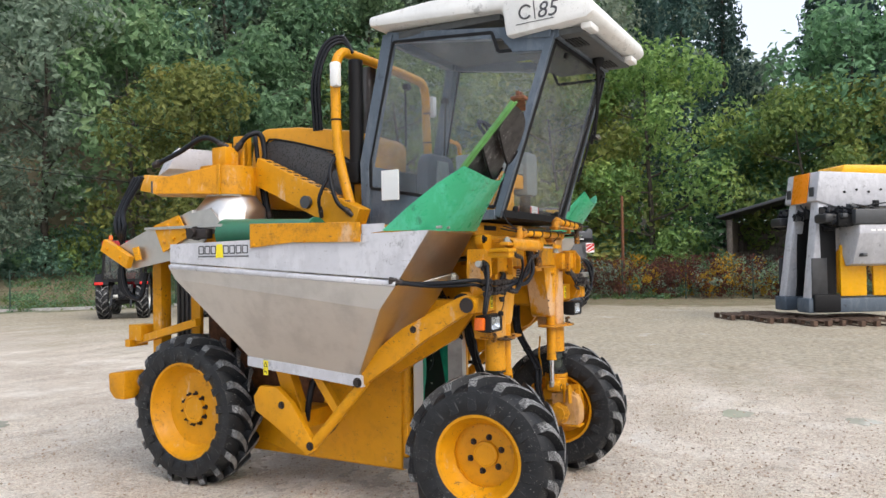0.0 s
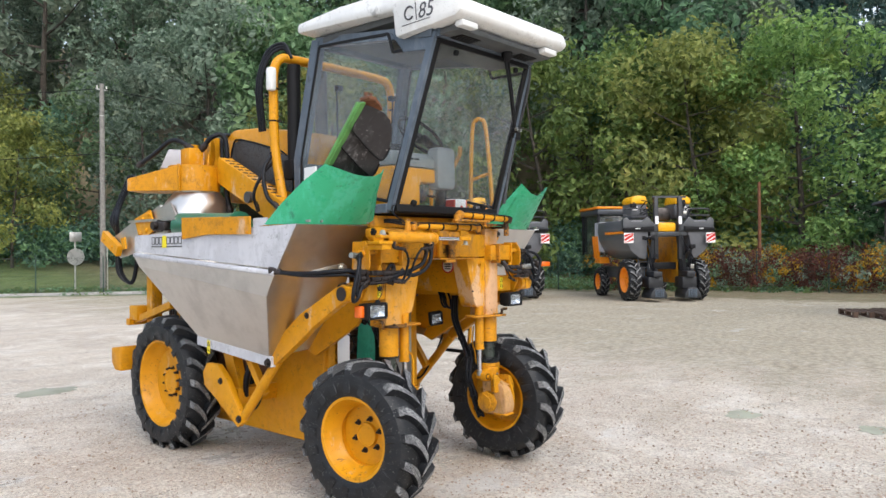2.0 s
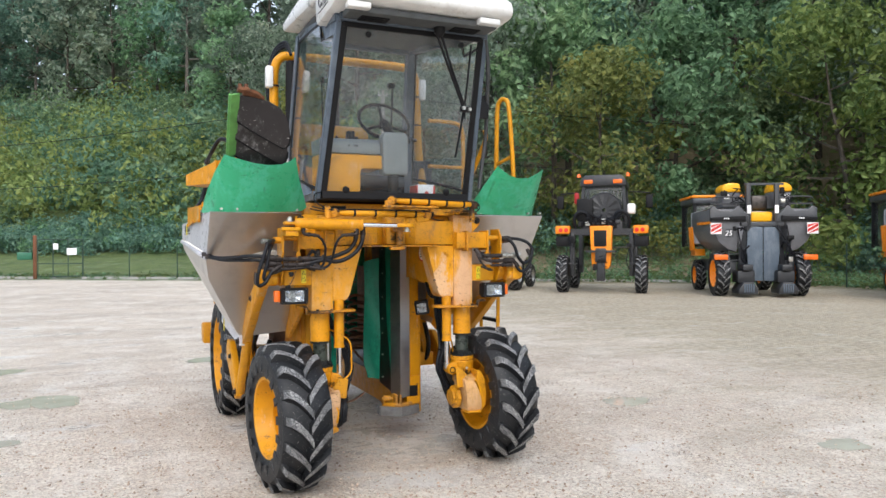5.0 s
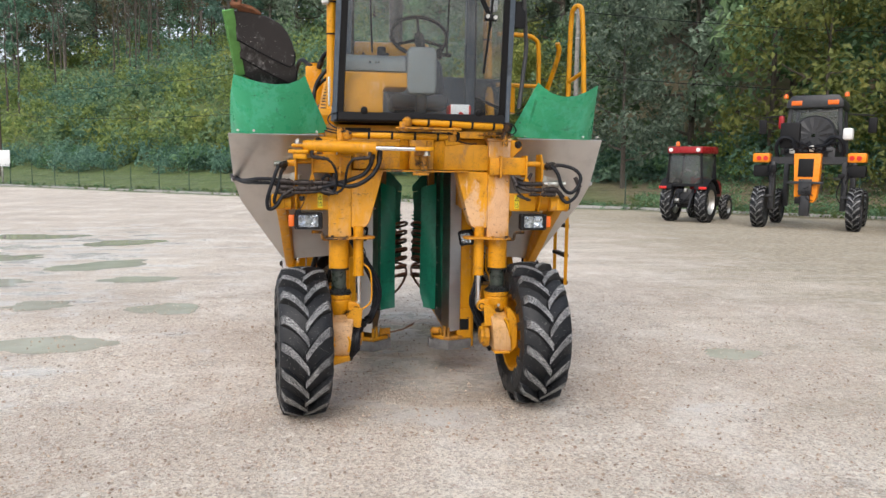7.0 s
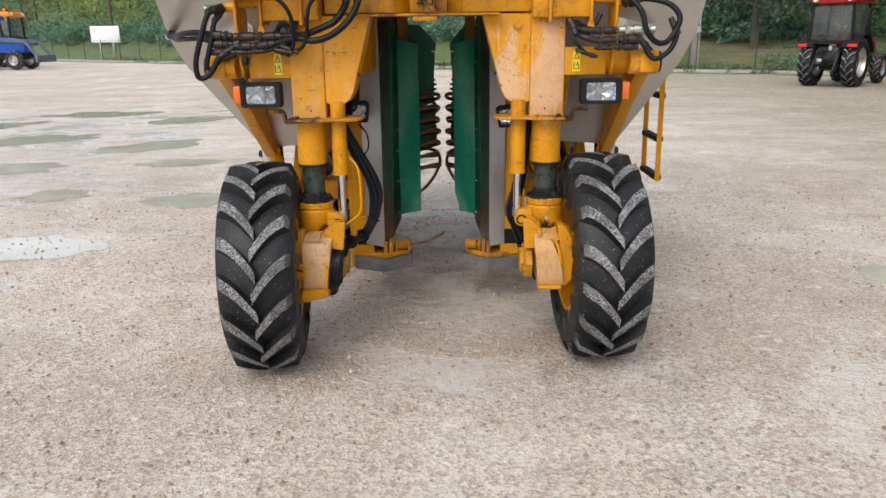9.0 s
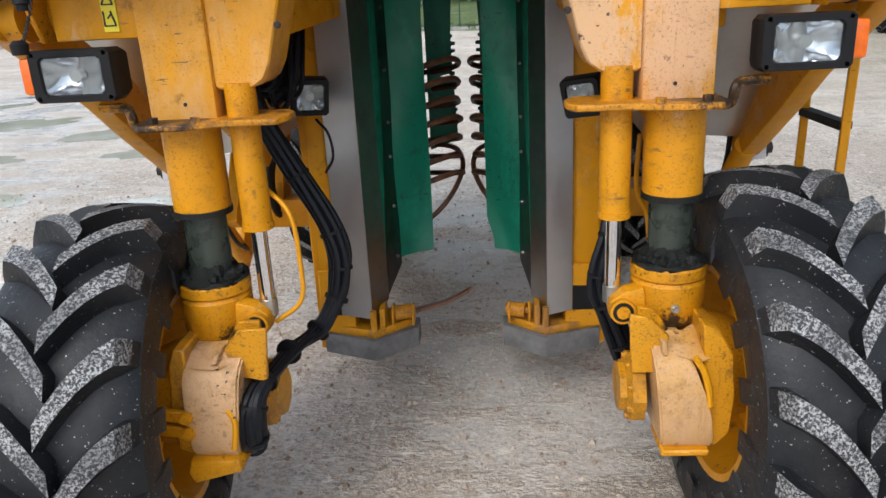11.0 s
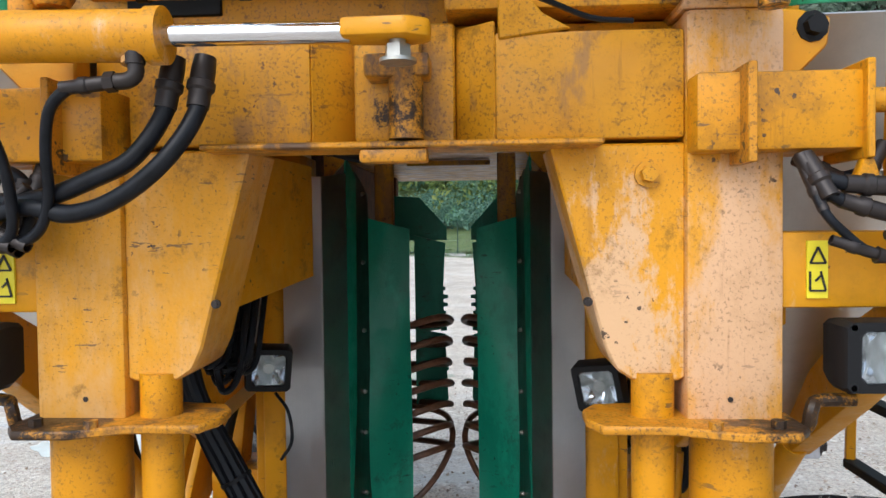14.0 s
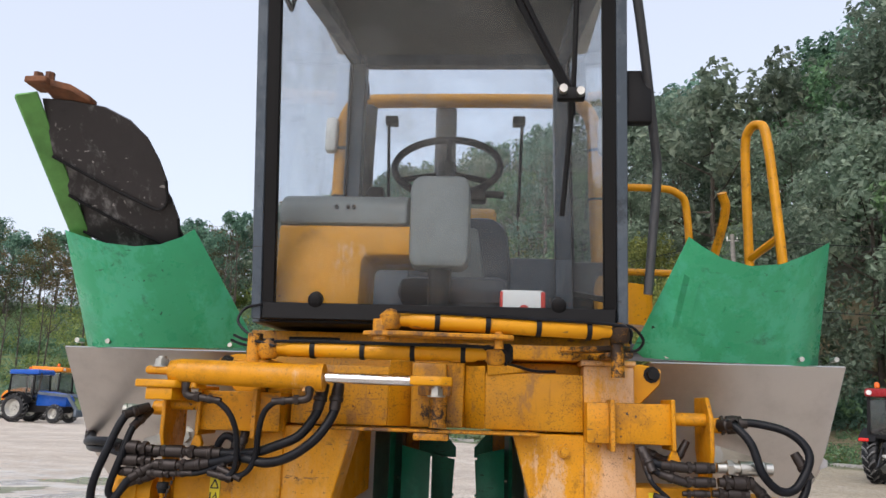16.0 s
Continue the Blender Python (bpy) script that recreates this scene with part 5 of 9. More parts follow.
# thick wrapped bundles inside the legs
offset()
for s in (-1, 1):
    pts = [(-0.50, 0.30, 1.33), (-0.485, 0.29, 1.20), (-0.455, 0.28, 1.11), (-0.40, 0.28, 1.00), (-0.325, 0.27, 0.86), (-0.296, 0.26, 0.77), (-0.295, 0.25, 0.70), (-0.315, 0.24, 0.63), (-0.355, 0.19, 0.575), (-0.395, 0.09, 0.575), (-0.42, -0.03, 0.572), (-0.437, -0.09, 0.55), (-0.448, -0.115, 0.50), (-0.455, -0.10, 0.43), (-0.49, -0.02, 0.37), (-0.55, 0.06, 0.33)]
    if s > 0:
        pts = [(0.46, 0.36, 1.30), (0.445, 0.34, 1.12), (0.43, 0.26, 0.97), (0.405, 0.17, 0.84), (0.378, 0.15, 0.755), (0.376, 0.15, 0.69), (0.398, 0.15, 0.62), (0.435, 0.14, 0.52), (0.475, 0.14, 0.43), (0.52, 0.14, 0.36)]
    bm = B()
    tube(bm, pts, 0.011, 9)
    hb = part("hose_bundle", bm, hose_black, machine, "black hydraulic hoses tied in a bundle")
    rng = random.Random(31 + s)
    for q in range(8 if s < 0 else 4):
        step = 0.785 if s < 0 else 1.571
        dx, dy = 0.020 * math.cos(q * step), 0.020 * math.sin(q * step)
        bm = B()
        tube(bm, [(x + dx + rng.uniform(-0.005, 0.005), y + dy + rng.uniform(-0.005, 0.005), z + 0.3 * dx) for x, y, z in pts], rng.uniform(0.009, 0.0125), 8, 5)
        part("hydraulic_hose", bm, hose_black, hb)
    sp = smooth_path(pts, 5)
    for i in range(4, len(sp) - 3, 6):
        d = (sp[i + 1] - sp[i - 1]).normalized()
        quick("cable_tie", cyl, (sp[i] - d * 0.004, sp[i] + d * 0.004, 0.033, None, 14), black, hb)
    rng = random.Random(11 + s)
    for i in range(14 if s < 0 else 3):
        x = (-0.452 if s < 0 else 0.44) + rng.uniform(-0.035, 0.035)
        a, y = rng.uniform(1.22, 1.30), 0.42 + rng.uniform(-0.06, 0.06)
        wide, tall = rng.uniform(0.015, 0.035), rng.uniform(0.05, 0.10)
        bm = B()
        tube(bm, [(x - wide, y + 0.1, a + 0.16), (x - wide, y + 0.02, a + 0.03), (x - wide * 0.7, y, a - tall * 0.7), (x, y - 0.02, a - tall), (x + wide * 0.7, y, a - tall * 0.7), (x + wide, y + 0.02, a + 0.03), (x + wide * 0.8, y + 0.1, a + 0.16)], rng.uniform(0.006, 0.010), 7, 5)
        part("looped_hose", bm, hose_black, machine, "looped black hose behind the gusset")
offset(*FRONT)
hose("brake_line", [(-0.44, 0.12, 1.06), (-0.36, 0.06, 1.02), (-0.305, 0.03, 0.965), (-0.295, 0.03, 0.85), (-0.303, 0.03, 0.755), (-0.37, 0.03, 0.70)], 0.007, ends=False, mat=yellow)
hose("brake_line", [(0.505, 0.15, 1.10), (0.503, 0.16, 0.97), (0.53, 0.16, 0.90), (0.536, 0.15, 0.80)], 0.007, ends=False, mat=yellow)
hose("work_lamp_cable", [(-0.37, 0.66, 1.09), (-0.33, 0.63, 1.05), (-0.32, 0.62, 0.98), (-0.35, 0.63, 0.93)], 0.005, ends=False)

# ---- picking tunnel ----
offset(-0.01, 0.05, -0.03)
for s in (-1, 1):
    T = lambda a: s * a
    bm = B()
    box(bm, T(0.36), T(0.472), 0.735, 0.93, 0.335, 1.70, 0.006)
    box(bm, T(0.36), T(0.478), 0.72, 0.76, 0.33, 0.56, 0.004)
    fp = part("tunnel_post", bm, yellow, machine)
    bm = B()
    box(bm, T(0.385), T(0.455), 0.716, 0.725, 0.395, 0.482, 0.001)
    part("post_window", bm, black, fp)
    bm = B()
    edge = 0.382 if s > 0 else 0.404
    plate(bm, [(T(edge), 0.712, 0.40), (T(0.298), 0.70, 0.385), (T(0.298), 0.70, 1.636), (T(edge), 0.712, 1.636)], 0.004)
    cover = part("post_cover", bm, stainless_post, machine, "brushed stainless corner cover")
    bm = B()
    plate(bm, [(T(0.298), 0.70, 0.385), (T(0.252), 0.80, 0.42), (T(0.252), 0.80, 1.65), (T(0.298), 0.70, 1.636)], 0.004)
    part("cover_return", bm, shaded_return, cover, "inner face of the cover, its shade put into the colour")
    bm = B()
    plate(bm, [(T(0.252), 0.80, 0.60), (T(0.243), 0.87, 1.0), (T(0.240), 0.89, 1.64), (T(0.252), 0.80, 1.70)], 0.005)
    part("rubber_strip", bm, green_flap, machine)
    bm = B()
    plate(bm, [(T(0.254), 0.803, 0.43), (T(0.224), 1.00, 0.48), (T(0.224), 1.00, 1.60), (T(0.240), 0.895, 1.66), (T(0.254), 0.803, 1.66)], 0.004)
    part("clamp_strip", bm, dark_steel, machine)
    for z in (0.53, 0.72, 0.90, 1.02, 1.2, 1.4, 1.6):
        quick("flap_bolt", cyl, ((T(0.232), 0.94, z), (T(0.223), 0.936, z), 0.007, 0.005, 8), zinc, machine)
    # hanging flap, gently waved
    bm = B()
    rows = []
    for i in range(13):
        z = 1.53 - i * 0.086
        row = []
        for j in range(7):
            f = j / 6
            edge = 0.226 - 0.126 * f * (1 - (0.22 if i > 10 and s > 0 else 0.02))
            zz = z - 0.035 * f + (0.055 * f if i == 12 else 0)
            row.append((T(edge), 1.0 + 0.02 * math.sin(i * 0.6 + j * 0.5) + 0.05 * f, zz))
        rows.append(row)
    front = [[bm.verts.new(p) for p in r] for r in rows]
    back = [[bm.verts.new((p[0], p[1] + 0.006, p[2])) for p in r] for r in rows]
    for i in range(12):
        for j in range(6):
            bm.faces.new((front[i][j], front[i][j + 1], front[i + 1][j + 1], front[i + 1][j]))
            bm.faces.new((back[i][j], back[i + 1][j], back[i + 1][j + 1], back[i][j + 1]))
    for i in range(12):
        bm.faces.new((front[i][6], back[i][6], back[i + 1][6], front[i + 1][6]))
        bm.faces.new((front[i][0], front[i + 1][0], back[i + 1][0], back[i][0]))
    for j in range(6):
        bm.faces.new((front[0][j], back[0][j], back[0][j + 1], front[0][j + 1]))
        bm.faces.new((front[12][j], front[12][j + 1], back[12][j + 1], back[12][j]))
    part("front_flap", bm, green_flap, machine, "hanging dark green rubber flap with a slit")
    offset(0.022, 0.05, -0.03)
    y = 1.55
    bm = B()
    plate(bm, [(T(0.30), y, 1.62), (T(0.145), y, 1.61), (T(0.046), y + 0.01, 1.50), (T(0.046), y + 0.02, 1.45), (T(0.30), y, 1.45)], 0.006)
    plate(bm, [(T(0.165), y - 0.02, 1.47), (T(0.050), y - 0.01, 1.44), (T(0.06), y, 1.28), (T(0.058), y, 1.12), (T(0.165), y, 1.10)], 0.006)
    plate(bm, [(T(0.165), y - 0.01, 1.12), (T(0.055), y, 1.10), (T(0.045), y, 0.86), (T(0.05), y, 0.84), (T(0.165), y, 0.80)], 0.006)
    rng = random.Random(s)
    for i in range(14):
        z = 1.28 - i * 0.03
        w = rng.uniform(0.006, 0.02)
        plate(bm, [(T(0.07), y - 0.004, z), (T(0.06 - w), y - 0.004, z - 0.004), (T(0.06 - w), y - 0.004, z - 0.016), (T(0.07), y - 0.004, z - 0.02)], 0.003)
    part("rear_flap", bm, green_flap, machine, "frayed dark green rubber flap")
    # shaker rods: hairpin loops reaching to the middle
    for i in range(7):
        z = 1.19 - 0.072 * i
        e = 0.004 * (i % 3)
        bm = B()
        tube(bm, [(T(0.27), 1.12, z - 0.04), (T(0.17), 1.15, z - 0.012), (T(0.08), 1.18, z + 0.012), (T(0.038), 1.23, z + 0.012), (T(0.022 + e), 1.31, z - 0.008), (T(0.04), 1.40, z - 0.03), (T(0.10), 1.50, z - 0.05), (T(0.26), 1.66, z - 0.08)], 0.0115, 8, 5)
        part("shaker_rod", bm, rod_brown, machine, "bent brown shaker rod")
    bm = B()
    tube(bm, [(T(0.26), 1.12, 0.56), (T(0.14), 1.16, 0.615), (T(0.07), 1.21, 0.68), (T(0.028), 1.28, 0.75), (T(0.025), 1.35, 0.80), (T(0.07), 1.45, 0.83), (T(0.25), 1.62, 0.82)], 0.0105, 8, 5)
    part("shaker_rod", bm, rod_brown, machine, "bent brown shaker rod")
    offset(-0.01, 0.05, -0.03)
    # walls of the tunnel
    bm = B()
    box(bm, T(0.36), T(0.375), 0.93, 2.75, 0.62, 1.74, 0.003)
    box(bm, T(0.30), T(0.375), 2.4, 2.5, 0.6, 1.74, 0.003)
    part("tunnel_wall", bm, rust, machine, "dark rusty tunnel wall")
    bm = B()
    prism(bm, [(T(0.36), 0.95, 0.62), (T(0.26), 1.0, 0.52), (T(0.26), 2.7, 0.52), (T(0.36), 2.75, 0.62)], (0, 0, 0.012), 0.002)
    part("catcher_plate", bm, dark_steel, machine)
    bm = B()
    box(bm, T(0.36), T(0.47), 0.76, 2.95, 0.23, 0.60, 0.008)
    prism(bm, [(T(0.47), y, z) for y, z in ((0.76, 0.25), (0.76, 1.16), (1.25, 1.16), (1.45, 0.62), (2.95, 0.60), (2.95, 0.33), (2.0, 0.30), (1.75, 0.25))], (T(0.03), 0, 0), 0.003)
    part("chassis_side", bm, yellow, machine, "yellow chassis side panel")
    bm = B()
    prism(bm, [(T(a), y, 0.245) for a, y in ((0.48, 0.735), (0.29, 0.655), (0.15, 0.77), (0.15, 0.86), (0.48, 0.90))], (0, 0, 0.075), 0.006)
    sh = part("ground_shoe", bm, shoe_grey, machine, "grey worn nose shoe")
    bm = B()
    prism(bm, [(T(a), y, 0.32) for a, y in ((0.47, 0.74), (0.29, 0.675), (0.17, 0.78), (0.2, 0.88), (0.47, 0.90))], (0, 0, 0.03), 0.004)
    box(bm, T(0.255), T(0.275), 0.70, 0.78, 0.345, 0.42, 0.003)
    cyl(bm, (T(0.292), 0.685, 0.35), (T(0.292), 0.685, 0.42), 0.011, None, 10)
    part("shoe_mount", bm, yellow_rusty, sh)
    bm = B()
    cyl(bm, (T(0.168), 0.765, 0.385), (T(0.228), 0.745, 0.385), 0.026, None, 16)
    cyl(bm, (T(0.160), 0.768, 0.385), (T(0.240), 0.741, 0.385), 0.011, None, 10)
    part("hinge_roll", bm, yellow_scabbed, sh, "greasy yellow hinge roll")
    for a in (0.166, 0.236):
        bm = B()
        prism(bm, [(T(a), 0.725, 0.345), (T(a), 0.725, 0.40), (T(a), 0.745, 0.418), (T(a), 0.78, 0.41), (T(a), 0.80, 0.345)], (0.008, 0, 0), 0.002)
        part("hinge_lug", bm, yellow_rusty, sh)
bm = B()
prism(bm, [(-0.20, 0.79, 0.352), (-0.05, 0.84, 0.375), (0.03, 0.86, 0.405), (0.045, 0.87, 0.425), (0.02, 0.88, 0.395), (-0.06, 0.89, 0.36), (-0.19, 0.86, 0.34)], (0, 0, 0.012), 0.002)
part("crop_finger", bm, rod_brown, machine, "curved rusty crop finger")
bm = B()
box(bm, -0.375, 0.375, 0.55, 2.75, 1.742, 1.80, 0.004)
part("tunnel_roof", bm, yellow_rusty, machine)
quick("roof_rib", box, (-0.15, 0.15, 1.46, 1.50, 1.72, 1.739, 0.003), yellow_rusty, machine)
quick("cross_bar", box, (-0.30, 0.30, 0.22, 0.30, 1.66, 1.72, 0.004), yellow_rusty, machine)
for s in (-1, 1):
    bm = B()
    prism(bm, [(s * 0.31, 0.80, 1.62), (s * 0.20, 0.80, 1.742), (s * 0.31, 0.80, 1.742)], (0, 0.02, 0), 0.002)
    part("roof_gusset", bm, yellow_rusty, machine)
    bm = B()
    box(bm, *sorted((s * 0.17, s * 0.23)), 1.2, 1.24, 1.3, 1.739, 0.004)
    part("hanger_post", bm, yellow_rusty, machine)
bm = B()
for k in range(4):
    tube(bm, [(-0.3, 0.45 + 0.03 * k, 1.70), (-0.12, 0.42 + 0.05 * k, 1.70 - 0.012 * k), (0.05, 0.44 + 0.04 * k, 1.705), (0.28, 0.5, 1.70)], 0.012, 7)
part("roof_cables", bm, hose_black, machine)
bm = B()
cyl(bm, (0.3, 0.22, 1.575), (0.293, 0.22, 1.575), 0.062, None, 28)
sg = part("warning_disc", bm, label_red, machine, "round red and white warning sticker")
bm = B()
cyl(bm, (0.293, 0.22, 1.575), (0.2915, 0.22, 1.575), 0.05, None, 28)
part("disc_face", bm, label_white, sg)
bm = B()
for k in range(4):
    box(bm, 0.2895, 0.2912, 0.19, 0.25, 1.545 + 0.018 * k, 1.553 + 0.018 * k, 0)
part("print_bars", bm, label_black, sg)

# ---- hoppers, guards and augers ----
offset()
for s in (-1, 1):
    H = lambda x: -x if s < 0 else x + 0.0
    w = 1.265 if s < 0 else 1.245
    P = lambda x, y, z: (s * x, y, z)
    t = 0.006
    bm = B()
    # outer band, ledge, fold and lower sheet
    plate(bm, [P(w, 0.12, 1.83), P(w, 2.22, 1.80), P(w, 2.22, 1.675), P(w, 0.32, 1.555)], t)
    upper = part("hopper_band", bm, grey_paint, machine, "light grey painted upper hopper panel")
    bm = B()
    prism(bm, [P(w, 0.33, 1.545), P(w + 0.02, 0.34, 1.535), P(w + 0.02, 0.34, 1.515), P(w - 0.005, 0.35, 1.505)], (0, 1.88, 0.12), 0.002)
    rim = part("hopper_ledge", bm, grey_paint, upper)
    for k in range(13):
        y = 0.5 + 0.13 * k
        quick("rivet", cyl, ((s * (w + 0.018), y, 1.55 + (y - 0.33) * 0.064), (s * (w + 0.018), y, 1.556 + (y - 0.33) * 0.064), 0.006, 0.004, 8), zinc, upper)
    sheets = (
        [P(w, 0.35, 1.51), P(w, 2.23, 1.63), P(w - 0.02, 2.20, 1.56), P(w - 0.03, 0.48, 1.375)],
        [P(w - 0.03, 0.48, 1.375), P(w - 0.02, 2.20, 1.56), P(0.975, 1.76, 1.0), P(0.975, 0.83, 0.92)],
        [P(w, 0.12, 1.83), P(w, 0.34, 1.53), P(w - 0.03, 0.48, 1.375), P(0.975, 0.83, 0.92), P(0.60, 0.83, 0.95), P(0.62, 0.45, 1.40), P(0.66, 0.15, 1.83)],
        [P(w, 2.22, 1.80), P(w, 2.22, 1.64), P(w - 0.02, 2.20, 1.56), P(0.975, 1.76, 1.0), P(0.60, 1.76, 1.0), P(0.64, 2.22, 1.80)],
        [P(0.66, 0.15, 1.83), P(0.60, 0.83, 0.95), P(0.60, 1.76, 1.0), P(0.64, 2.22, 1.80)],
        [P(0.975, 0.83, 0.93), P(0.975, 1.76, 1.0), P(0.60, 1.76, 1.0), P(0.60, 0.83, 0.95)])
    for sheet in sheets:
        bm = B()
        plate(bm, sheet, t)
        part("hopper_panel", bm, stainless, machine, "brushed stainless steel hopper panel")
    bm = B()
    prism(bm, [P(0.985, 0.80, 0.93), P(0.985, 1.78, 1.01), P(0.985, 1.78, 0.94), P(0.985, 0.80, 0.855)], (-s * 0.05, 0, 0), 0.003)
    hb = part("hopper_bottom_rail", bm, grey_paint, machine)
    bm = B()
    bolt(bm, P(0.987, 0.83, 0.885), (s, 0, 0), 0.022, 0.02)
    part("rail_pivot", bm, fitting, hb)
    bm = B()
    plate(bm, [P(0.988, 1.585, 0.985), P(0.988, 1.625, 0.988), P(0.988, 1.625, 0.888), P(0.988, 1.585, 0.885)], 0.003)
    wl_ = part("warning_label", bm, label_yellow, hb, "yellow warning pictogram label")
    bm = B()
    for za, zb, ya, yb in ((0.945, 0.945, 1.59, 1.62), (0.945, 0.975, 1.59, 1.605), (0.945, 0.975, 1.62, 1.605), (0.90, 0.92, 1.59, 1.615), (0.91, 0.91, 1.59, 1.62)):
        bar(bm, P(0.9905, ya, za), P(0.9905, yb, zb), 0.002, 0.004, (0, 0.01, 1), 0)
    part("pictogram", bm, label_black, wl_)
    # lift handle plate on the front face of the hopper
    bm = B()
    prism(bm, [P(1.02, 0.30, 1.50), P(0.82, 0.20, 1.53), P(0.80, 0.20, 1.56), P(0.86, 0.19, 1.58), P(1.05, 0.31, 1.53)], (0, -0.012, 0), 0.002)
    bolt(bm, P(0.85, 0.185, 1.55), (0, -1, 0), 0.022, 0.02)
    part("hopper_strut", bm, zinc, machine)
    # green guard: three curved sheets with a cut top
    bm = B()
    low_edge = ((1.278, 0.40, 1.833), (1.262, 0.28, 1.832), (1.225, 0.19, 1.83), (1.17, 0.13, 1.828), (1.10, 0.10, 1.83), (1.0, 0.085, 1.83), (0.90, 0.085, 1.832), (0.80, 0.09, 1.834), (0.74, 0.10, 1.836), (0.70, 0.11, 1.838), (0.67, 0.13, 1.842), (0.655, 0.15, 1.845))
    top_edge = ((1.28, 0.41, 1.838), (1.262, 0.24, 1.97), (1.232, 0.08, 2.085), (1.19, -0.08, 2.182), (1.11, -0.115, 2.155), (1.02, -0.135, 2.13), (0.93, -0.14, 2.12), (0.85, -0.14, 2.128), (0.79, -0.135, 2.152), (0.755, -0.125, 2.18), (0.70, 0.0, 2.04), (0.625, 0.12, 1.87))
    lo = [P(x * (1 if s < 0 else 0.972), y, z) for x, y, z in low_edge]
    hi = [P(x * (1.008 if s < 0 else 0.957), y, z - (0.03 * math.sin(math.pi * (1.2 - x) / 0.42) if s > 0 and 0.78 < x < 1.2 else 0)) for x, y, z in top_edge]
    off = Vector((0, 0.006, 0))
    q0, q1 = [bm.verts.new(p) for p in lo], [bm.verts.new(p) for p in hi]
    q2, q3 = [bm.verts.new(Vector(p) + off) for p in lo], [bm.verts.new(Vector(p) + off) for p in hi]
    for i in range(len(lo) - 1):
        bm.faces.new((q0[i], q0[i + 1], q1[i + 1], q1[i]))
        bm.faces.new((q2[i + 1], q2[i], q3[i], q3[i + 1]))
        bm.faces.new((q1[i], q1[i + 1], q3[i + 1], q3[i]))
        bm.faces.new((q0[i + 1], q0[i], q2[i], q2[i + 1]))
    g = part("green_guard", bm, green_sheet, machine, "bright green plastic splash guard", angle=50)
    for k in range(6):
        x = 1.2 - 0.1 * k
        quick("guard_screw", cyl, (P(x, 0.07 + 0.006 * k, 1.848), P(x, 0.105, 1.848), 0.008, 0.008, 8), zinc, g)

# yellow cover plate on the hopper rim
bm = B()
plate(bm, [(-1.285, 1.45, 1.915), (-1.285, 0.575, 1.892), (-1.285, 0.575, 1.775), (-1.285, 1.10, 1.785), (-1.285, 1.45, 1.757)], 0.008, 0.002)
for y, z in ((1.42, 1.775), (0.62, 1.79), (1.0, 1.795)):
    bolt(bm, (-1.289, y, z), (-1, 0, 0), 0.009, 0.008)
part("hopper_cover_plate", bm, yellow_worn, machine, "yellow sheet steel cover plate")
bm = B()
plate(bm, [(-1.262, 0.58, 1.88), (-1.262, 0.42, 1.88), (-1.262, 0.42, 1.835), (-1.262, 0.58, 1.82)], 0.006)
part("hopper_filler", bm, grey_paint, machine)
# maker's mark as plain shapes
bm = B()
for k in range(8):
    if k == 3:
        continue
    y0 = 1.935 - 0.0575 * k
    y1 = y0 - 0.043
    for p, q in (((y0, 1.728), (y0, 1.778)), ((y1, 1.728), (y1, 1.778)), ((y0, 1.778), (y1, 1.778)), ((y0, 1.728), (y1, 1.728))):
        bar(bm, (-1.2695, *p), (-1.2695, *q), 0.002, 0.0075, (0, 1, 0) if p[0] == q[0] else (0, 0, 1), 0)
prism(bm, [(-1.2695, 1.94, 1.706), (-1.2695, 1.48, 1.703), (-1.2695, 1.48, 1.711), (-1.2695, 1.94, 1.714)], (-0.002, 0, 0), 0)
mark = part("maker_mark", bm, print_grey, machine, "dark grey maker's mark")
bm = B()
prism(bm, [(-1.2695, 1.775, 1.70), (-1.2695, 1.705, 1.70), (-1.2695, 1.715, 1.79), (-1.2695, 1.765, 1.79)], (-0.003, 0, 0), 0)
part("mark_block", bm, label_yellow, mark)

# auger lying open above the guard
bm = B()
plate(bm, [(-1.205, -0.40, 2.50), (-1.15, -0.385, 2.515), (-1.125, 0.06, 2.06), (-1.17, 0.05, 2.05)], 0.012, 0.002)
trough = part("conveyor_side", bm, plain("light_green_paint", (0.10, 0.28, 0.07), 0.5, 0, 0.3), machine, "light green conveyor side strip")
bm = B()
bar(bm, (-1.208, -0.385, 2.505), (-1.175, 0.06, 2.06), 0.012, 0.022, (0, 1, 1))
part("worn_edge", bm, bpy.data.materials["light_green_paint"], trough)
for k in range(3):
    o = Vector((0.004 * k, 0.03 + 0.10 * k, -0.09 * k))
    bm = B()
    flight = [(-1.15, 2.508), (-1.06, 2.502), (-0.97, 2.487), (-0.90, 2.455), (-0.855, 2.41), (-0.83, 2.355), (-0.815, 2.30), (-0.82, 2.245), (-0.85, 2.222), (-0.90, 2.24), (-1.0, 2.285), (-1.15, 2.36)]
    plate(bm, [Vector((x, -0.385 + (2.508 - z) * 0.62, z)) + o for x, z in flight], 0.008)
    fl = part("auger_flight", bm, auger_black, machine, "worn black steel auger flight")
    bm = B()
    tube(bm, [Vector((x, -0.395 + (2.508 - z) * 0.62, z)) + o for x, z in flight[6:]], 0.005, 6, 3)
    part("flight_edge", bm, black, fl, "dark rolled edge")
bm = B()
box(bm, -1.165, -1.10, -0.43, -0.35, 2.525, 2.545, 0.004)
prism(bm, [(-1.13, -0.42, 2.53), (-1.05, -0.39, 2.52), (-1.0, -0.37, 2.49), (-1.0, -0.33, 2.49), (-1.13, -0.34, 2.51)], (0, 0, 0.018), 0.003)
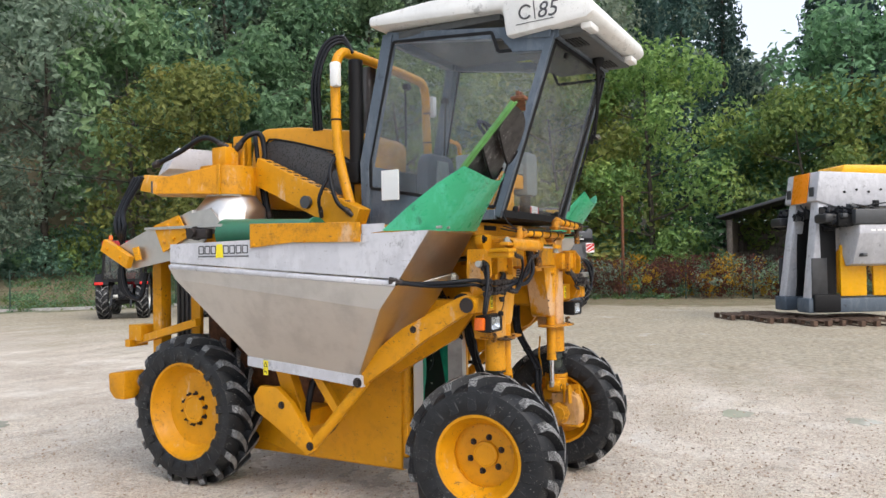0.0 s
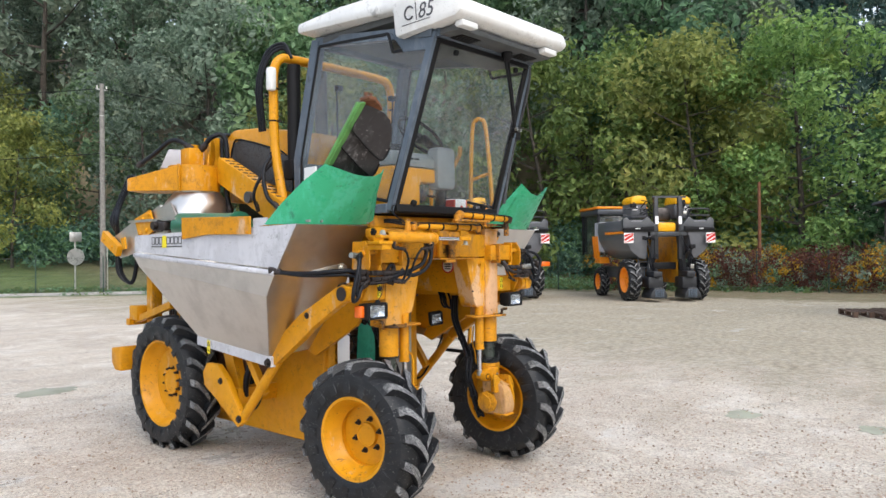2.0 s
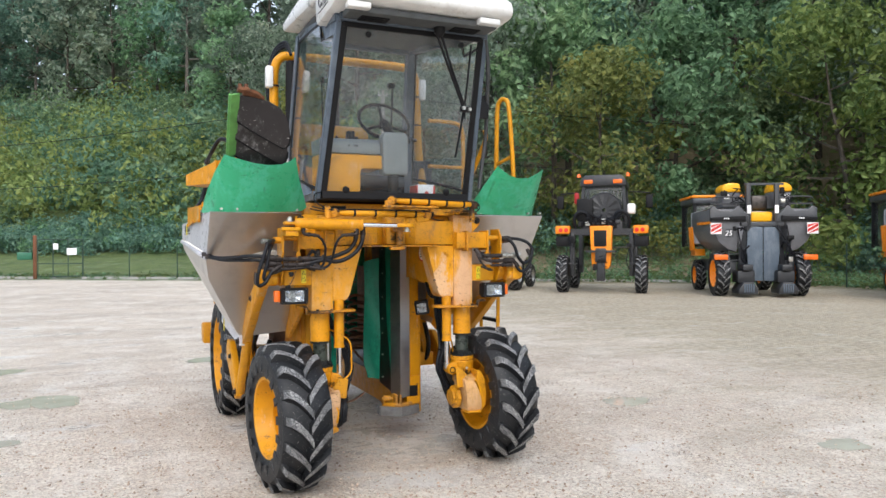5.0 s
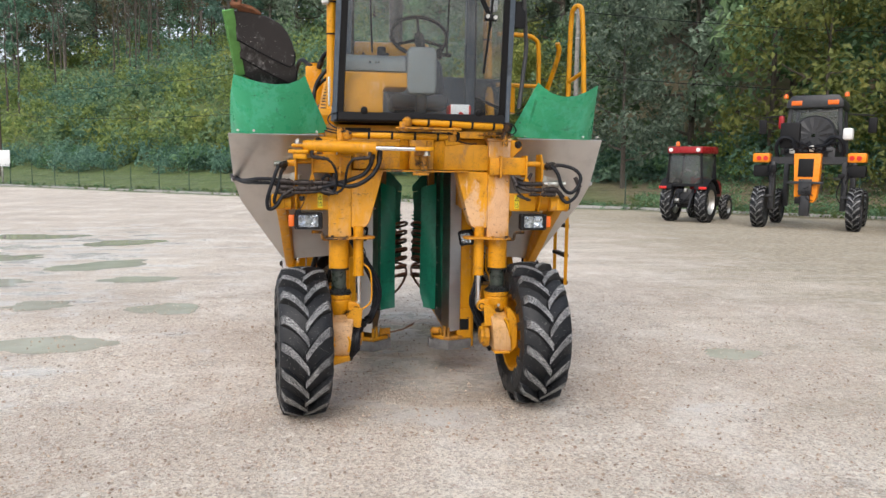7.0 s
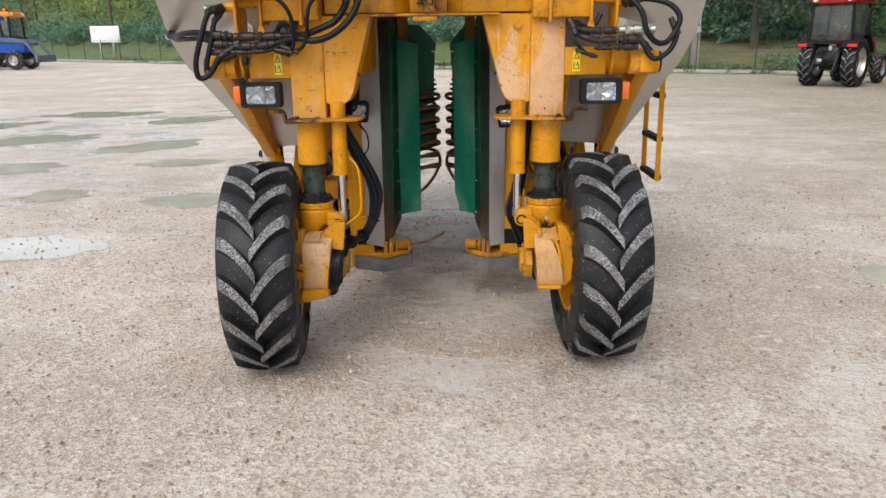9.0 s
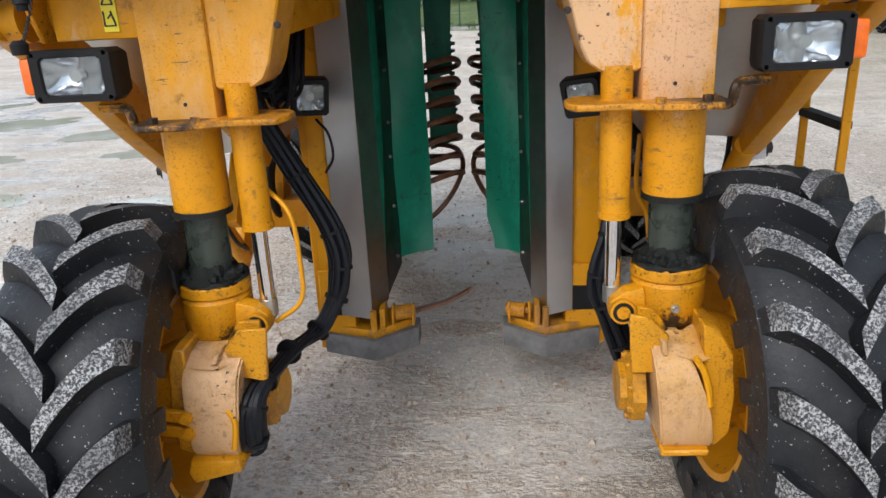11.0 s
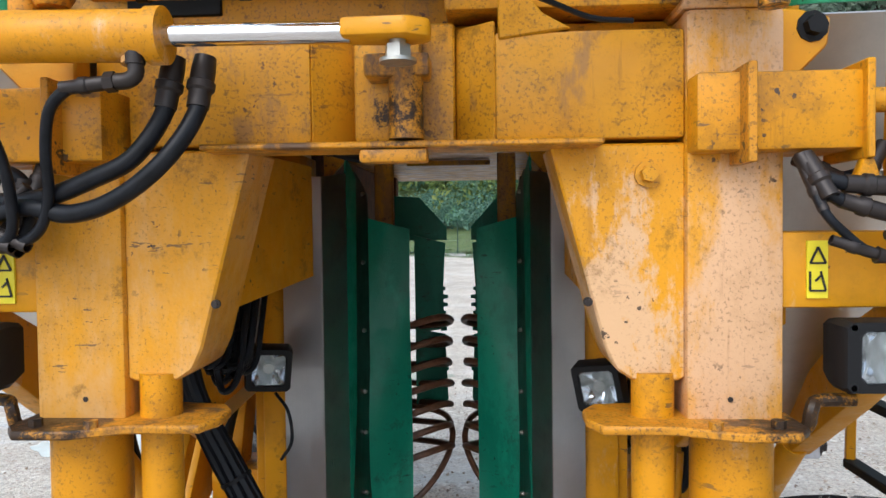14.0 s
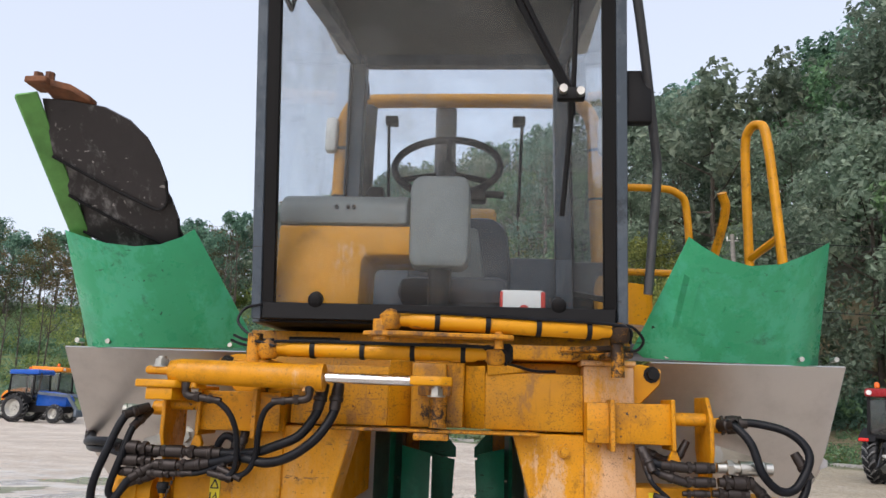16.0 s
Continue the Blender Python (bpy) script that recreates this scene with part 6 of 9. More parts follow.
for x in (-1.15, -1.115):
    cyl(bm, (x, -0.39, 2.545), (x, -0.39, 2.57), 0.013, None, 6)
part("auger_hinge", bm, rust, machine, "rusty hinge plate with bolts")

# ---- cab ----
offset(-0.030, 0.0, -0.083, 0.945, 1.027)
cabL, cabR = -0.575, 0.60
bm = B()
for sgn, x0, x1, xm, xt in ((-1, -0.585, -0.53, -0.515, -0.478), (1, 0.61, 0.56, 0.525, 0.50)):
    bar(bm, (x0, 0.012, 1.96), (x1, -0.358, 3.06), 0.034, 0.05, (0, -1, 0.3))
    bar(bm, (xm, 1.05, 1.95), (xm, 1.06, 2.38), 0.08, 0.07, (0, 1, 0))
    bar(bm, (xm, 1.06, 2.36), (xt, 0.87, 3.24), 0.08, 0.08, (0, 1, 0.2))
    bar(bm, (x1, -0.36, 3.06), (xt, 0.88, 3.23), 0.06, 0.07)
    bar(bm, (x0, 0.02, 1.975), (xm, 1.05, 1.975), 0.05, 0.06)
bar(bm, (-0.53, -0.375, 3.055), (0.56, -0.375, 3.055), 0.05, 0.06)
bar(bm, (-0.478, 0.88, 3.23), (0.50, 0.88, 3.23), 0.05, 0.08)
cab = part("cab_frame", bm, cab_grey, machine, "blue-grey painted cab frame")
bm = B()
plate(bm, [(-0.60, 0.10, 1.99), (-0.53, 1.02, 1.99), (-0.53, 1.02, 2.20), (-0.60, 0.25, 2.06)], 0.02, 0.003)
part("cab_panel", bm, cab_grey, cab)
bm = B()
plate(bm, [(-0.48, 1.06, 1.97), (0.49, 1.06, 1.97), (0.49, 1.065, 2.36), (-0.48, 1.065, 2.36)], 0.02, 0.003)
part("cab_panel", bm, cab_grey, cab)
bm = B()
plate(bm, [(-0.53, 0.0, 3.10), (-0.53, -0.33, 3.06), (-0.535, -0.34, 2.95), (-0.54, -0.10, 2.97), (-0.545, 0.02, 3.12)], 0.03, 0.003)
part("cab_panel", bm, cab_grey, cab)
bm = B()
for a, d in (((-0.545, -0.012, 1.995), (-0.495, -0.362, 3.02)), ((0.57, -0.012, 1.995), (0.525, -0.362, 3.02))):
    bar(bm, a, d, 0.042, 0.022, (0, -1, 0.33))
bar(bm, (-0.56, -0.012, 1.978), (0.585, -0.012, 1.978), 0.04, 0.05)
bar(bm, (-0.50, -0.362, 3.015), (0.53, -0.362, 3.015), 0.024, 0.04)
part("windscreen_seal", bm, black, cab, "black windscreen rubber")
bm = B()
plate(bm, [(-0.545, -0.008, 1.99), (0.57, -0.008, 1.99), (0.525, -0.365, 3.02), (-0.495, -0.365, 3.02)], 0.005)
ws = part("windscreen", bm, pane_dusty, cab, "slightly dusty clear windscreen")
ws.visible_shadow = False
for x in (-0.385, 0.405):
    quick("screen_clamp", lathe, ([(0, 0), (0, 0.024), (0.02, 0.024), (0.026, 0.016), (0.026, 0)], (x, -0.018, 2.016), (0, -1, -0.33), 18), black, cab)
for x in (-0.33, 0.36):
    quick("screen_clamp", lathe, ([(0, 0), (0, 0.02), (0.02, 0.018), (0.02, 0)], (x, -0.368, 2.96), (0, -1, -0.33), 12), black, cab)
for sgn, A, K in ((-1, -1, 1.0), (1, 1, 1.045)):
    S = lambda x, y, z: (A * x * K, y, z)
    bm = B()
    glassy = [S(0.588, 0.03, 2.02), S(0.600, 0.28, 2.07), S(0.545, 1.01, 2.20), S(0.542, 1.01, 2.40), S(0.505, 0.83, 3.19), S(0.545, 0.05, 3.12), S(0.552, 0.0, 2.99), S(0.535, -0.32, 2.98)]
    me_g = plate(bm, glassy, 0.005)
    sp_ = part("side_window", bm, pane, cab, "side window glass")
    sp_.visible_shadow = False
    bm = B()
    for a, d in zip(glassy, glassy[1:] + glassy[:1]):
        bar(bm, a, d, 0.022, 0.012, (1, 0, 0))
    part("window_seal", bm, black, sp_)
bm = B()
plate(bm, [(-0.48, 1.05, 2.36), (0.49, 1.05, 2.36), (0.465, 0.89, 3.19), (-0.445, 0.89, 3.19)], 0.005)
rw = part("rear_window", bm, pane, cab)
rw.visible_shadow = False
bm = B()
prism(bm, [(-0.58, 0.0, 1.945), (0.60, 0.0, 1.945), (0.51, 1.04, 1.945), (-0.50, 1.04, 1.945)], (0, 0, 0.02), 0.002)
part("cab_floor", bm, black, cab)

# roof with its deep front fascia
bm = B()
prism(bm, [(-0.615, y, z) for y, z in ((0.97, 3.36), (0.97, 3.285), (0.30, 3.25), (-0.05, 3.235), (-0.075, 3.055), (-0.40, 3.075), (-0.60, 3.09), (-0.655, 3.12), (-0.63, 3.20), (-0.42, 3.31), (0.0, 3.375), (0.5, 3.385))], (1.255, 0, 0), 0.028)
roof = part("cab_roof", bm, white_grime, machine, "white moulded cab roof")
bm = B()
box(bm, -0.52, 0.55, -0.56, -0.02, 3.035, 3.075, 0.01)
box(bm, -0.52, 0.55, 0.0, 0.78, 3.20, 3.25, 0.01)
lin = part("roof_lining", bm, plain("dark_roof_lining", (0.075, 0.08, 0.082), 0.7, 0, 0.2, 14, 0.2), roof, "dark grey roof underside")
for x0, x1 in ((-0.42, -0.22), (0.25, 0.45)):
    for k in range(7):
        quick("vent_slat", box, (x0, x1, -0.50 + 0.022 * k, -0.488 + 0.022 * k, 3.028, 3.037, 0.001), black, lin)
for x in (-0.47, 0.47):
    quick("roof_lamp", box, (x - 0.08, x + 0.08, -0.615, -0.545, 3.045, 3.085, 0.012), white_paint, roof, "milky rectangular roof lamp")
# model mark on the fascia
MM = Matrix(((0, -0.0, -1, -0.6175), (-1, 0, 0, -0.18), (0.0, 1, 0, 3.135), (0, 0, 0, 1)))
lettering("model_number", "85", 0.135, MM @ Matrix.Translation((0.11, 0, 0)), print_grey, roof, 0.2)
bm = B()
lathe_pts = [(-0.6178, -0.215 - 0.04 * math.cos(a), 3.185 + 0.04 * math.sin(a)) for a in [0.6 + i * 0.5 for i in range(11)]]
tube(bm, lathe_pts, 0.006, 6, 3)
bar(bm, (-0.618, -0.28, 3.13), (-0.618, -0.27, 3.245), 0.003, 0.006, (0, 1, 0))
bar(bm, (-0.618, -0.15, 3.115), (-0.618, -0.40, 3.122), 0.003, 0.004)
part("mark_shape", bm, print_grey, roof)

# wiper
bm = B()
lathe(bm, [(0, 0), (0, 0.04), (0.03, 0.04), (0.05, 0.025), (0.07, 0.0)], (0.165, -0.44, 3.035), (0, 0, -1), 12)
for dx in (0.0, 0.035):
    tube(bm, [(0.14 + dx, -0.44, 3.0), (0.26 + dx * 0.6, -0.40, 2.78), (0.40 + dx * 0.4, -0.33, 2.56)], 0.009, 8, 3)
box(bm, 0.375, 0.455, -0.345, -0.315, 2.53, 2.565, 0.005)
tube(bm, [(0.43, -0.40, 2.96), (0.425, -0.31, 2.6), (0.40, -0.20, 2.24)], 0.008, 6, 3)
tube(bm, [(0.415, -0.325, 2.56), (0.42, -0.30, 2.5)], 0.012, 6, 1)
wip = part("wiper", bm, black, machine, "black pantograph windscreen wiper")
for p in ((0.39, -0.35, 2.55), (0.44, -0.345, 2.545)):
    quick("wiper_nut", cyl, (p, (p[0], p[1] - 0.02, p[2]), 0.012, None, 10), zinc, wip)

# inside the cab
bm = B()
prism(bm, [(-0.545, 0.03, 1.985), (-0.254, 0.03, 1.985), (-0.252, 0.03, 2.15), (-0.238, 0.03, 2.165), (-0.085, 0.03, 2.165), (-0.085, 0.03, 2.26), (-0.545, 0.03, 2.26)], (0, 0.28, 0), 0.012)
part("console_base", bm, yellow, cab, "yellow painted console")
bm = B()
prism(bm, [(-0.545, y, z) for y, z in ((0.02, 2.262), (0.02, 2.325), (0.045, 2.355), (0.09, 2.37), (0.33, 2.37), (0.33, 2.262))], (0.445, 0, 0), 0.014)
con = part("dash_top", bm, dash_grey, cab, "grey moulded dash top")
for x in (-0.345, -0.305, -0.285):
    quick("switch", cyl, ((x, 0.012, 2.315), (x, 0.022, 2.315), 0.007, None, 10), black, con)
bm = B()
box(bm, -0.285, -0.225, 0.24, 0.30, 2.37, 2.45, 0.012)
box(bm, -0.25, -0.20, 0.23, 0.28, 2.37, 2.41, 0.01)
part("control_unit", bm, black, con)
quick("knob", cyl, ((-0.385, 0.2, 2.37), (-0.385, 0.2, 2.40), 0.012, 0.008, 10), black, con)
bm = B()
prism(bm, [(x, 0.0, z) for x, z in ((-0.078, 2.125), (0.095, 2.125), (0.112, 2.15), (0.112, 2.385), (0.098, 2.42), (-0.07, 2.42), (-0.092, 2.39), (-0.09, 2.15))], (0, 0.11, 0), 0.02)
part("steering_column", bm, dash_grey, cab, "grey steering column cover")
bm = B()
cyl(bm, (0.012, 0.07, 2.38), (0.013, 0.235, 2.51), 0.035, None, 14)
cyl(bm, (0.012, 0.07, 1.97), (0.012, 0.06, 2.14), 0.04, None, 14)
part("column_shaft", bm, black, cab)
bm = B()
tilt = Matrix.Translation((0.013, 0.257, 2.53)) @ Matrix.Rotation(radians(48), 4, "X")
ring = [tilt @ Vector((0.2 * math.cos(a), 0.19 * math.sin(a), 0)) for a in [i * math.pi / 14 for i in range(29)]]
tube(bm, ring, 0.0135, 10, 2)
for a in (1.57, 3.7, 5.7):
    tube(bm, [tilt @ Vector((0, 0, -0.03)), tilt @ Vector((0.2 * math.cos(a), 0.19 * math.sin(a), 0))], 0.011, 8, 1)
cyl(bm, tilt @ Vector((0, 0, -0.05)), tilt @ Vector((0, 0, 0.0)), 0.035, None, 16)
part("steering_wheel", bm, black, cab, "black steering wheel")
bm = B()
box(bm, 0.105, 0.165, 0.08, 0.15, 2.36, 2.40, 0.012)
tube(bm, [(0.10, 0.12, 2.37), (0.16, 0.12, 2.39), (0.225, 0.11, 2.385)], 0.012, 8, 3)
tube(bm, [(0.14, 0.12, 2.39), (0.17, 0.13, 2.43)], 0.011, 8, 1)
part("column_stalk", bm, black, cab)
bm = B()
box(bm, -0.18, 0.26, 0.40, 0.82, 2.06, 2.17, 0.045)
box(bm, -0.14, 0.22, 0.5, 0.75, 1.96, 2.07, 0.01)
seat = part("seat", bm, plain("dark_blue_grey_vinyl", (0.045, 0.055, 0.07), 0.5), cab, "dark blue-grey vinyl seat")
bm = B()
prism(bm, [(x, 0.74, z) for x, z in ((-0.18, 2.15), (0.26, 2.15), (0.27, 2.25), (0.25, 2.42), (0.19, 2.47), (-0.11, 2.47), (-0.17, 2.42), (-0.19, 2.25))], (0, 0.11, 0), 0.03)
back = part("backrest", bm, bpy.data.materials["dark_blue_grey_vinyl"], seat)
bm = B()
prism(bm, [(x, 0.728, z) for x, z in ((-0.08, 2.17), (0.16, 2.17), (0.12, 2.42), (-0.04, 2.42))], (0, 0.03, 0), 0.012)
part("backrest_panel", bm, dash_grey, back)
bm = B()
box(bm, 0.22, 0.37, 0.10, 0.26, 1.985, 2.075, 0.01)
fa = part("first_aid_box", bm, white_paint, cab, "white box with red marks")
bm = B()
box(bm, 0.218, 0.23, 0.098, 0.24, 1.99, 2.07, 0.004)
box(bm, 0.355, 0.372, 0.098, 0.24, 1.99, 2.07, 0.004)
cyl(bm, (0.30, 0.097, 2.01), (0.30, 0.101, 2.01), 0.018, None, 14)
part("red_marks", bm, label_red, fa)
bm = B()
for x in (-0.30, 0.30):
    tube(bm, [(x, 0.86, 2.5), (x * 1.05, 0.85, 2.9)], 0.008, 6, 1)
    box(bm, x * 1.0 - 0.03, x + 0.03, 0.82, 0.87, 2.9, 2.94, 0.008)
box(bm, -0.52, -0.40, 0.30, 0.62, 2.0, 2.02, 0.002)
part("gas_strut", bm, black, cab)
bm = B()
box(bm, -0.645, -0.63, 0.72, 0.86, 2.10, 2.30, 0.004)
part("paper_sheet", bm, white_paint, cab)

# right-hand mirror hoop on the cab
bm = B()
tube(bm, [(0.565, -0.36, 3.02), (0.62, -0.30, 2.85), (0.70, -0.12, 2.50), (0.715, -0.08, 2.40), (0.70, -0.04, 2.18), (0.69, -0.02, 2.05)], 0.015, 10)
hoop = part("door_rail", bm, dark_grey, machine, "dark grey door handrail")
bm = B()
box(bm, 0.60, 0.68, -0.20, -0.16, 2.52, 2.68, 0.008)
part("door_lock", bm, black, hoop)

# roll bar behind the cab with two lamps
offset(-0.005, 0.0, -0.085)
bm = B()
tube(bm, [(-0.62, 1.06, 1.86), (-0.625, 1.13, 2.15), (-0.62, 1.23, 2.52), (-0.62, 1.25, 2.9), (-0.615, 1.25, 3.14), (-0.56, 1.24, 3.245), (-0.44, 1.23, 3.26), (0.0, 1.22, 3.26), (0.44, 1.23, 3.26), (0.58, 1.24, 3.24), (0.64, 1.25, 3.13), (0.645, 1.25, 2.9), (0.65, 1.22, 2.5), (0.655, 1.1, 2.1), (0.66, 1.06, 1.9)], 0.036, 14, 6)
rb = part("roll_bar", bm, yellow, machine, "bent yellow tube frame behind the cab")
for x, z in ((-0.62, 2.5), (-0.62, 2.75), (-0.615, 3.0), (0.645, 2.75), (0.645, 3.0)):
    quick("cable_tie", cyl, ((x, 1.245, z), (x, 1.245, z + 0.012), 0.039, None, 14), black, rb)
for x in (-0.665, 0.685):
    bm = B()
    box(bm, x - 0.03, x + 0.03, 1.18, 1.25, 2.98, 3.16, 0.018)
    part("marker_lamp", bm, white_paint, rb, "white rounded lamp housing")
bm = B()
tube(bm, [(-0.10, 1.3, 2.3), (-0.10, 1.32, 2.9), (-0.10, 1.32, 3.25)], 0.055, 14, 3)
part("exhaust_pipe", bm, dark_steel, machine, "dark vertical exhaust pipe")
bm = B()
tube(bm, [(-0.49, 1.165, 2.35), (-0.49, 1.165, 2.9), (-0.487, 1.17, 3.10), (-0.485, 1.17, 3.20)], 0.052, 14, 5)
part("air_intake", bm, black, machine, "black intake duct behind the cab")
for k in range(3):
    hose("roof_hose", [(-0.60, 1.40 + 0.03 * k, 2.7), (-0.64, 1.38 + 0.03 * k, 3.05), (-0.60, 1.33 + 0.02 * k, 3.27 + 0.02 * k), (-0.52, 1.26, 3.34 + 0.02 * k), (-0.49, 1.19, 3.26)], 0.015, ends=False)

# ---- engine deck and upper conveyor ----
offset()
bm = B()
prism(bm, [(-0.46, y, z) for y, z in ((1.16, 2.0), (1.14, 2.56), (1.22, 2.62), (1.75, 2.70), (2.08, 2.72), (2.20, 2.66), (2.24, 2.40), (2.24, 2.1))], (0.62, 0, 0), 0.03)
hood = part("engine_hood", bm, yellow, machine, "rounded yellow engine hood")
bm = B()
prism(bm, [(-0.468, y, z) for y, z in ((1.22, 2.12), (1.25, 2.40), (1.55, 2.52), (1.95, 2.62), (2.05, 2.60), (2.10, 2.45), (2.05, 2.38))], (0.01, 0, 0), 0.002)
part("hood_grille", bm, grille_mat, hood, "black perforated side grille")
bm = B()
tube(bm, [(-0.47, y, z) for y, z in ((1.22, 2.12), (1.25, 2.40), (1.55, 2.52), (1.95, 2.62), (2.05, 2.60), (2.10, 2.45), (2.05, 2.38))], 0.008, 6, 2)
part("grille_seal", bm, black, hood)
bm = B()
bar(bm, (-0.66, 1.02, 1.93), (-0.62, 1.98, 2.36), 0.13, 0.20)
lad = part("conveyor_beam", bm, yellow, machine, "yellow perforated sloping beam")
bm = B()
for k in range(12):
    f = k / 12
    for r in (-0.03, 0.03):
        c = Vector((-0.655 + 0.04 * f + r, 1.12 + 0.82 * f, 2.08 + 0.365 * f))
        box(bm, c.x - 0.02, c.x + 0.02, c.y - 0.018, c.y + 0.018, c.z - 0.003, c.z + 0.006, 0.001)
part("perforation", bm, dark_grey, lad, "dark punched grip holes")
bm = B()
cyl(bm, (-0.74, 1.45, 2.09), (-0.70, 1.45, 2.09), 0.045, None, 20)
part("inspection_hole", bm, dark_grey, lad)
hose("hydraulic_hose", [(-0.72, 1.05, 1.98), (-0.76, 1.15, 2.08), (-0.74, 1.22, 2.28), (-0.62, 1.25, 2.42), (-0.55, 1.28, 2.35)], 0.018)
hose("hydraulic_hose", [(-0.74, 1.30, 1.98), (-0.79, 1.28, 2.10), (-0.74, 1.24, 2.25), (-0.60, 1.26, 2.38)], 0.015)
bm = B()
box(bm, -0.55, -0.47, 1.12, 1.24, 2.22, 2.38, 0.02)
part("filter_head", bm, black, machine)

# extractor fan with its outlet duct
def hexa(bm, low, high, bev=0.004):
    """Eight corners: four below, four above."""
    v = [bm.verts.new(p) for p in (*low, *high)]
    for f in ((3, 2, 1, 0), (4, 5, 6, 7), (0, 1, 5, 4), (1, 2, 6, 5), (2, 3, 7, 6), (3, 0, 4, 7)):
        bm.faces.new([v[i] for i in f])
    finish(bm, v, bev, 0)


bm = B()
cyl(bm, (-0.80, 2.13, 2.165), (-0.80, 2.13, 2.375), 0.205, None, 36)
hexa(bm, [(-0.99, 2.04, 2.166), (-0.66, 2.27, 2.166), (-1.02, 2.60, 2.172), (-1.215, 2.46, 2.172)], [(-0.99, 2.04, 2.372), (-0.66, 2.27, 2.372), (-1.02, 2.60, 2.285), (-1.215, 2.46, 2.275)])
bar(bm, (-0.995, 2.03, 2.16), (-0.995, 2.03, 2.38), 0.03, 0.012, (1, 0, 0))
fan = part("extractor_fan", bm, yellow_worn, machine, "yellow extractor fan housing")
bm = B()
hexa(bm, [(-1.203, 2.472, 2.182), (-1.035, 2.594, 2.182), (-1.043, 2.606, 2.182), (-1.211, 2.484, 2.182)], [(-1.203, 2.472, 2.268), (-1.035, 2.594, 2.276), (-1.043, 2.606, 2.276), (-1.211, 2.484, 2.268)], 0)
part("fan_outlet", bm, dark_grey, fan)
bm = B()
box(bm, -0.87, -0.73, 2.09, 2.23, 2.385, 2.53, 0.012)
prism(bm, [(-0.72, 2.05, 2.38), (-0.64, 2.10, 2.38), (-0.55, 2.15, 2.62), (-0.66, 2.10, 2.62)], (0, 0.05, 0), 0.004)
cyl(bm, (-0.80, 2.16, 2.53), (-0.80, 2.16, 2.56), 0.05, None, 16)
part("fan_motor", bm, yellow, fan)
bm = B()
plate(bm, [(-0.68, 1.955, 2.27), (-0.65, 1.97, 2.27), (-0.65, 1.97, 2.36), (-0.68, 1.955, 2.36)], 0.004)
part("warning_label", bm, label_yellow, fan)
bm = B()
lathe(bm, [(0, 0.27), (0.11, 0.265), (0.20, 0.19), (0.21, 0.19)], (-0.78, 2.12, 1.955), (0, 0, 1), 9)
plate(bm, [(-0.50, 1.9, 1.93), (-1.10, 1.9, 1.93), (-1.10, 2.7, 1.93), (-0.50, 2.7, 1.93)], 0.02)
part("fan_cone", bm, stainless, machine, "stainless cone below the fan")
hose("hydraulic_hose", [(-0.75, 2.10, 2.52), (-0.70, 2.03, 2.62), (-0.62, 1.98, 2.64), (-0.60, 1.95, 2.5), (-0.62, 1.93, 2.2), (-0.60, 1.9, 1.98)], 0.024)
hose("hydraulic_hose", [(-0.82, 2.12, 2.53), (-0.92, 2.25, 2.60), (-0.98, 2.45, 2.50), (-1.0, 2.7, 2.42)], 0.022)
hose("hydraulic_hose", [(-0.35, 2.20, 2.66), (-0.48, 2.15, 2.68), (-0.58, 2.06, 2.60), (-0.60, 2.0, 2.3), (-0.58, 1.95, 2.0)], 0.02)
bm = B()
box(bm, -0.66, -0.56, 2.12, 2.22, 2.0, 2.64, 0.008)
part("fan_stand", bm, yellow, machine)
# second fan, on the other side, in grey
bm = B()
prism(bm, [(-0.70, 2.90, 2.44), (-0.58, 3.18, 2.40), (-0.20, 3.02, 2.40), (-0.32, 2.74, 2.44)], (0.05, -0.06, 0.17), 0.006)
part("rear_fan", bm, grey_paint, machine, "grey rear extractor housing")
quick("fan_bracket", prism, ([(-0.75, 2.75, 2.20), (-0.70, 3.25, 2.28), (-0.66, 3.25, 2.42), (-0.70, 2.75, 2.36)], (0.06, 0, 0), 0.01), yellow, machine)
quick("fan_drum", cyl, ((0.85, 2.16, 2.15), (0.85, 2.16, 2.385), 0.235, None, 32), yellow, machine, "yellow extractor drum")
bm = B()
plate(bm, [(-1.06, 3.06, 1.80), (-1.05, 2.95, 1.62), (-1.05, 2.25, 1.72), (-1.05, 1.95, 1.95), (-1.05, 2.05, 2.06), (-1.05, 2.55, 1.98)], 0.012)
prism(bm, [(-1.04, 3.05, 1.80), (-1.04, 2.25, 2.06), (-0.55, 2.25, 2.06), (-0.55, 3.05, 1.80)], (0, 0, -0.06), 0.004)
prism(bm, [(-0.56, 3.0, 1.65), (-0.56, 2.3, 1.7), (-0.56, 2.3, 2.0), (-0.56, 3.0, 1.8)], (0.02, 0, 0), 0.004)
part("rear_conveyor_head", bm, stainless, machine, "grey stainless conveyor head")
bm = B()
bar(bm, (-1.10, 3.16, 1.82), (-1.10, 2.86, 1.68), 0.05, 0.10)
plate(bm, [(-1.075, 2.62, 1.95), (-1.075, 2.35, 2.02), (-1.075, 2.25, 1.86), (-1.075, 2.52, 1.75)], 0.012, 0.002)
plate(bm, [(-1.09, 2.84, 1.79), (-1.09, 2.78, 1.80), (-1.09, 2.75, 1.70), (-1.09, 2.8, 1.69)], 0.02, 0.002)
for y, z in ((2.56, 1.93), (2.46, 1.95), (2.36, 1.98), (2.5, 1.83), (2.4, 1.85), (2.3, 1.88), (3.1, 1.79), (2.95, 1.72)):
    bolt(bm, (-1.085 if y < 2.8 else -1.127, y, z), (-1, 0, 0), 0.01, 0.01)
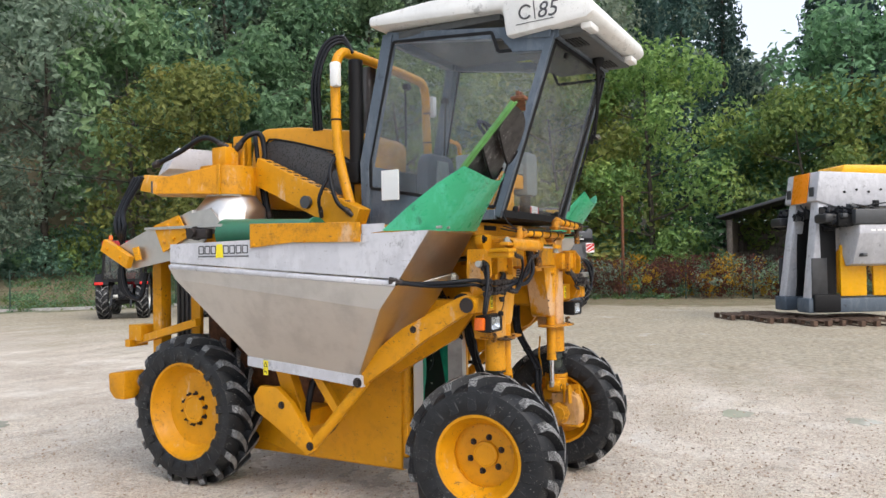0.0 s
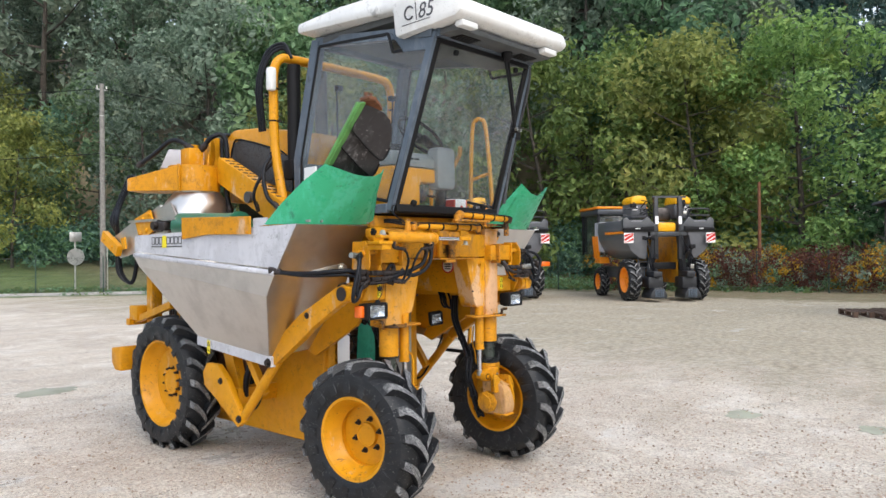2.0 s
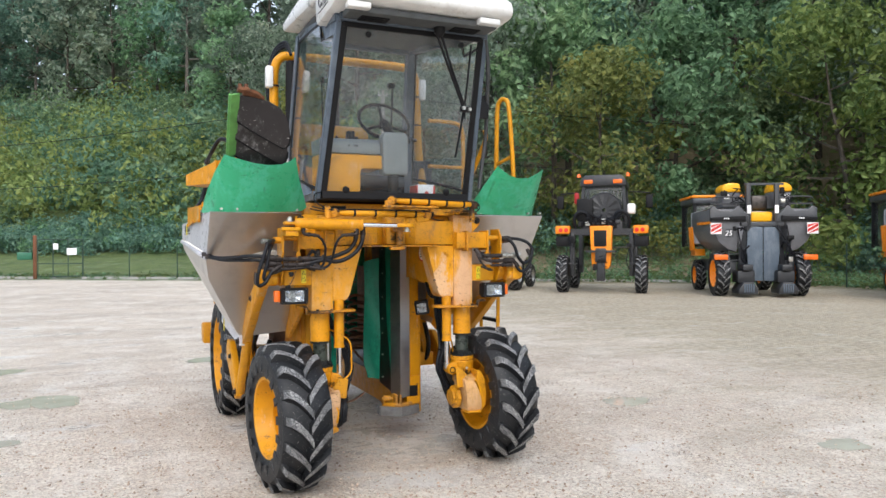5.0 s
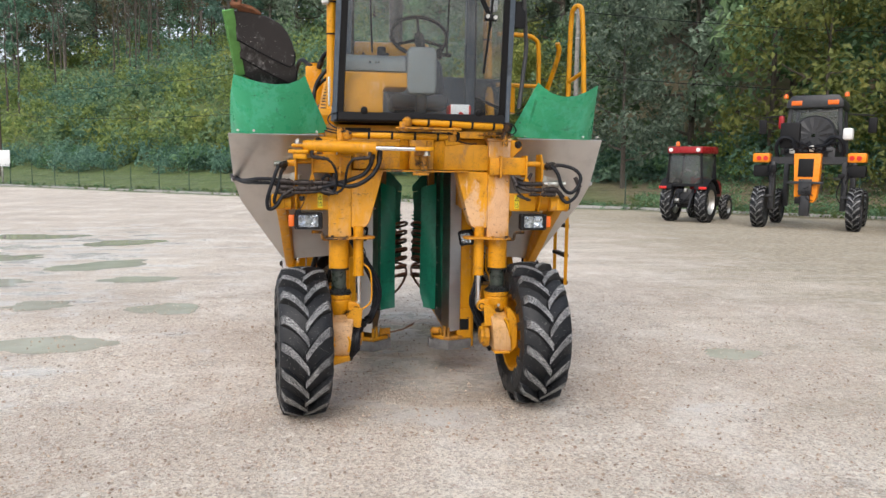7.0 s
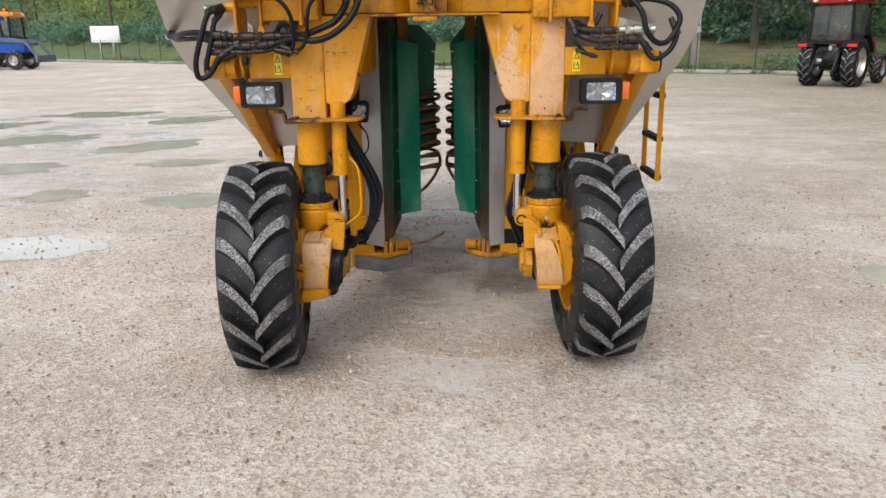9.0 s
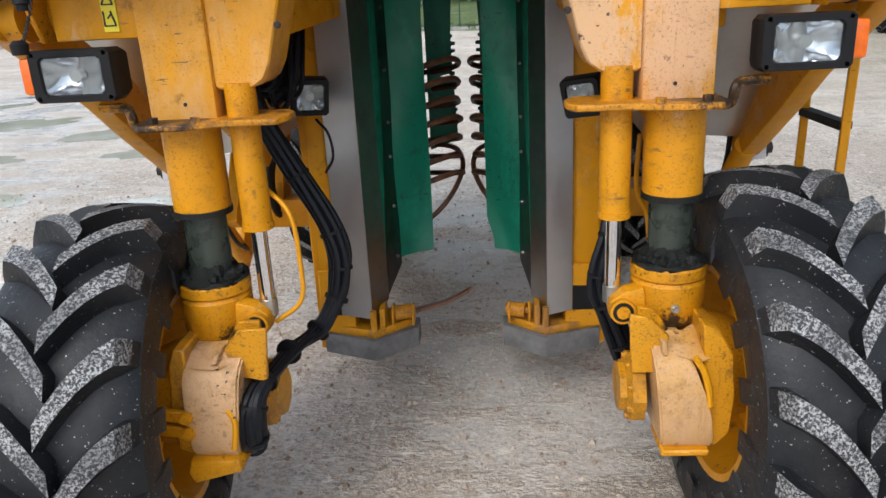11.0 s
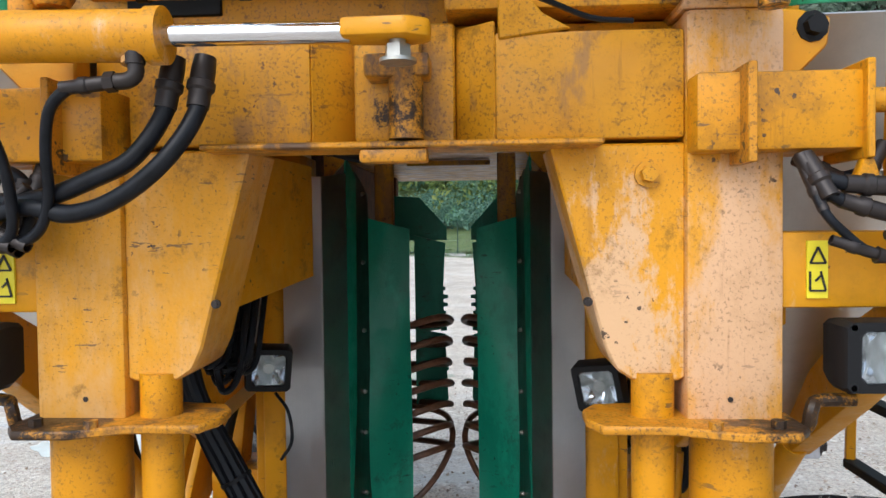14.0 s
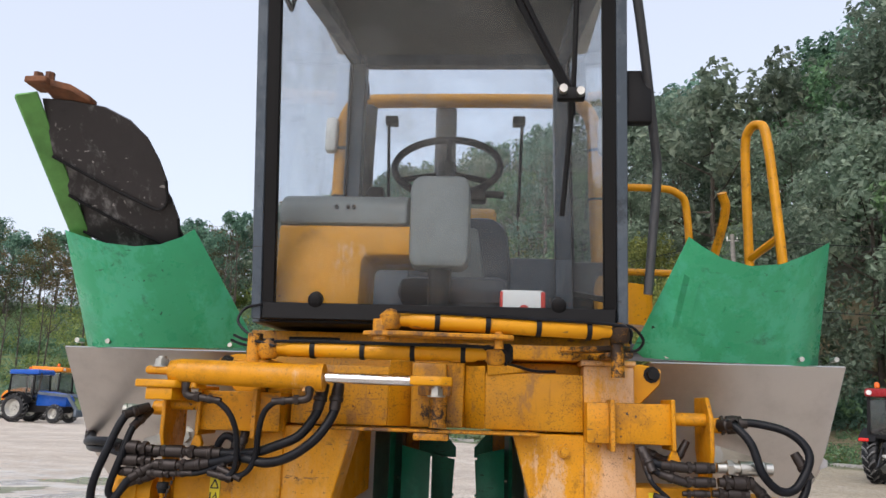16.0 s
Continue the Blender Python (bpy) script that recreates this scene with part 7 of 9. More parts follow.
part("conveyor_plate", bm, yellow, machine, "yellow bolted conveyor plate")
bm = B()
lathe(bm, [(0, 0), (0, 0.05), (0.03, 0.05), (0.03, 0.035), (0.08, 0.035), (0.08, 0)], (-1.08, 2.15, 1.88), (-1, 0, 0), 14)
box(bm, -1.13, -1.06, 2.02, 2.22, 1.84, 1.91, 0.01)
part("hydraulic_motor", bm, fitting, machine)
bm = B()
for k in range(3):
    bm = B()
    tube(bm, [(-0.95, 2.9 + 0.04 * k, 2.35), (-1.0, 3.05 + 0.03 * k, 2.1), (-1.08, 2.95 + 0.05 * k, 1.95), (-1.02, 3.05, 1.8), (-1.0, 3.05 + 0.03 * k, 1.5), (-0.95, 2.95, 1.40), (-0.92, 2.9, 1.6)], 0.018, 8)
    part("hydraulic_hose", bm, hose_black, machine)
bm = B()
cyl(bm, (-1.02, 1.12, 1.845), (-1.0, 1.95, 1.87), 0.10, 0.11, 20)
cyl(bm, (-1.02, 1.11, 1.845), (-1.02, 1.135, 1.845), 0.112, 0.112, 20)
part("hopper_auger_cover", bm, green_bin, machine, "dark green plastic auger cover")

# ---- side arms, rear frame, steps ----
for s in (-1, 1):
    P = lambda x, y, z: (s * x, y, z)
    bm = B()
    prism(bm, [P(0.90, y, z) for y, z in ((-0.03, 1.43), (-0.03, 1.35), (0.06, 1.335), (0.36, 1.16), (0.50, 1.06), (0.70, 0.93), (0.86, 0.83), (0.90, 0.90), (0.76, 1.05), (0.60, 1.17), (0.50, 1.24), (0.14, 1.42), (0.06, 1.45))], (s * 0.06, 0, 0), 0.006)
    cyl(bm, P(0.86, 0.03, 1.392), P(0.985, 0.03, 1.392), 0.052, None, 24)
    cyl(bm, P(0.92, 0.80, 0.90), P(0.91, 1.255, 0.425), 0.036, None, 20)
    arm = part("lift_arm", bm, yellow, machine, "bent yellow hopper lift arm")
    bm = B()
    lathe(bm, [(0, 0.0), (0, 0.02), (0.006, 0.02), (0.006, 0.045), (0.012, 0.045), (0.012, 0)], P(0.985, 0.03, 1.392), (s, 0, 0), 18)
    part("arm_pivot", bm, fitting, arm)
    quick("arm_bolt", bolt, (P(0.962, 0.42, 1.235), (s, 0, 0), 0.015, 0.012), fitting, arm)
    bm = B()
    prism(bm, [P(0.90, y, z) for y, z in ((1.28, 0.36), (1.22, 0.40), (1.24, 0.46), (1.42, 0.70), (1.55, 0.80), (1.70, 0.80), (1.76, 0.72), (1.74, 0.62), (1.60, 0.55))], (s * 0.05, 0, 0), 0.006)
    lk = part("arm_link", bm, yellow, machine, "yellow pivot link plate")
    quick("link_bolt", bolt, (P(0.952, 1.255, 0.425), (s, 0, 0), 0.02, 0.016), fitting, lk)
    quick("link_bolt", bolt, (P(0.952, 1.50, 0.68), (s, 0, 0), 0.018, 0.016), fitting, lk)
    bm = B()
    bar(bm, P(0.86, 1.05, 0.62), P(0.86, 1.30, 0.95), 0.05, 0.06)
    bar(bm, P(0.80, 1.45, 0.55), P(0.80, 1.62, 0.98), 0.08, 0.12)
    box(bm, *sorted((s * 0.50, s * 0.86)), 1.40, 1.60, 0.50, 0.62, 0.006)
    part("hopper_support", bm, yellow, machine)
    bm = B()
    box(bm, *sorted((s * 0.46, s * 0.62)), 0.10, 0.85, 1.30, 1.40, 0.006)
    prism(bm, [P(0.60, y, z) for y, z in ((0.10, 1.40), (0.90, 1.40), (1.0, 1.0), (0.75, 0.9), (0.3, 1.15))], (s * 0.03, 0, 0), 0.004)
    part("side_brace", bm, yellow, machine)
    bm = B()
    box(bm, *sorted((s * 0.46, s * 0.80)), 2.42, 2.58, 0.50, 0.62, 0.006)
    part("rear_axle_stub", bm, yellow, machine)
    hose("hydraulic_hose", [P(0.75, 1.35, 0.9), P(0.80, 1.38, 0.7), P(0.78, 1.42, 0.55), P(0.70, 1.5, 0.55), P(0.62, 1.5, 0.8)], 0.025, ends=False)
    hose("hydraulic_hose", [P(0.88, 1.22, 0.47), P(0.88, 1.1, 0.55), P(0.90, 0.95, 0.78), P(0.88, 0.85, 0.98), P(0.8, 0.75, 1.15)], 0.010)
    # rear frame
    bm = B()
    box(bm, *sorted((s * 0.70, s * 0.80)), 2.88, 2.98, 0.45, 1.85, 0.006)
    box(bm, *sorted((s * 0.62, s * 0.66)), 2.6, 2.7, 0.6, 1.75, 0.006)
    bar(bm, P(0.80, 3.22, 1.03), P(0.86, 2.40, 1.22), 0.05, 0.06)
    box(bm, *sorted((s * 0.72, s * 0.86)), 3.05, 3.20, 1.05, 1.18, 0.008)
    box(bm, *sorted((s * 0.70, s * 0.88)), 3.16, 3.22, 1.0, 1.06, 0.004)
    part("rear_frame", bm, yellow, machine, "yellow rear mast frame")
    bm = B()
    prism(bm, [P(0.80, y, z) for y, z in ((3.08, 0.60), (3.20, 0.60), (3.26, 0.66), (3.27, 0.80), (3.08, 0.82))], (s * 0.20, 0, 0), 0.015)
    bar(bm, P(0.80, 2.95, 0.70), P(0.82, 3.12, 0.70), 0.10, 0.10)
    part("rear_bumper", bm, yellow_worn, machine, "yellow rear bumper box")
    bm = B()
    for k in range(4):
        box(bm, *sorted((s * 0.55, s * 0.63)), 2.72 + 0.05 * k, 2.75 + 0.05 * k, 1.0, 1.7, 0.004)
    part("radiator_fins", bm, dark_grey, machine)
bm = B()
box(bm, -0.62, 0.62, 2.80, 2.92, 1.78, 1.92, 0.006)
box(bm, -0.60, 0.60, 1.0, 2.75, 1.80, 1.90, 0.006)
part("rear_beam", bm, yellow, machine)
bm = B()
box(bm, -0.40, 0.40, 1.2, 2.1, 1.9, 2.15, 0.02)
box(bm, 0.30, 0.75, 1.15, 2.2, 1.9, 2.35, 0.02)
part("engine_block", bm, grease, machine, "dark dirty engine")

# yellow guard rails and ladder on the driver's door side
bm = B()
tube(bm, [(1.20, 0.80, 1.95), (1.20, 0.79, 2.40), (1.20, 0.77, 2.76), (1.21, 0.74, 2.84), (1.235, 0.70, 2.85), (1.25, 0.66, 2.78), (1.26, 0.62, 2.4), (1.27, 0.60, 1.98)], 0.019, 10)
tube(bm, [(1.20, 0.79, 2.30), (1.265, 0.61, 2.36)], 0.016, 8, 1)
tube(bm, [(1.05, 1.15, 1.95), (1.05, 1.15, 2.55), (1.0, 1.13, 2.68), (0.85, 1.12, 2.70), (0.7, 1.12, 2.70)], 0.018, 10)
tube(bm, [(1.05, 1.15, 2.30), (0.7, 1.12, 2.30)], 0.016, 8, 1)
tube(bm, [(1.08, 1.12, 2.15), (1.14, 0.9, 2.5), (1.12, 0.85, 2.6)], 0.02, 8)
part("guard_rail", bm, yellow, machine, "yellow tube guard rails")
bm = B()
for y in (1.12, 0.80):
    bar(bm, (1.225, y, 1.46), (1.25, y + 0.08, 0.70), 0.028, 0.03)
ladr = part("step_ladder", bm, yellow, machine, "yellow boarding ladder")
for z in (0.72, 0.94, 1.18, 1.40):
    bm = B()
    f = (1.46 - z) / 0.76
    bar(bm, (1.225 + 0.025 * f, 0.80 + 0.08 * f, z), (1.225 + 0.025 * f, 1.12 + 0.08 * f, z), 0.045, 0.028)
    part("rung", bm, black, ladr)
bm = B()
box(bm, 0.66, 1.22, 0.75, 1.2, 1.90, 1.94, 0.006)
part("platform", bm, dark_grey, machine)


# ---- fence, gate, poles and signs ----
def fence_points():
    out = []
    for (ax, ay), (bx, by) in zip(FENCE[1:], FENCE[2:-1]):
        n = max(1, round(math.hypot(bx - ax, by - ay) / 2.6))
        out += [(ax + (bx - ax) * i / n, ay + (by - ay) * i / n) for i in range(n)]
    return out


def make_fence():
    root = thing("wire_fence", "green coated wire mesh fence on thin posts round the yard", "fence", kind="structure")
    pts = fence_points()
    bm = B()
    cyl(bm, (0, 0, -0.05), (0, 0, 1.55), 0.026, None, 8)
    cyl(bm, (0, 0, 1.55), (0, 0, 1.58), 0.03, 0.02, 8)
    first = part("post", bm, fence_green, root)
    first.location = (*pts[0], 0)
    for p in pts[1:]:
        o = first.copy()
        scene.collection.objects.link(o)
        o.location = (*p, 0)
    # wires: slanted mesh, drawn as thin strips
    V, F = [], []

    def strip(a, b, w):
        d = (Vector(b) - Vector(a)).normalized()
        n = Vector((0, 0, 1)).cross(d)
        u = d.cross(n) if abs(d.z) < 0.98 else n
        i = len(V)
        V.extend([Vector(a) - u * w, Vector(b) - u * w, Vector(b) + u * w, Vector(a) + u * w])
        F.append((i, i + 1, i + 2, i + 3))

    for a, b in zip(pts, pts[1:]):
        if a[0] > -5.6 and b[0] < -2.0:
            continue
        L = math.hypot(b[0] - a[0], b[1] - a[1])
        at = lambda s_, z: (a[0] + (b[0] - a[0]) * s_, a[1] + (b[1] - a[1]) * s_, z)
        for z in (0.06, 0.78, 1.5):
            strip(at(0, z), at(1, z), 0.004)
        n = int(L / 0.13)
        for k in range(-11, n + 1):
            for up in (1, -1):
                s0, s1 = k / n, (k + 11) / n
                z0, z1 = (0.06, 1.5) if up > 0 else (1.5, 0.06)
                c0, c1 = max(0, s0), min(1, s1)
                if c1 <= c0:
                    continue
                f = lambda s_: z0 + (z1 - z0) * (s_ - s0) / (s1 - s0)
                strip(at(c0, f(c0)), at(c1, f(c1)), 0.0028)
    me = mesh_of_lists("wire_mesh", V, F, fence_green)
    o = new("wire_mesh", me)
    o.parent = root
    tagged(o, kind="stuff")
    bm = B()
    for (ax, ay), (bx, by) in zip(FENCE[1:5], FENCE[2:6]):
        if ax == -5.4:
            continue
        bar(bm, (ax, ay, 0.03), (bx, by, 0.03), 0.12, 0.16, bev=0.01)
    part("fence_kerb", bm, concrete, root, "low concrete strip under the fence")


def mesh_of_lists(name, v, f, mat):
    me = bpy.data.meshes.new(name)
    me.from_pydata([tuple(q) for q in v], [], f)
    me.materials.append(mat)
    return me


make_fence()

gate = thing("yard_gate", "open green metal mesh gate beside a rusty post", "gate")
ga, gb_ = Vector((-5.3, 36.6, 0)), Vector((-3.2, 36.2, 0))
bm = B()
for z in (0.12, 0.75, 1.95):
    bar(bm, ga + Vector((0.1, 0, z)), gb_ + Vector((0, 0, z)), 0.04, 0.05)
for f in (0.04, 0.36, 0.68, 1.0):
    p = ga.lerp(gb_, f)
    bar(bm, p + Vector((0, 0, 0.1)), p + Vector((0, 0, 1.97)), 0.045, 0.045, (0, 1, 0))
part("gate_frame", bm, fence_green, gate)
bm = B()
box(bm, -5.42, -5.26, 36.5, 36.66, 0, 2.15, 0.01)
part("gate_post", bm, rust, gate, "rusty square post")
bm = B()
for f, z, w, h in ((0.42, 1.6, 0.11, 0.15), (0.76, 1.35, 0.22, 0.17)):
    p = ga.lerp(gb_, f)
    box(bm, p.x - w, p.x + w, p.y - 0.08, p.y - 0.06, z - h, z + h, 0.003)
part("notice", bm, label_white, gate, "small white notice")
bm = B()
box(bm, -6.1, -5.45, 36.4, 36.7, 0.95, 1.32, 0.03)
part("letter_box", bm, green_bin, gate, "dark green letter box")


def pole(x, y, h, r, mat, label):
    root = thing("utility_pole", label, "pole", "utility poles")
    bm = B()
    cyl(bm, (x, y, -0.2), (x, y, h), r, r * 0.72, 14)
    part("shaft", bm, mat, root)
    bm = B()
    bar(bm, (x - 0.25, y, h - 0.25), (x + 0.25, y, h - 0.25), 0.06, 0.06)
    for dx in (-0.2, 0.2):
        cyl(bm, (x + dx, y, h - 0.22), (x + dx, y, h - 0.08), 0.035, 0.025, 8)
    cyl(bm, (x, y, h - 1.4), (x, y, h - 1.36), r * 0.82, None, 12)
    part("crossbar", bm, zinc, root)
    bm = B()
    cyl(bm, (x + r, y - r, 0), (x + r, y - r, 2.6), 0.03, None, 8)
    part("cable_duct", bm, zinc, root)


pole(10.0, 28.8, 9.0, 0.13, plain("weathered_grey_pole", (0.2, 0.19, 0.17), 0.85, 0, 0.3, 6), "tall grey wooden utility pole behind the fence")
pole(-29.0, 62.0, 8.0, 0.14, plain("brown_pole_wood", (0.09, 0.07, 0.055), 0.9, 0, 0.3, 6), "dark wooden utility pole with white bands")
bm = B()
spans = [((10, 28.8, 8.8), (-29, 62, 7.6)), ((10, 28.8, 8.8), (46, 20, 8.6)), ((10, 28.8, 6.0), (46, 20, 6.4)), ((10, 28.8, 6.0), (-29, 62, 5.6)), ((46, 20, 8.6), (52, -30, 8.4)), ((46, 20, 6.4), (52, -30, 6.4))]
for a, b in spans:
    a, b = Vector(a), Vector(b)
    tube(bm, [a.lerp(b, k / 8) - Vector((0, 0, 1.0 * (1 - (k / 4 - 1) ** 2))) for k in range(9)], 0.016, 5, 1)
single("overhead_cables", bm, hose_black, "black overhead cables slung between the poles", "cables", kind="structure")

sign = thing("round_road_sign", "grey back of a round road sign on a post", "sign")
bm = B()
cyl(bm, (9.0, 29.2, 0), (9.0, 29.2, 2.5), 0.035, None, 10)
part("post", bm, zinc, sign)
bm = B()
cyl(bm, (9.0, 29.15, 1.55), (9.0, 29.12, 1.55), 0.36, None, 28)
box(bm, 8.75, 9.25, 29.12, 29.15, 2.2, 2.6, 0.02)
part("plate", bm, zinc, sign)
board = thing("notice_board", "white notice board on two posts by the road", "sign")
bm = B()
box(bm, -27.6, -25.4, 55.0, 55.06, 1.35, 2.55, 0.02)
part("panel", bm, label_white, board)
for x in (-27.0, -26.0):
    bm = B()
    box(bm, x - 0.06, x + 0.06, 55.06, 55.16, 0, 2.4, 0.01)
    part("post", bm, zinc, board)
rp = thing("rusty_post", "tall thin rusty steel post at the yard's edge", "post")
bm = B()
cyl(bm, (26.4, 6.9, 0), (26.4, 6.9, 4.3), 0.07, 0.06, 10)
part("shaft", bm, rust, rp)

# low grey shed among the trees
shed = thing("timber_shed", "old open timber shed with a sagging dark roof", "shed")
bm = B()
for y in (-3.0, 0.2, 3.2):
    for x in (30.5, 34.0):
        quick("post", box, (x - 0.1, x + 0.1, y - 0.1, y + 0.1, 0, 3.3, 0.01), wood_grey, shed)
for k in range(20):
    y = -3.0 + 0.31 * k
    quick("board", box, (34.11, 34.15, y, y + 0.3, 0, 3.2, 0.004), wood_grey, shed)
for k in range(11):
    x = 30.5 + 0.32 * k
    quick("board", box, (x, x + 0.31, 3.31, 3.35, 0, 3.3, 0.004), wood_grey, shed)
bm = B()
prism(bm, [(30.0, -3.4, 3.35), (30.0, 0.4, 4.35), (30.0, 3.7, 3.45), (30.0, 3.7, 3.35), (30.0, 0.4, 4.2), (30.0, -3.4, 3.22)], (4.6, 0, 0), 0.01)
part("roof", bm, dark_grey, shed)


# ---- parked vehicles ----
def bx(parent, name, mat, dims, label="", bev=0.02):
    bm = B()
    box(bm, *dims, bev)
    return part(name, bm, mat, parent, label)


def hose_tangle(parent, low, high, count, r, seed):
    """Black hydraulic hoses, pipes and valve blocks crowded into one corner of a machine."""
    rng = random.Random(seed)
    at = lambda: Vector([rng.uniform(a, b) for a, b in zip(low, high)])
    for k in range(count):
        p, q = at(), at()
        mid = (p + q) / 2 + Vector((rng.uniform(-0.1, 0.1), rng.uniform(-0.12, 0.0), rng.uniform(-0.15, 0.12)))
        bm = B()
        tube(bm, [p, mid, q], r * rng.uniform(0.7, 1.3), 6, 5)
        part("hydraulic_hose", bm, hose_black, parent)
    for k in range(count // 3):
        p = at()
        a, b, c = rng.uniform(0.04, 0.1), rng.uniform(0.04, 0.08), rng.uniform(0.04, 0.1)
        bx(parent, "valve_block", rng.choice([black, dark_grey, zinc, black]), (p.x - a, p.x + a, p.y - b, p.y + b, p.z - c, p.z + c), "", 0.01)


machine_black = plain("satin_black_paint", (0.022, 0.023, 0.026), 0.4, 0, 0.3, 8)
bin_grey = plain("dark_grey_bin_paint", (0.11, 0.112, 0.12), 0.4)


def modern_harvester(m, number=True):
    """Seen from behind: front is +y, x to the right, origin on the ground between the rear wheels."""
    H = thing("grape_harvester", "modern grey and orange grape harvester parked at the yard's edge", "harvester", "parked harvesters")
    for s in (-1, 1):
        wheel(H, (s * 1.02, 0.45, 0.60), (s, 0, 0), 0.60, 0.36, 0.36, orange_new, 8, 0.1, 18, 0.04)
        wheel(H, (s * 0.95, 3.05, 0.46), (s, 0, 0), 0.46, 0.30, 0.26, orange_new, 8, 0.08, 16, 0.04)
        P = lambda x, y, z: (s * x, y, z)
        bm = B()
        # grape bin with rounded belly
        sec = [(0.55, 2.32), (1.30, 2.32), (1.32, 2.05), (1.27, 1.75), (1.12, 1.45), (0.88, 1.25), (0.66, 1.18), (0.62, 1.6)]
        prism(bm, [P(x, 0.05, z) for x, z in sec], (0, 2.3, 0), 0.03)
        bin_ = part("grape_bin", bm, bin_grey, H, "grey rounded grape bin")
        bm = B()
        prism(bm, [P(x, 0.0, z) for x, z in ((0.35, 1.98), (1.34, 1.98), (1.36, 2.05), (1.36, 2.34), (1.24, 2.40), (1.12, 2.28), (0.8, 2.26), (0.62, 2.42), (0.35, 2.12))], (0, 0.14, 0), 0.015)
        part("bin_rear_wall", bm, dark_grey, bin_)
        bm = B()
        prism(bm, [P(x, -0.06, z) for x, z in ((0.45, 2.0), (1.36, 2.02), (1.36, 2.10), (0.45, 2.14))], (0, 0.10, 0), 0.02)
        part("rear_rail", bm, black, bin_)
        bm = B()
        for k in range(3):
            box(bm, *sorted((s * (0.88 + 0.05 * k), s * (0.915 + 0.05 * k))), -0.063, -0.05, 2.055, 2.085, 0)
        part("print_bars", bm, label_white, bin_)
        bm = B()
        box(bm, *sorted((s * 1.08, s * 1.36)), -0.08, -0.06, 1.66, 1.95, 0.004)
        wp = part("warning_plate", bm, label_white, H, "red and white striped warning plate")
        bm = B()
        c = s * 1.22
        for k in (-1, 0, 1):
            lo, hi = [], []
            pts = [(c - 0.13, 1.70 + 0.12 * k), (c - 0.13, 1.78 + 0.12 * k), (c + 0.13, 1.94 + 0.12 * k), (c + 0.13, 1.86 + 0.12 * k)]
            pts = [(x, min(1.945, max(1.665, z))) for x, z in pts]
            if len({q[1] for q in pts}) > 1:
                prism(bm, [(x, -0.081, z) for x, z in pts], (0, -0.004, 0), 0)
        part("red_stripe", bm, label_red, wp)
        bm = B()
        tube(bm, [P(0.62, 0.1, 2.36), P(0.62, 0.1, 2.58), P(0.72, 0.1, 2.64), P(1.2, 0.1, 2.64), P(1.28, 0.1, 2.58)], 0.02, 8, 3)
        bar(bm, P(0.66, 0.15, 2.46), P(1.3, 0.15, 2.46), 0.03, 0.04)
        part("bin_rail", bm, machine_black, H)
        bm = B()
        prism(bm, [P(x, 0.5, z) for x, z in ((0.40, 2.80), (0.90, 2.80), (0.92, 2.9), (0.86, 3.0), (0.72, 3.06), (0.46, 3.04))], (0, 0.8, 0), 0.05)
        part("fan_hood", bm, yellow_new, H, "yellow rounded fan hood")
        bx(H, "fan_base", bin_grey, (*sorted((s * 0.42, s * 0.90)), 0.55, 1.3, 2.38, 2.82), "", 0.05)
        bx(H, "fan_label", label_white, (*sorted((s * 0.72, s * 0.86)), 0.535, 0.548, 2.62, 2.74), "", 0)
        hose_tangle(H, (min(s * 0.3, s * 0.9), 0.15, 2.35), (max(s * 0.3, s * 0.9), 0.5, 2.9), 7, 0.018, 111 + s)
        hose_tangle(H, (min(s * 0.3, s * 0.8), -0.1, 0.7), (max(s * 0.3, s * 0.8), 0.1, 1.9), 6, 0.02, 121 + s)
        bm = B()
        box(bm, *sorted((s * 0.30, s * 0.42)), 0.02, 0.14, 1.2, 2.98, 0.015)
        bar(bm, P(0.36, 0.1, 1.9), P(0.52, 0.2, 0.75), 0.14, 0.16)
        part("mast", bm, machine_black, H)
        bx(H, "info_label", label_white, (*sorted((s * 0.30, s * 0.40)), 0.012, 0.018, 2.2, 2.42), "", 0)
        bm = B()
        box(bm, *sorted((s * 0.28, s * 0.72)), -0.25, 0.3, 0.38, 0.70, 0.04)
        prism(bm, [P(x, -0.45, z) for x, z in ((0.26, 0.10), (0.74, 0.10), (0.74, 0.22), (0.62, 0.40), (0.36, 0.40), (0.26, 0.22))], (0, 0.7, 0), 0.02)
        box(bm, *sorted((s * 0.36, s * 0.62)), -0.38, 0.2, 0.7, 0.86, 0.03)
        part("ground_shoe", bm, machine_black, H)
        bm = B()
        for k in range(5):
            box(bm, *sorted((s * (0.36 + 0.055 * k), s * (0.39 + 0.055 * k))), -0.47, -0.44, 0.14, 0.36, 0.004)
        part("shoe_ribs", bm, cab_grey, H)
        bx(H, "side_frame", dark_grey, (*sorted((s * 0.62, s * 0.86)), 0.2, 3.3, 0.62, 0.95))
        if number:
            bx(H, "rear_light", lens_orange, (*sorted((s * 0.95, s * 1.3)), -0.22, -0.14, 0.98, 1.12), "orange rear light block", 0.02)
    quick("top_rail", bar, ((-0.45, 0.1, 2.98), (0.55, 0.1, 2.98), 0.05, 0.06), dark_grey, H)
    quick("cross_frame", box, (-0.55, 0.55, 0.02, 0.2, 1.86, 1.98, 0.015), dark_grey, H)
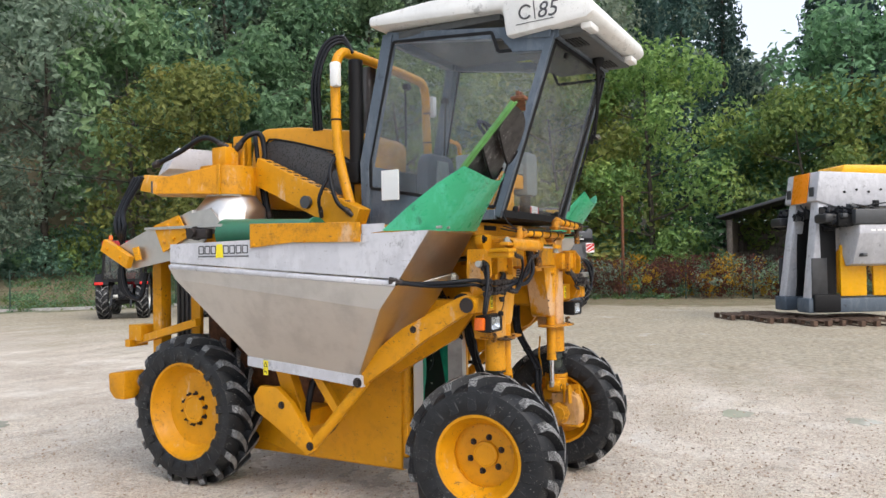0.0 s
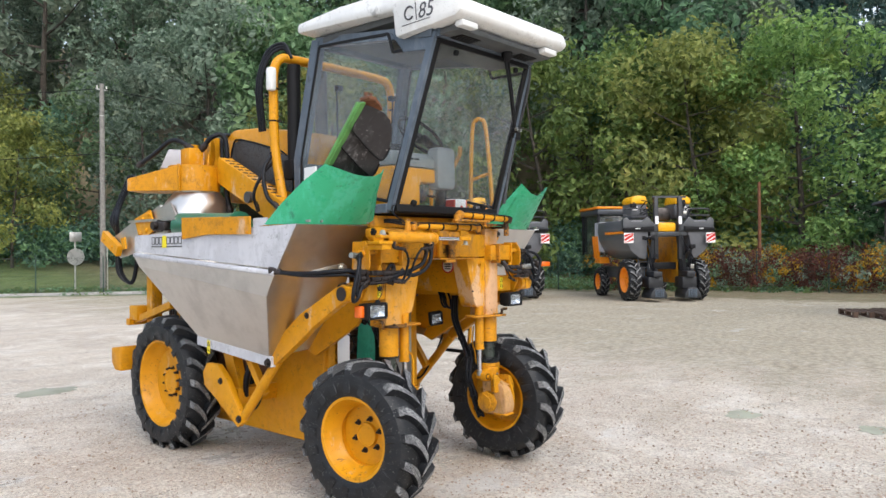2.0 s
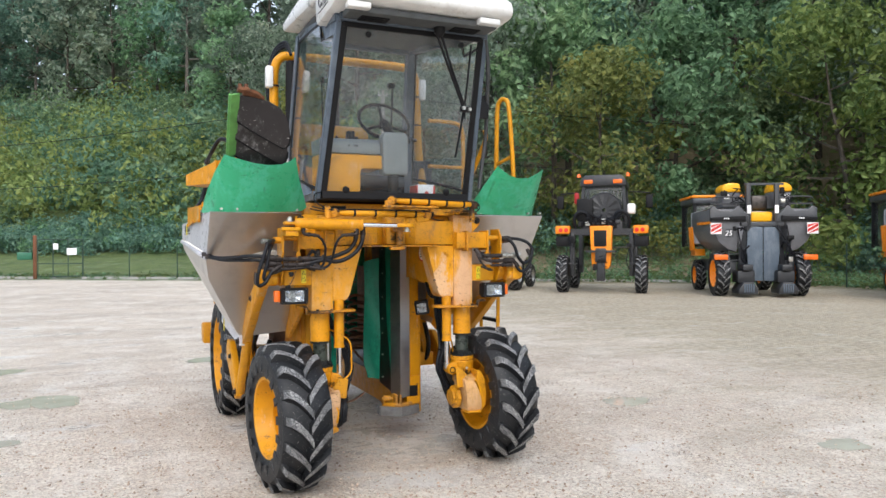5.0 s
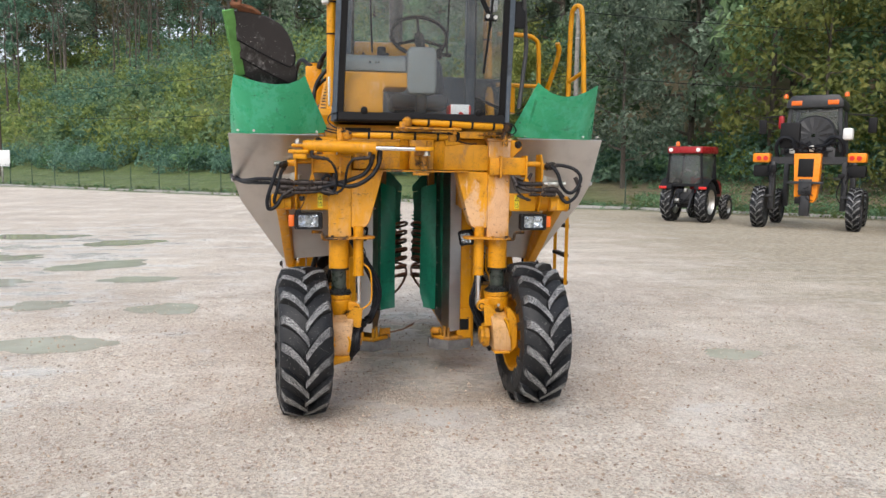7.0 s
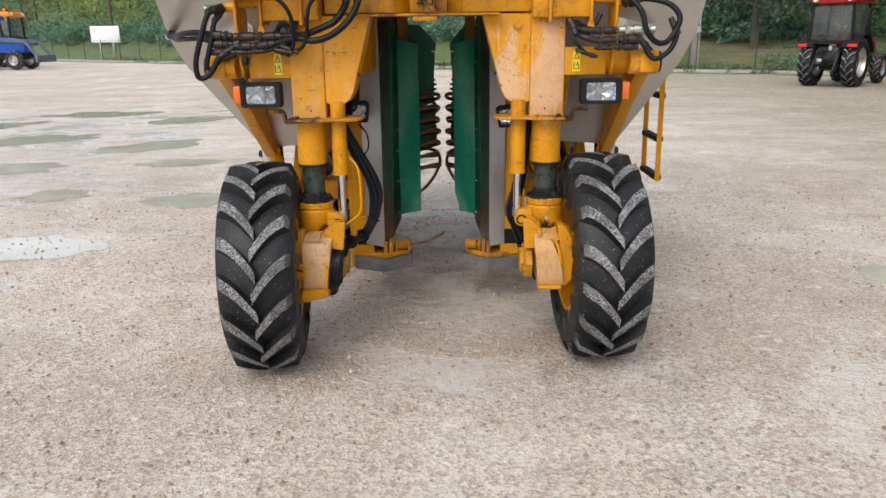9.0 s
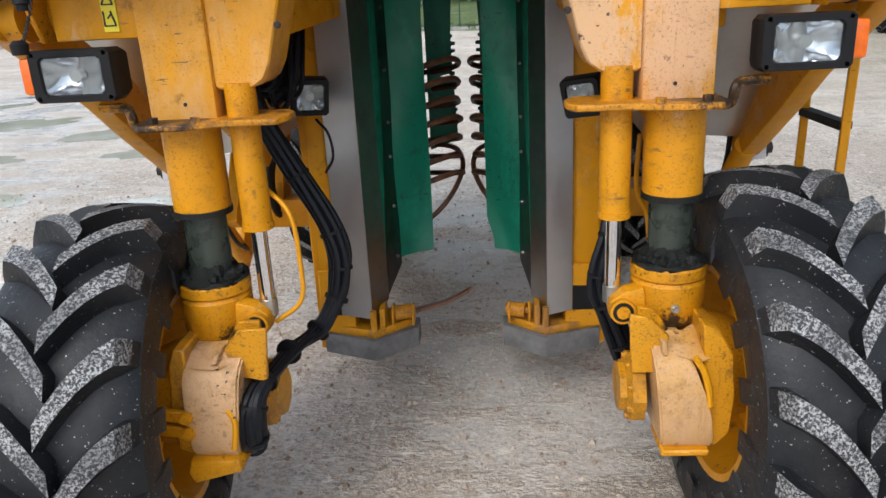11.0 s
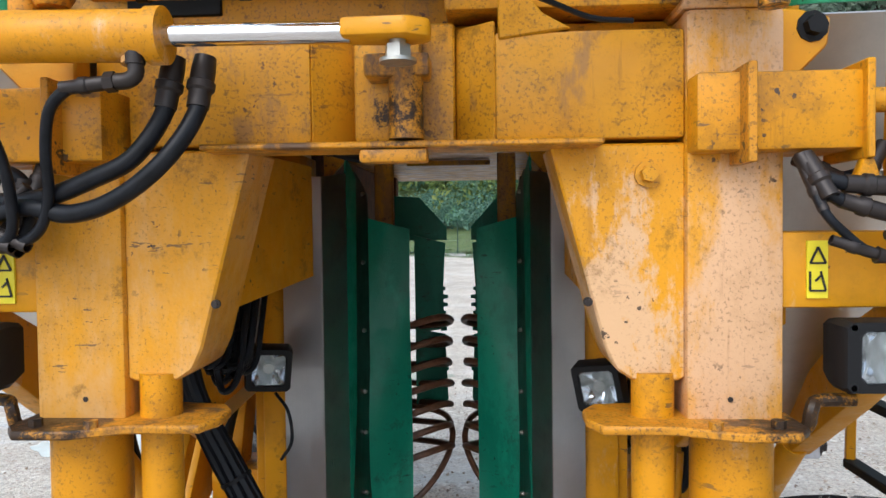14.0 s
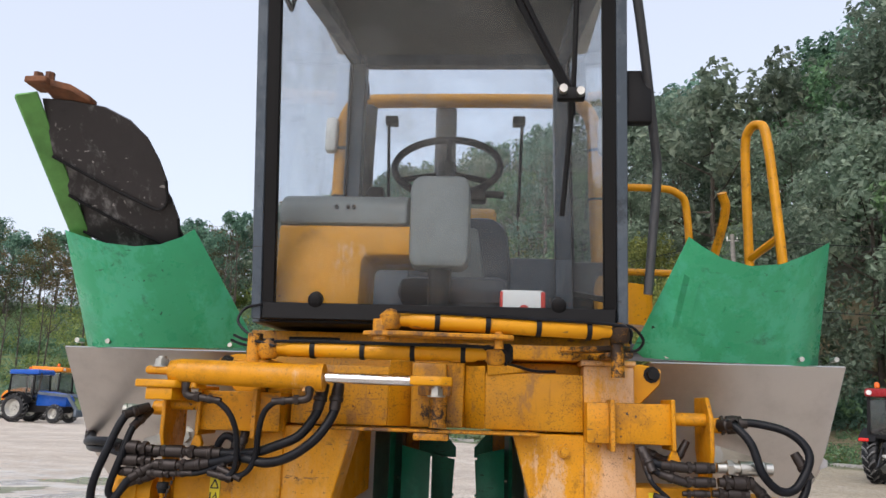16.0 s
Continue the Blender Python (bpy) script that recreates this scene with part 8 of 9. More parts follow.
    if number:
        for s in (-1, 1):
            bm = B()
            prism(bm, [(s * x, 0.0, z) for x, z in ((0.01, 0.42), (0.30, 0.42), (0.36, 0.6), (0.42, 1.2), (0.40, 1.7), (0.30, 1.84), (0.01, 1.84))], (0, 0.04, 0), 0.01)
            part("rear_curtain", bm, cab_grey, H, "blue-grey split rubber curtain")
        bm = B()
        box(bm, -0.95, -0.75, 0.02, 0.03, 1.58, 1.80, 0)
        tag_ = part("fleet_number", bm, dark_grey, H)
        lettering("number", "25", 0.19, Matrix.Translation((-0.98, 0.0, 1.62)) @ Matrix.Rotation(radians(90), 4, "X"), label_white, tag_, 0.2)
    else:
        for s in (-1, 1):
            bx(H, "tunnel_lining", yellow_rusty, (*sorted((s * 0.36, s * 0.42)), 0.3, 2.6, 0.5, 1.85))
    bx(H, "tunnel_hood", yellow_new, (-0.28, 0.28, 0.12, 0.7, 1.98, 2.25), "", 0.06)
    bx(H, "fan_motor", dark_steel, (-0.22, 0.22, 0.3, 0.7, 2.3, 2.7), "", 0.08)
    # ladder
    bm = B()
    for k in range(5):
        box(bm, -0.82, -0.55, 0.12 + 0.06 * k, 0.22 + 0.06 * k, 0.95 + 0.17 * k, 0.98 + 0.17 * k, 0.004)
    for x in (-0.84, -0.55):
        bar(bm, (x, 0.1, 0.9), (x, 0.5, 1.85), 0.03, 0.06)
    part("ladder", bm, dark_grey, H)
    # cab at the front
    bx(H, "cab_body", pane_dark, (-1.15, 0.35, 2.7, 4.3, 1.3, 2.62), "dark tinted glass cab", 0.12)
    bx(H, "cab_roof", dark_grey, (-1.22, 0.42, 2.6, 4.45, 2.6, 2.78), "", 0.05)
    bx(H, "roof_trim", orange_new, (-1.24, 0.44, 2.58, 4.47, 2.78, 2.86), "", 0.03)
    for x, y in ((-1.15, 2.7), (-1.15, 4.3), (0.35, 2.7)):
        quick("cab_pillar", box, (x - 0.04, x + 0.04, y - 0.04, y + 0.04, 1.3, 2.62, 0.01), black, H)
    bx(H, "engine_box", grey_paint, (-1.2, 1.2, 2.3, 3.0, 1.4, 2.35), "", 0.05)
    bm = B()
    for k in range(4):
        bar(bm, (-1.22, 2.5 + 0.12 * k, 1.2), (-1.22, 2.7 + 0.12 * k, 1.9), 0.06, 0.05)
    prism(bm, [(-1.2, 2.4, 1.05), (-1.2, 3.0, 1.05), (-1.2, 2.9, 1.25), (-1.2, 2.5, 1.25)], (0.3, 0, 0), 0.01)
    part("orange_guard", bm, orange_new, H, "orange guard bars")
    bx(H, "orange_stripe", orange_new, (-1.335, -1.318, 0.05, 1.6, 1.93, 2.0), "", 0.002)
    bx(H, "rear_axle", black, (-1.0, 1.0, 0.35, 0.55, 0.9, 1.1))
    H.matrix_world = m
    return H


def facing(x, y, heading):
    """Local +y turned to the heading, in degrees from the world's x."""
    return Matrix.Translation((x, y, 0)) @ Matrix.Rotation(radians(heading - 90), 4, "Z")


grow = lambda k: Matrix.Diagonal((k, k, k, 1))
modern_harvester(facing(16.0, 11.6, 60) @ grow(1.14), True)
modern_harvester(facing(18.5, 7.0, 49) @ grow(1.12), False)


def straddle_tractor(m):
    """High-clearance vine tractor seen from behind; front is +y."""
    T = thing("straddle_tractor", "tall black and orange vine straddle tractor", "tractor")
    for s in (-1, 1):
        P = lambda x, y, z: (s * x, y, z)
        wheel(T, (s * 1.12, 0, 0.55), (s, 0, 0), 0.55, 0.34, 0.33, dark_grey, 8, 0.1, 18, 0.04)
        wheel(T, (s * 1.08, 2.3, 0.50), (s, 0, 0), 0.50, 0.30, 0.30, dark_grey, 8, 0.1, 17, 0.04)
        bm = B()
        box(bm, *sorted((s * 0.78, s * 0.92)), -0.1, 0.15, 0.5, 1.75, 0.02)
        bar(bm, P(0.86, -0.14, 0.7), P(0.86, -0.14, 1.6), 0.06, 0.06, (0, 1, 0))
        part("leg", bm, machine_black, T)
        quick("leg", box, (*sorted((s * 0.78, s * 0.92)), 2.1, 2.35, 0.5, 1.75, 0.02), machine_black, T)
        quick("step_bar", box, (*sorted((s * 0.80, s * 1.3)), -0.22, -0.12, 0.82, 0.88, 0.01), machine_black, T)
        hose_tangle(T, (s * 0.85 - 0.07, -0.2, 0.7), (s * 0.85 + 0.07, -0.12, 1.75), 4, 0.016, 51 + s)
        bx(T, "light_box", orange_new, (*sorted((s * 0.90, s * 1.32)), -0.25, 0.15, 1.72, 1.96), "orange rear lamp box", 0.04)
        for x in (1.0, 1.16):
            quick("rear_lamp", cyl, (P(x, -0.27, 1.83), P(x, -0.245, 1.83), 0.06, None, 14), lens_red, T)
        bx(T, "mud_flap", black, (*sorted((s * 0.9, s * 1.32)), -0.15, 0.2, 1.35, 1.66), "", 0.06)
        bm = B()
        tube(bm, [P(0.75, 0.0, 1.85), P(0.78, -0.1, 2.15), P(0.65, -0.15, 2.35), P(0.42, -0.1, 2.3), P(0.3, 0, 1.95)], 0.05, 8)
        part("hydraulic_hose", bm, hose_black, T)
        bm = B()
        bar(bm, P(0.75, 0.9, 3.0), P(1.35, 0.9, 2.95), 0.04, 0.04)
        box(bm, *sorted((s * 1.22, s * 1.42)), 0.85, 0.93, 2.5, 2.9, 0.03)
        part("mirror", bm, black, T)
        bm = B()
        lathe(bm, [(0, 0), (0, 0.06), (0.08, 0.06), (0.12, 0.03), (0.12, 0)], P(0.72, 0.55, 3.42), (0, 0, 1), 12)
        part("beacon", bm, lens_orange, T)
    bm = B()
    bar(bm, (-0.9, 0.0, 1.78), (0.9, 0.0, 1.78), 0.16, 0.18)
    bar(bm, (-0.9, 2.2, 1.78), (0.9, 2.2, 1.78), 0.16, 0.18)
    box(bm, -0.6, 0.6, 0.0, 2.6, 1.7, 2.1, 0.04)
    part("chassis_beam", bm, machine_black, T)
    hose_tangle(T, (-0.7, -0.12, 1.85), (0.72, 0.05, 2.35), 16, 0.022, 61)
    hose_tangle(T, (-0.2, -0.42, 0.7), (0.2, -0.33, 1.2), 6, 0.014, 62)
    bm = B()
    prism(bm, [(x, -0.3, z) for x, z in ((-0.26, 0.80), (-0.22, 0.70), (0.20, 0.70), (0.26, 0.80), (0.30, 1.2), (0.32, 1.95), (-0.32, 1.95), (-0.28, 1.2))], (0, 0.35, 0), 0.03)
    eb = part("rear_tower", bm, orange_new, T, "orange rear linkage tower")
    bx(eb, "tower_window", black, (-0.2, 0.16, -0.31, -0.28, 1.35, 1.82), "", 0.02)
    bm = B()
    box(bm, -0.42, 0.42, -0.45, -0.32, 1.18, 1.24, 0.01)
    box(bm, -0.15, 0.15, -0.45, -0.3, 0.9, 1.3, 0.02)
    box(bm, -0.12, 0.12, -0.4, -0.2, 0.36, 0.9, 0.03)
    part("linkage", bm, machine_black, T)
    bm = B()
    lathe(bm, [(0, 0.05), (0, 0.48), (0.08, 0.52), (0.3, 0.52)], (0.05, 0.12, 2.42), (0, 1, 0), 28)
    shroud = part("cooling_fan", bm, machine_black, T)
    for k in range(11):
        a = k * 2 * math.pi / 11
        c, s_ = math.cos(a), math.sin(a)
        bm = B()
        plate(bm, [(0.05 + 0.1 * c, 0.1, 2.42 + 0.1 * s_), (0.05 + 0.45 * c - 0.06 * s_, 0.09, 2.42 + 0.45 * s_ + 0.06 * c), (0.05 + 0.45 * c + 0.06 * s_, 0.12, 2.42 + 0.45 * s_ - 0.06 * c)], 0.01)
        part("fan_blade", bm, machine_black, shroud)
    bx(T, "engine_box", black, (-0.72, -0.25, -0.05, 0.5, 2.1, 2.75), "", 0.03)
    bx(T, "cab_glass", pane_dark, (-0.62, 0.62, 0.55, 1.9, 2.1, 3.2), "tinted cab glass", 0.08)
    bm = B()
    for x in (-0.62, 0.62):
        bar(bm, (x * 1.08, 0.5, 2.0), (x * 0.92, 0.6, 3.35), 0.09, 0.09, (0, 1, 0))
        bar(bm, (x * 1.08, 1.95, 2.0), (x * 0.92, 1.85, 3.35), 0.09, 0.09, (0, 1, 0))
    prism(bm, [(x, 0.42, z) for x, z in ((-0.68, 3.15), (0.68, 3.15), (0.66, 3.34), (0.54, 3.48), (-0.54, 3.48), (-0.66, 3.34))], (0, 1.6, 0), 0.03)
    part("cab_frame", bm, machine_black, T)
    bm = B()
    for s in (-1, 1):
        box(bm, *sorted((s * 0.3, s * 0.56)), 0.4, 0.43, 3.22, 3.34, 0.01)
    part("roof_lamp", bm, lens_orange, T)
    bx(T, "fire_extinguisher", red_paint, (-0.82, -0.68, 0.2, 0.35, 2.6, 2.95), "", 0.05)
    bx(T, "canister", white_paint, (0.72, 0.95, 0.1, 0.4, 2.3, 2.6), "", 0.05)
    T.matrix_world = m


straddle_tractor(facing(12.9, 15.4, 49) @ grow(1.13))


def farm_tractor(m, paint_, label, s1=1.0, loader=False):
    """Small cab tractor; front is +y, origin under the rear axle."""
    T = thing("farm_tractor", label, "tractor", "parked tractors")
    for s in (-1, 1):
        wheel(T, (s * 0.52, 0, 0.60), (s, 0, 0), 0.60, 0.34, 0.36, zinc, 8, 0.1, 18, 0.05)
        wheel(T, (s * 0.50, 1.95, 0.40), (s, 0, 0), 0.40, 0.24, 0.22, zinc, 6, 0.07, 15, 0.03)
        bm = B()
        rings = [[bm.verts.new((s * x, math.cos(a) * q, 0.60 + math.sin(a) * q)) for x, q in ((0.34, 0.665), (0.72, 0.665), (0.72, 0.695), (0.34, 0.695))] for a in [0.35 + i * 0.2 for i in range(12)]]
        for r0, r1 in zip(rings, rings[1:]):
            for i in range(4):
                bm.faces.new((r0[i], r0[(i + 1) % 4], r1[(i + 1) % 4], r1[i]))
        bm.faces.new(rings[0])
        bm.faces.new(rings[-1][::-1])
        bmesh.ops.recalc_face_normals(bm, faces=bm.faces)
        part("fender", bm, black, T)
        bx(T, "rear_lamp", lens_red, (*sorted((s * 0.48, s * 0.70)), -0.58, -0.52, 0.98, 1.06), "", 0.01)
    bm = B()
    prism(bm, [(-0.27, y, z) for y, z in ((0.8, 0.7), (0.8, 1.35), (1.5, 1.3), (2.15, 1.18), (2.3, 1.0), (2.3, 0.7))], (0.54, 0, 0), 0.05)
    part("hood", bm, paint_, T)
    bx(T, "transmission", black, (-0.25, 0.25, -0.3, 2.2, 0.42, 0.85), "", 0.05)
    bx(T, "linkage", machine_black, (-0.24, 0.24, -0.42, -0.25, 0.55, 0.98), "", 0.04)
    for s in (-1, 1):
        bm = B()
        bar(bm, (s * 0.22, -0.35, 0.55), (s * 0.27, -0.85, 0.38), 0.05, 0.06)
        bar(bm, (s * 0.26, -0.3, 0.95), (s * 0.26, -0.75, 0.42), 0.035, 0.035, (1, 0, 0))
        part("lift_arm", bm, machine_black, T)
    hose_tangle(T, (-0.3, -0.5, 0.5), (0.3, -0.42, 1.0), 7, 0.013, 71)
    bx(T, "cab_glass", pane_dark, (-0.50, 0.50, -0.42, 0.8, 1.05, 1.98), "tinted cab windows", 0.06)
    bm = B()
    for x in (-0.5, 0.5):
        for y in (-0.42, 0.8):
            bar(bm, (x * 1.05, y, 0.95), (x * 0.92, y * 0.95, 2.02), 0.06, 0.06, (0, 1, 0))
    bar(bm, (-0.5, -0.44, 1.1), (0.5, -0.44, 1.1), 0.05, 0.08)
    part("cab_frame", bm, black, T)
    bm = B()
    prism(bm, [(-0.52, y, z) for y, z in ((-0.52, 2.02), (-0.50, 2.22), (0.9, 2.25), (1.0, 2.1), (0.95, 2.02))], (1.04, 0, 0), 0.05)
    part("cab_roof", bm, paint_, T)
    bm = B()
    for x in (-0.4, 0.4):
        cyl(bm, (x, -0.55, 2.12), (x, -0.5, 2.12), 0.06, None, 12)
    part("work_lamp", bm, white_paint, T)
    bm = B()
    lathe(bm, [(0, 0), (0, 0.06), (0.1, 0.06), (0.14, 0.03), (0.14, 0)], (-0.32, -0.2, 2.24), (0, 0, 1), 12)
    part("beacon", bm, lens_orange, T)
    bm = B()
    tube(bm, [(0.38, 0.95, 1.2), (0.38, 0.98, 1.7), (0.38, 1.0, 2.1)], 0.035, 8, 2)
    part("exhaust", bm, dark_steel, T)
    if loader:
        bm = B()
        for s in (-1, 1):
            bar(bm, (s * 0.42, 1.0, 1.25), (s * 0.42, 2.5, 1.15), 0.08, 0.12)
            bar(bm, (s * 0.42, 2.5, 1.15), (s * 0.42, 3.0, 0.5), 0.08, 0.12)
        box(bm, -0.6, 0.6, 2.95, 3.1, 0.3, 0.6, 0.03)
        part("front_loader", bm, cab_grey, T, "grey front loader arms")
    T.matrix_world = m @ Matrix.Diagonal((s1, s1, s1, 1))
    return T


farm_tractor(facing(10.7, 18.4, 45), red_paint, "small red vineyard tractor parked on the grass edge", 1.1)
farm_tractor(facing(-26.4, 39.2, -8), blue_paint, "blue farm tractor with a front loader", 1.3, True)
farm_tractor(facing(-27.2, 43.5, 178), orange_new, "orange loader tractor behind the blue one", 1.45)


def head_unit(m):
    """Removed harvesting head standing on pallets; its front is -y."""
    U = thing("harvesting_head", "removed grey and yellow harvesting head standing on pallets", "harvester")
    for s in (-1, 1):
        P = lambda x, y, z: (s * x, y, z)
        bm = B()
        prism(bm, [P(0.34, -0.15, 0.3), P(0.62, -0.15, 0.3), P(0.62, 0.10, 0.3), P(0.34, 0.10, 0.3)], (-s * 0.06, 0.30, 2.55), 0.02)
        part("front_leg", bm, grey_paint, U, "tall leaning grey leg cover")
        bm = B()
        prism(bm, [P(0.22, -0.2, 0.12), P(0.68, -0.2, 0.12), P(0.68, 2.0, 0.12), P(0.22, 2.0, 0.12)], (0, 0, 0.34), 0.03)
        part("shoe", bm, cab_grey, U)
        bm = B()
        prism(bm, [P(x, 0.6, z) for x, z in ((0.55, 2.15), (1.25, 2.15), (1.25, 1.95), (1.0, 1.25), (0.75, 1.2), (0.6, 1.6))], (0, 1.9, 0), 0.02)
        part("side_bin", bm, grey_paint, U, "grey side bin")
        bx(U, "rail_beam", dark_grey, (*sorted((s * 0.52, s * 1.28)), 0.5, 2.5, 2.16, 2.5), "", 0.02)
        rng = random.Random(4 + s)
        for k in range(12):
            y0 = rng.uniform(0.2, 0.7)
            bm = B()
            tube(bm, [P(0.6 + rng.uniform(0, 0.5), y0, 2.2 + rng.uniform(0, 0.4)), P(0.7 + rng.uniform(0, 0.5), y0 - 0.15, 2.1 + rng.uniform(0, 0.4)), P(0.55 + rng.uniform(0, 0.5), y0 + 0.1, 2.35)], 0.03, 6, 3)
            part("hydraulic_hose", bm, hose_black, U)
        quick("hydraulic_block", box, (*sorted((s * 0.6, s * 1.15)), 0.2, 0.55, 2.12, 2.4, 0.03), black, U)
        bm = B()
        box(bm, *sorted((s * 0.60, s * 0.66)), 0.55, 1.15, 0.5, 1.7, 0.02)
        box(bm, *sorted((s * 0.60, s * 0.66)), 1.3, 1.9, 0.5, 1.8, 0.02)
        part("side_panel", bm, yellow_new, U, "bright yellow moulded side panel")
        bm = B()
        box(bm, *sorted((s * 0.68, s * 0.78)), 1.9, 2.0, 0.0, 1.5, 0.01)
        box(bm, *sorted((s * 0.66, s * 1.2)), 0.7, 0.8, 1.42, 1.5, 0.01)
        part("stand_leg", bm, dark_grey, U)
    bm = B()
    prism(bm, [(-0.62, y, z) for y, z in ((0.05, 2.75), (0.15, 3.45), (2.4, 3.35), (2.4, 2.6), (0.5, 2.6))], (1.24, 0, 0), 0.04)
    part("upper_body", bm, grey_paint, U, "light grey upper housing")
    bm = B()
    prism(bm, [(-0.30, 0.04, 2.72), (0.30, 0.04, 2.72), (0.30, 0.13, 3.44), (-0.30, 0.13, 3.44)], (0, -0.02, 0), 0.01)
    part("orange_door", bm, orange_new, U, "orange front panel")
    bm = B()
    prism(bm, [(-0.5, y, z) for y, z in ((0.7, 3.40), (0.8, 3.62), (2.3, 3.60), (2.4, 3.36))], (1.0, 0, 0), 0.06)
    part("yellow_hood", bm, yellow_new, U, "yellow rounded hood")
    for s in (-1, 1):
        hose_tangle(U, (min(s * 0.62, s * 1.2), 0.1, 2.1), (max(s * 0.62, s * 1.2), 0.55, 2.62), 14, 0.026, 81 + s)
        hose_tangle(U, (min(s * 0.66, s * 1.1), 0.55, 2.5), (max(s * 0.66, s * 1.1), 2.3, 2.66), 8, 0.022, 91 + s)
        bx(U, "front_pump", machine_black, (*sorted((s * 0.66, s * 1.1)), -0.05, 0.35, 2.2, 2.42), "", 0.06)
        bx(U, "leg_edge", machine_black, (*sorted((s * 0.63, s * 0.655)), -0.1, 0.25, 0.35, 1.4), "", 0.006)
    hose_tangle(U, (-0.3, 0.0, 2.25), (0.3, 0.2, 2.65), 9, 0.02, 95)
    bx(U, "tunnel_curtain", dark_grey, (-0.24, 0.24, 0.6, 0.7, 0.4, 2.2))
    for s in (-1, 1):
        bx(U, "leg_liner", black, (*sorted((s * 0.30, s * 0.60)), 0.14, 0.5, 0.35, 2.6), "", 0.02)
        bx(U, "louvre", dark_grey, (*sorted((s * 0.36, s * 0.52)), 0.055, 0.075, 2.86, 3.08), "", 0.004)
        bm = B()
        for k in range(4):
            cyl(bm, (s * 0.625, 0.7 + 0.28 * k, 2.95 + 0.05 * (k % 2)), (s * 0.635, 0.7 + 0.28 * k, 2.95 + 0.05 * (k % 2)), 0.03, None, 8)
        part("cover_bolt", bm, black, U)
        bx(U, "shoe_block", black, (*sorted((s * 0.60, s * 0.74)), -0.1, 0.5, 0.14, 0.55), "", 0.03)
    bm = B()
    for k in range(3):
        box(bm, 1.282, 1.286, 1.5 + 0.16 * k, 1.62 + 0.16 * k, 2.28, 2.38, 0)
        box(bm, 1.252, 1.256, 0.85 + 0.14 * k, 0.95 + 0.14 * k, 1.55 + 0.45, 1.59 + 0.45, 0)
    part("print_bars", bm, label_white, U)
    U.matrix_world = m


head_unit(facing(15.76, -0.58, -55) @ Matrix.Translation((0, 0, 0.14)) @ Matrix.Diagonal((1.12, 1.12, 1.03, 1)))


def pallet(x, y, z, turn):
    Pt = thing("pallet", "weathered wooden pallet on the gravel", "pallet", "pallets")
    for k in range(5):
        bx(Pt, "board", wood_brown, (-0.6, 0.6, -0.4 + 0.175 * k, -0.30 + 0.175 * k, 0.11, 0.135), "", 0.003)
    for k in range(3):
        for j in range(3):
            bx(Pt, "block", wood_brown, (-0.6 + 0.53 * j, -0.46 + 0.53 * j, -0.4 + 0.35 * k, -0.30 + 0.35 * k, 0.02, 0.11), "", 0.003)
        bx(Pt, "skid", wood_brown, (-0.6, 0.6, -0.4 + 0.35 * k, -0.30 + 0.35 * k, 0.0, 0.02), "", 0.002)
    Pt.matrix_world = Matrix.Translation((x, y, z)) @ Matrix.Rotation(radians(turn), 4, "Z")


for p in ((16.2, 0.95, 0, 30), (15.5, 0.0, 0, 33), (16.4, -0.25, 0, 36), (15.0, -0.95, 0, 35), (15.95, -1.25, 0, 33), (15.35, -1.95, 0, 32), (16.6, -1.9, 0, 36), (16.9, 0.35, 0.0, 30)):
    pallet(*p)


# ---- trees and undergrowth ----
def leaf_arrays(rng, centres, spread, count, size, droop=0.0):
    """Small folded leaf sprays scattered over clumps; returns vertices and faces."""
    c = centres[rng.integers(0, len(centres), count)]
    d = rng.normal(size=(count, 3))
    d /= np.linalg.norm(d, axis=1)[:, None]
    r = spread * (0.55 + 0.5 * rng.random(count))
    p = c[:, :3] + d * (r * c[:, 3])[:, None]
    face = d + rng.normal(size=(count, 3)) * 0.55
    face[:, 2] += 0.25
    a = np.cross(face, rng.normal(size=(count, 3)))
    a[:, 2] -= droop
    a /= np.linalg.norm(a, axis=1)[:, None]
    b = np.cross(face, a)
    b /= np.linalg.norm(b, axis=1)[:, None]
    s = size * (0.6 + 0.8 * rng.random(count))[:, None]
    n = np.cross(a, b) * s * 0.18
    v = np.stack([p - a * s * 0.5, p + b * s * 0.28 + n, p + a * s * 0.5, p - b * s * 0.28 + n], axis=1).reshape(-1, 3)
    f = np.arange(count * 4).reshape(-1, 4)
    return v, f


def mesh_of(name, v, f, mats, index=None):
    me = bpy.data.meshes.new(name)
    me.from_pydata([tuple(q) for q in v], [], [tuple(int(i) for i in q) for q in f])
    for m in mats:
        me.materials.append(m)
    if index is not None:
        me.polygons.foreach_set("material_index", index)
    return me


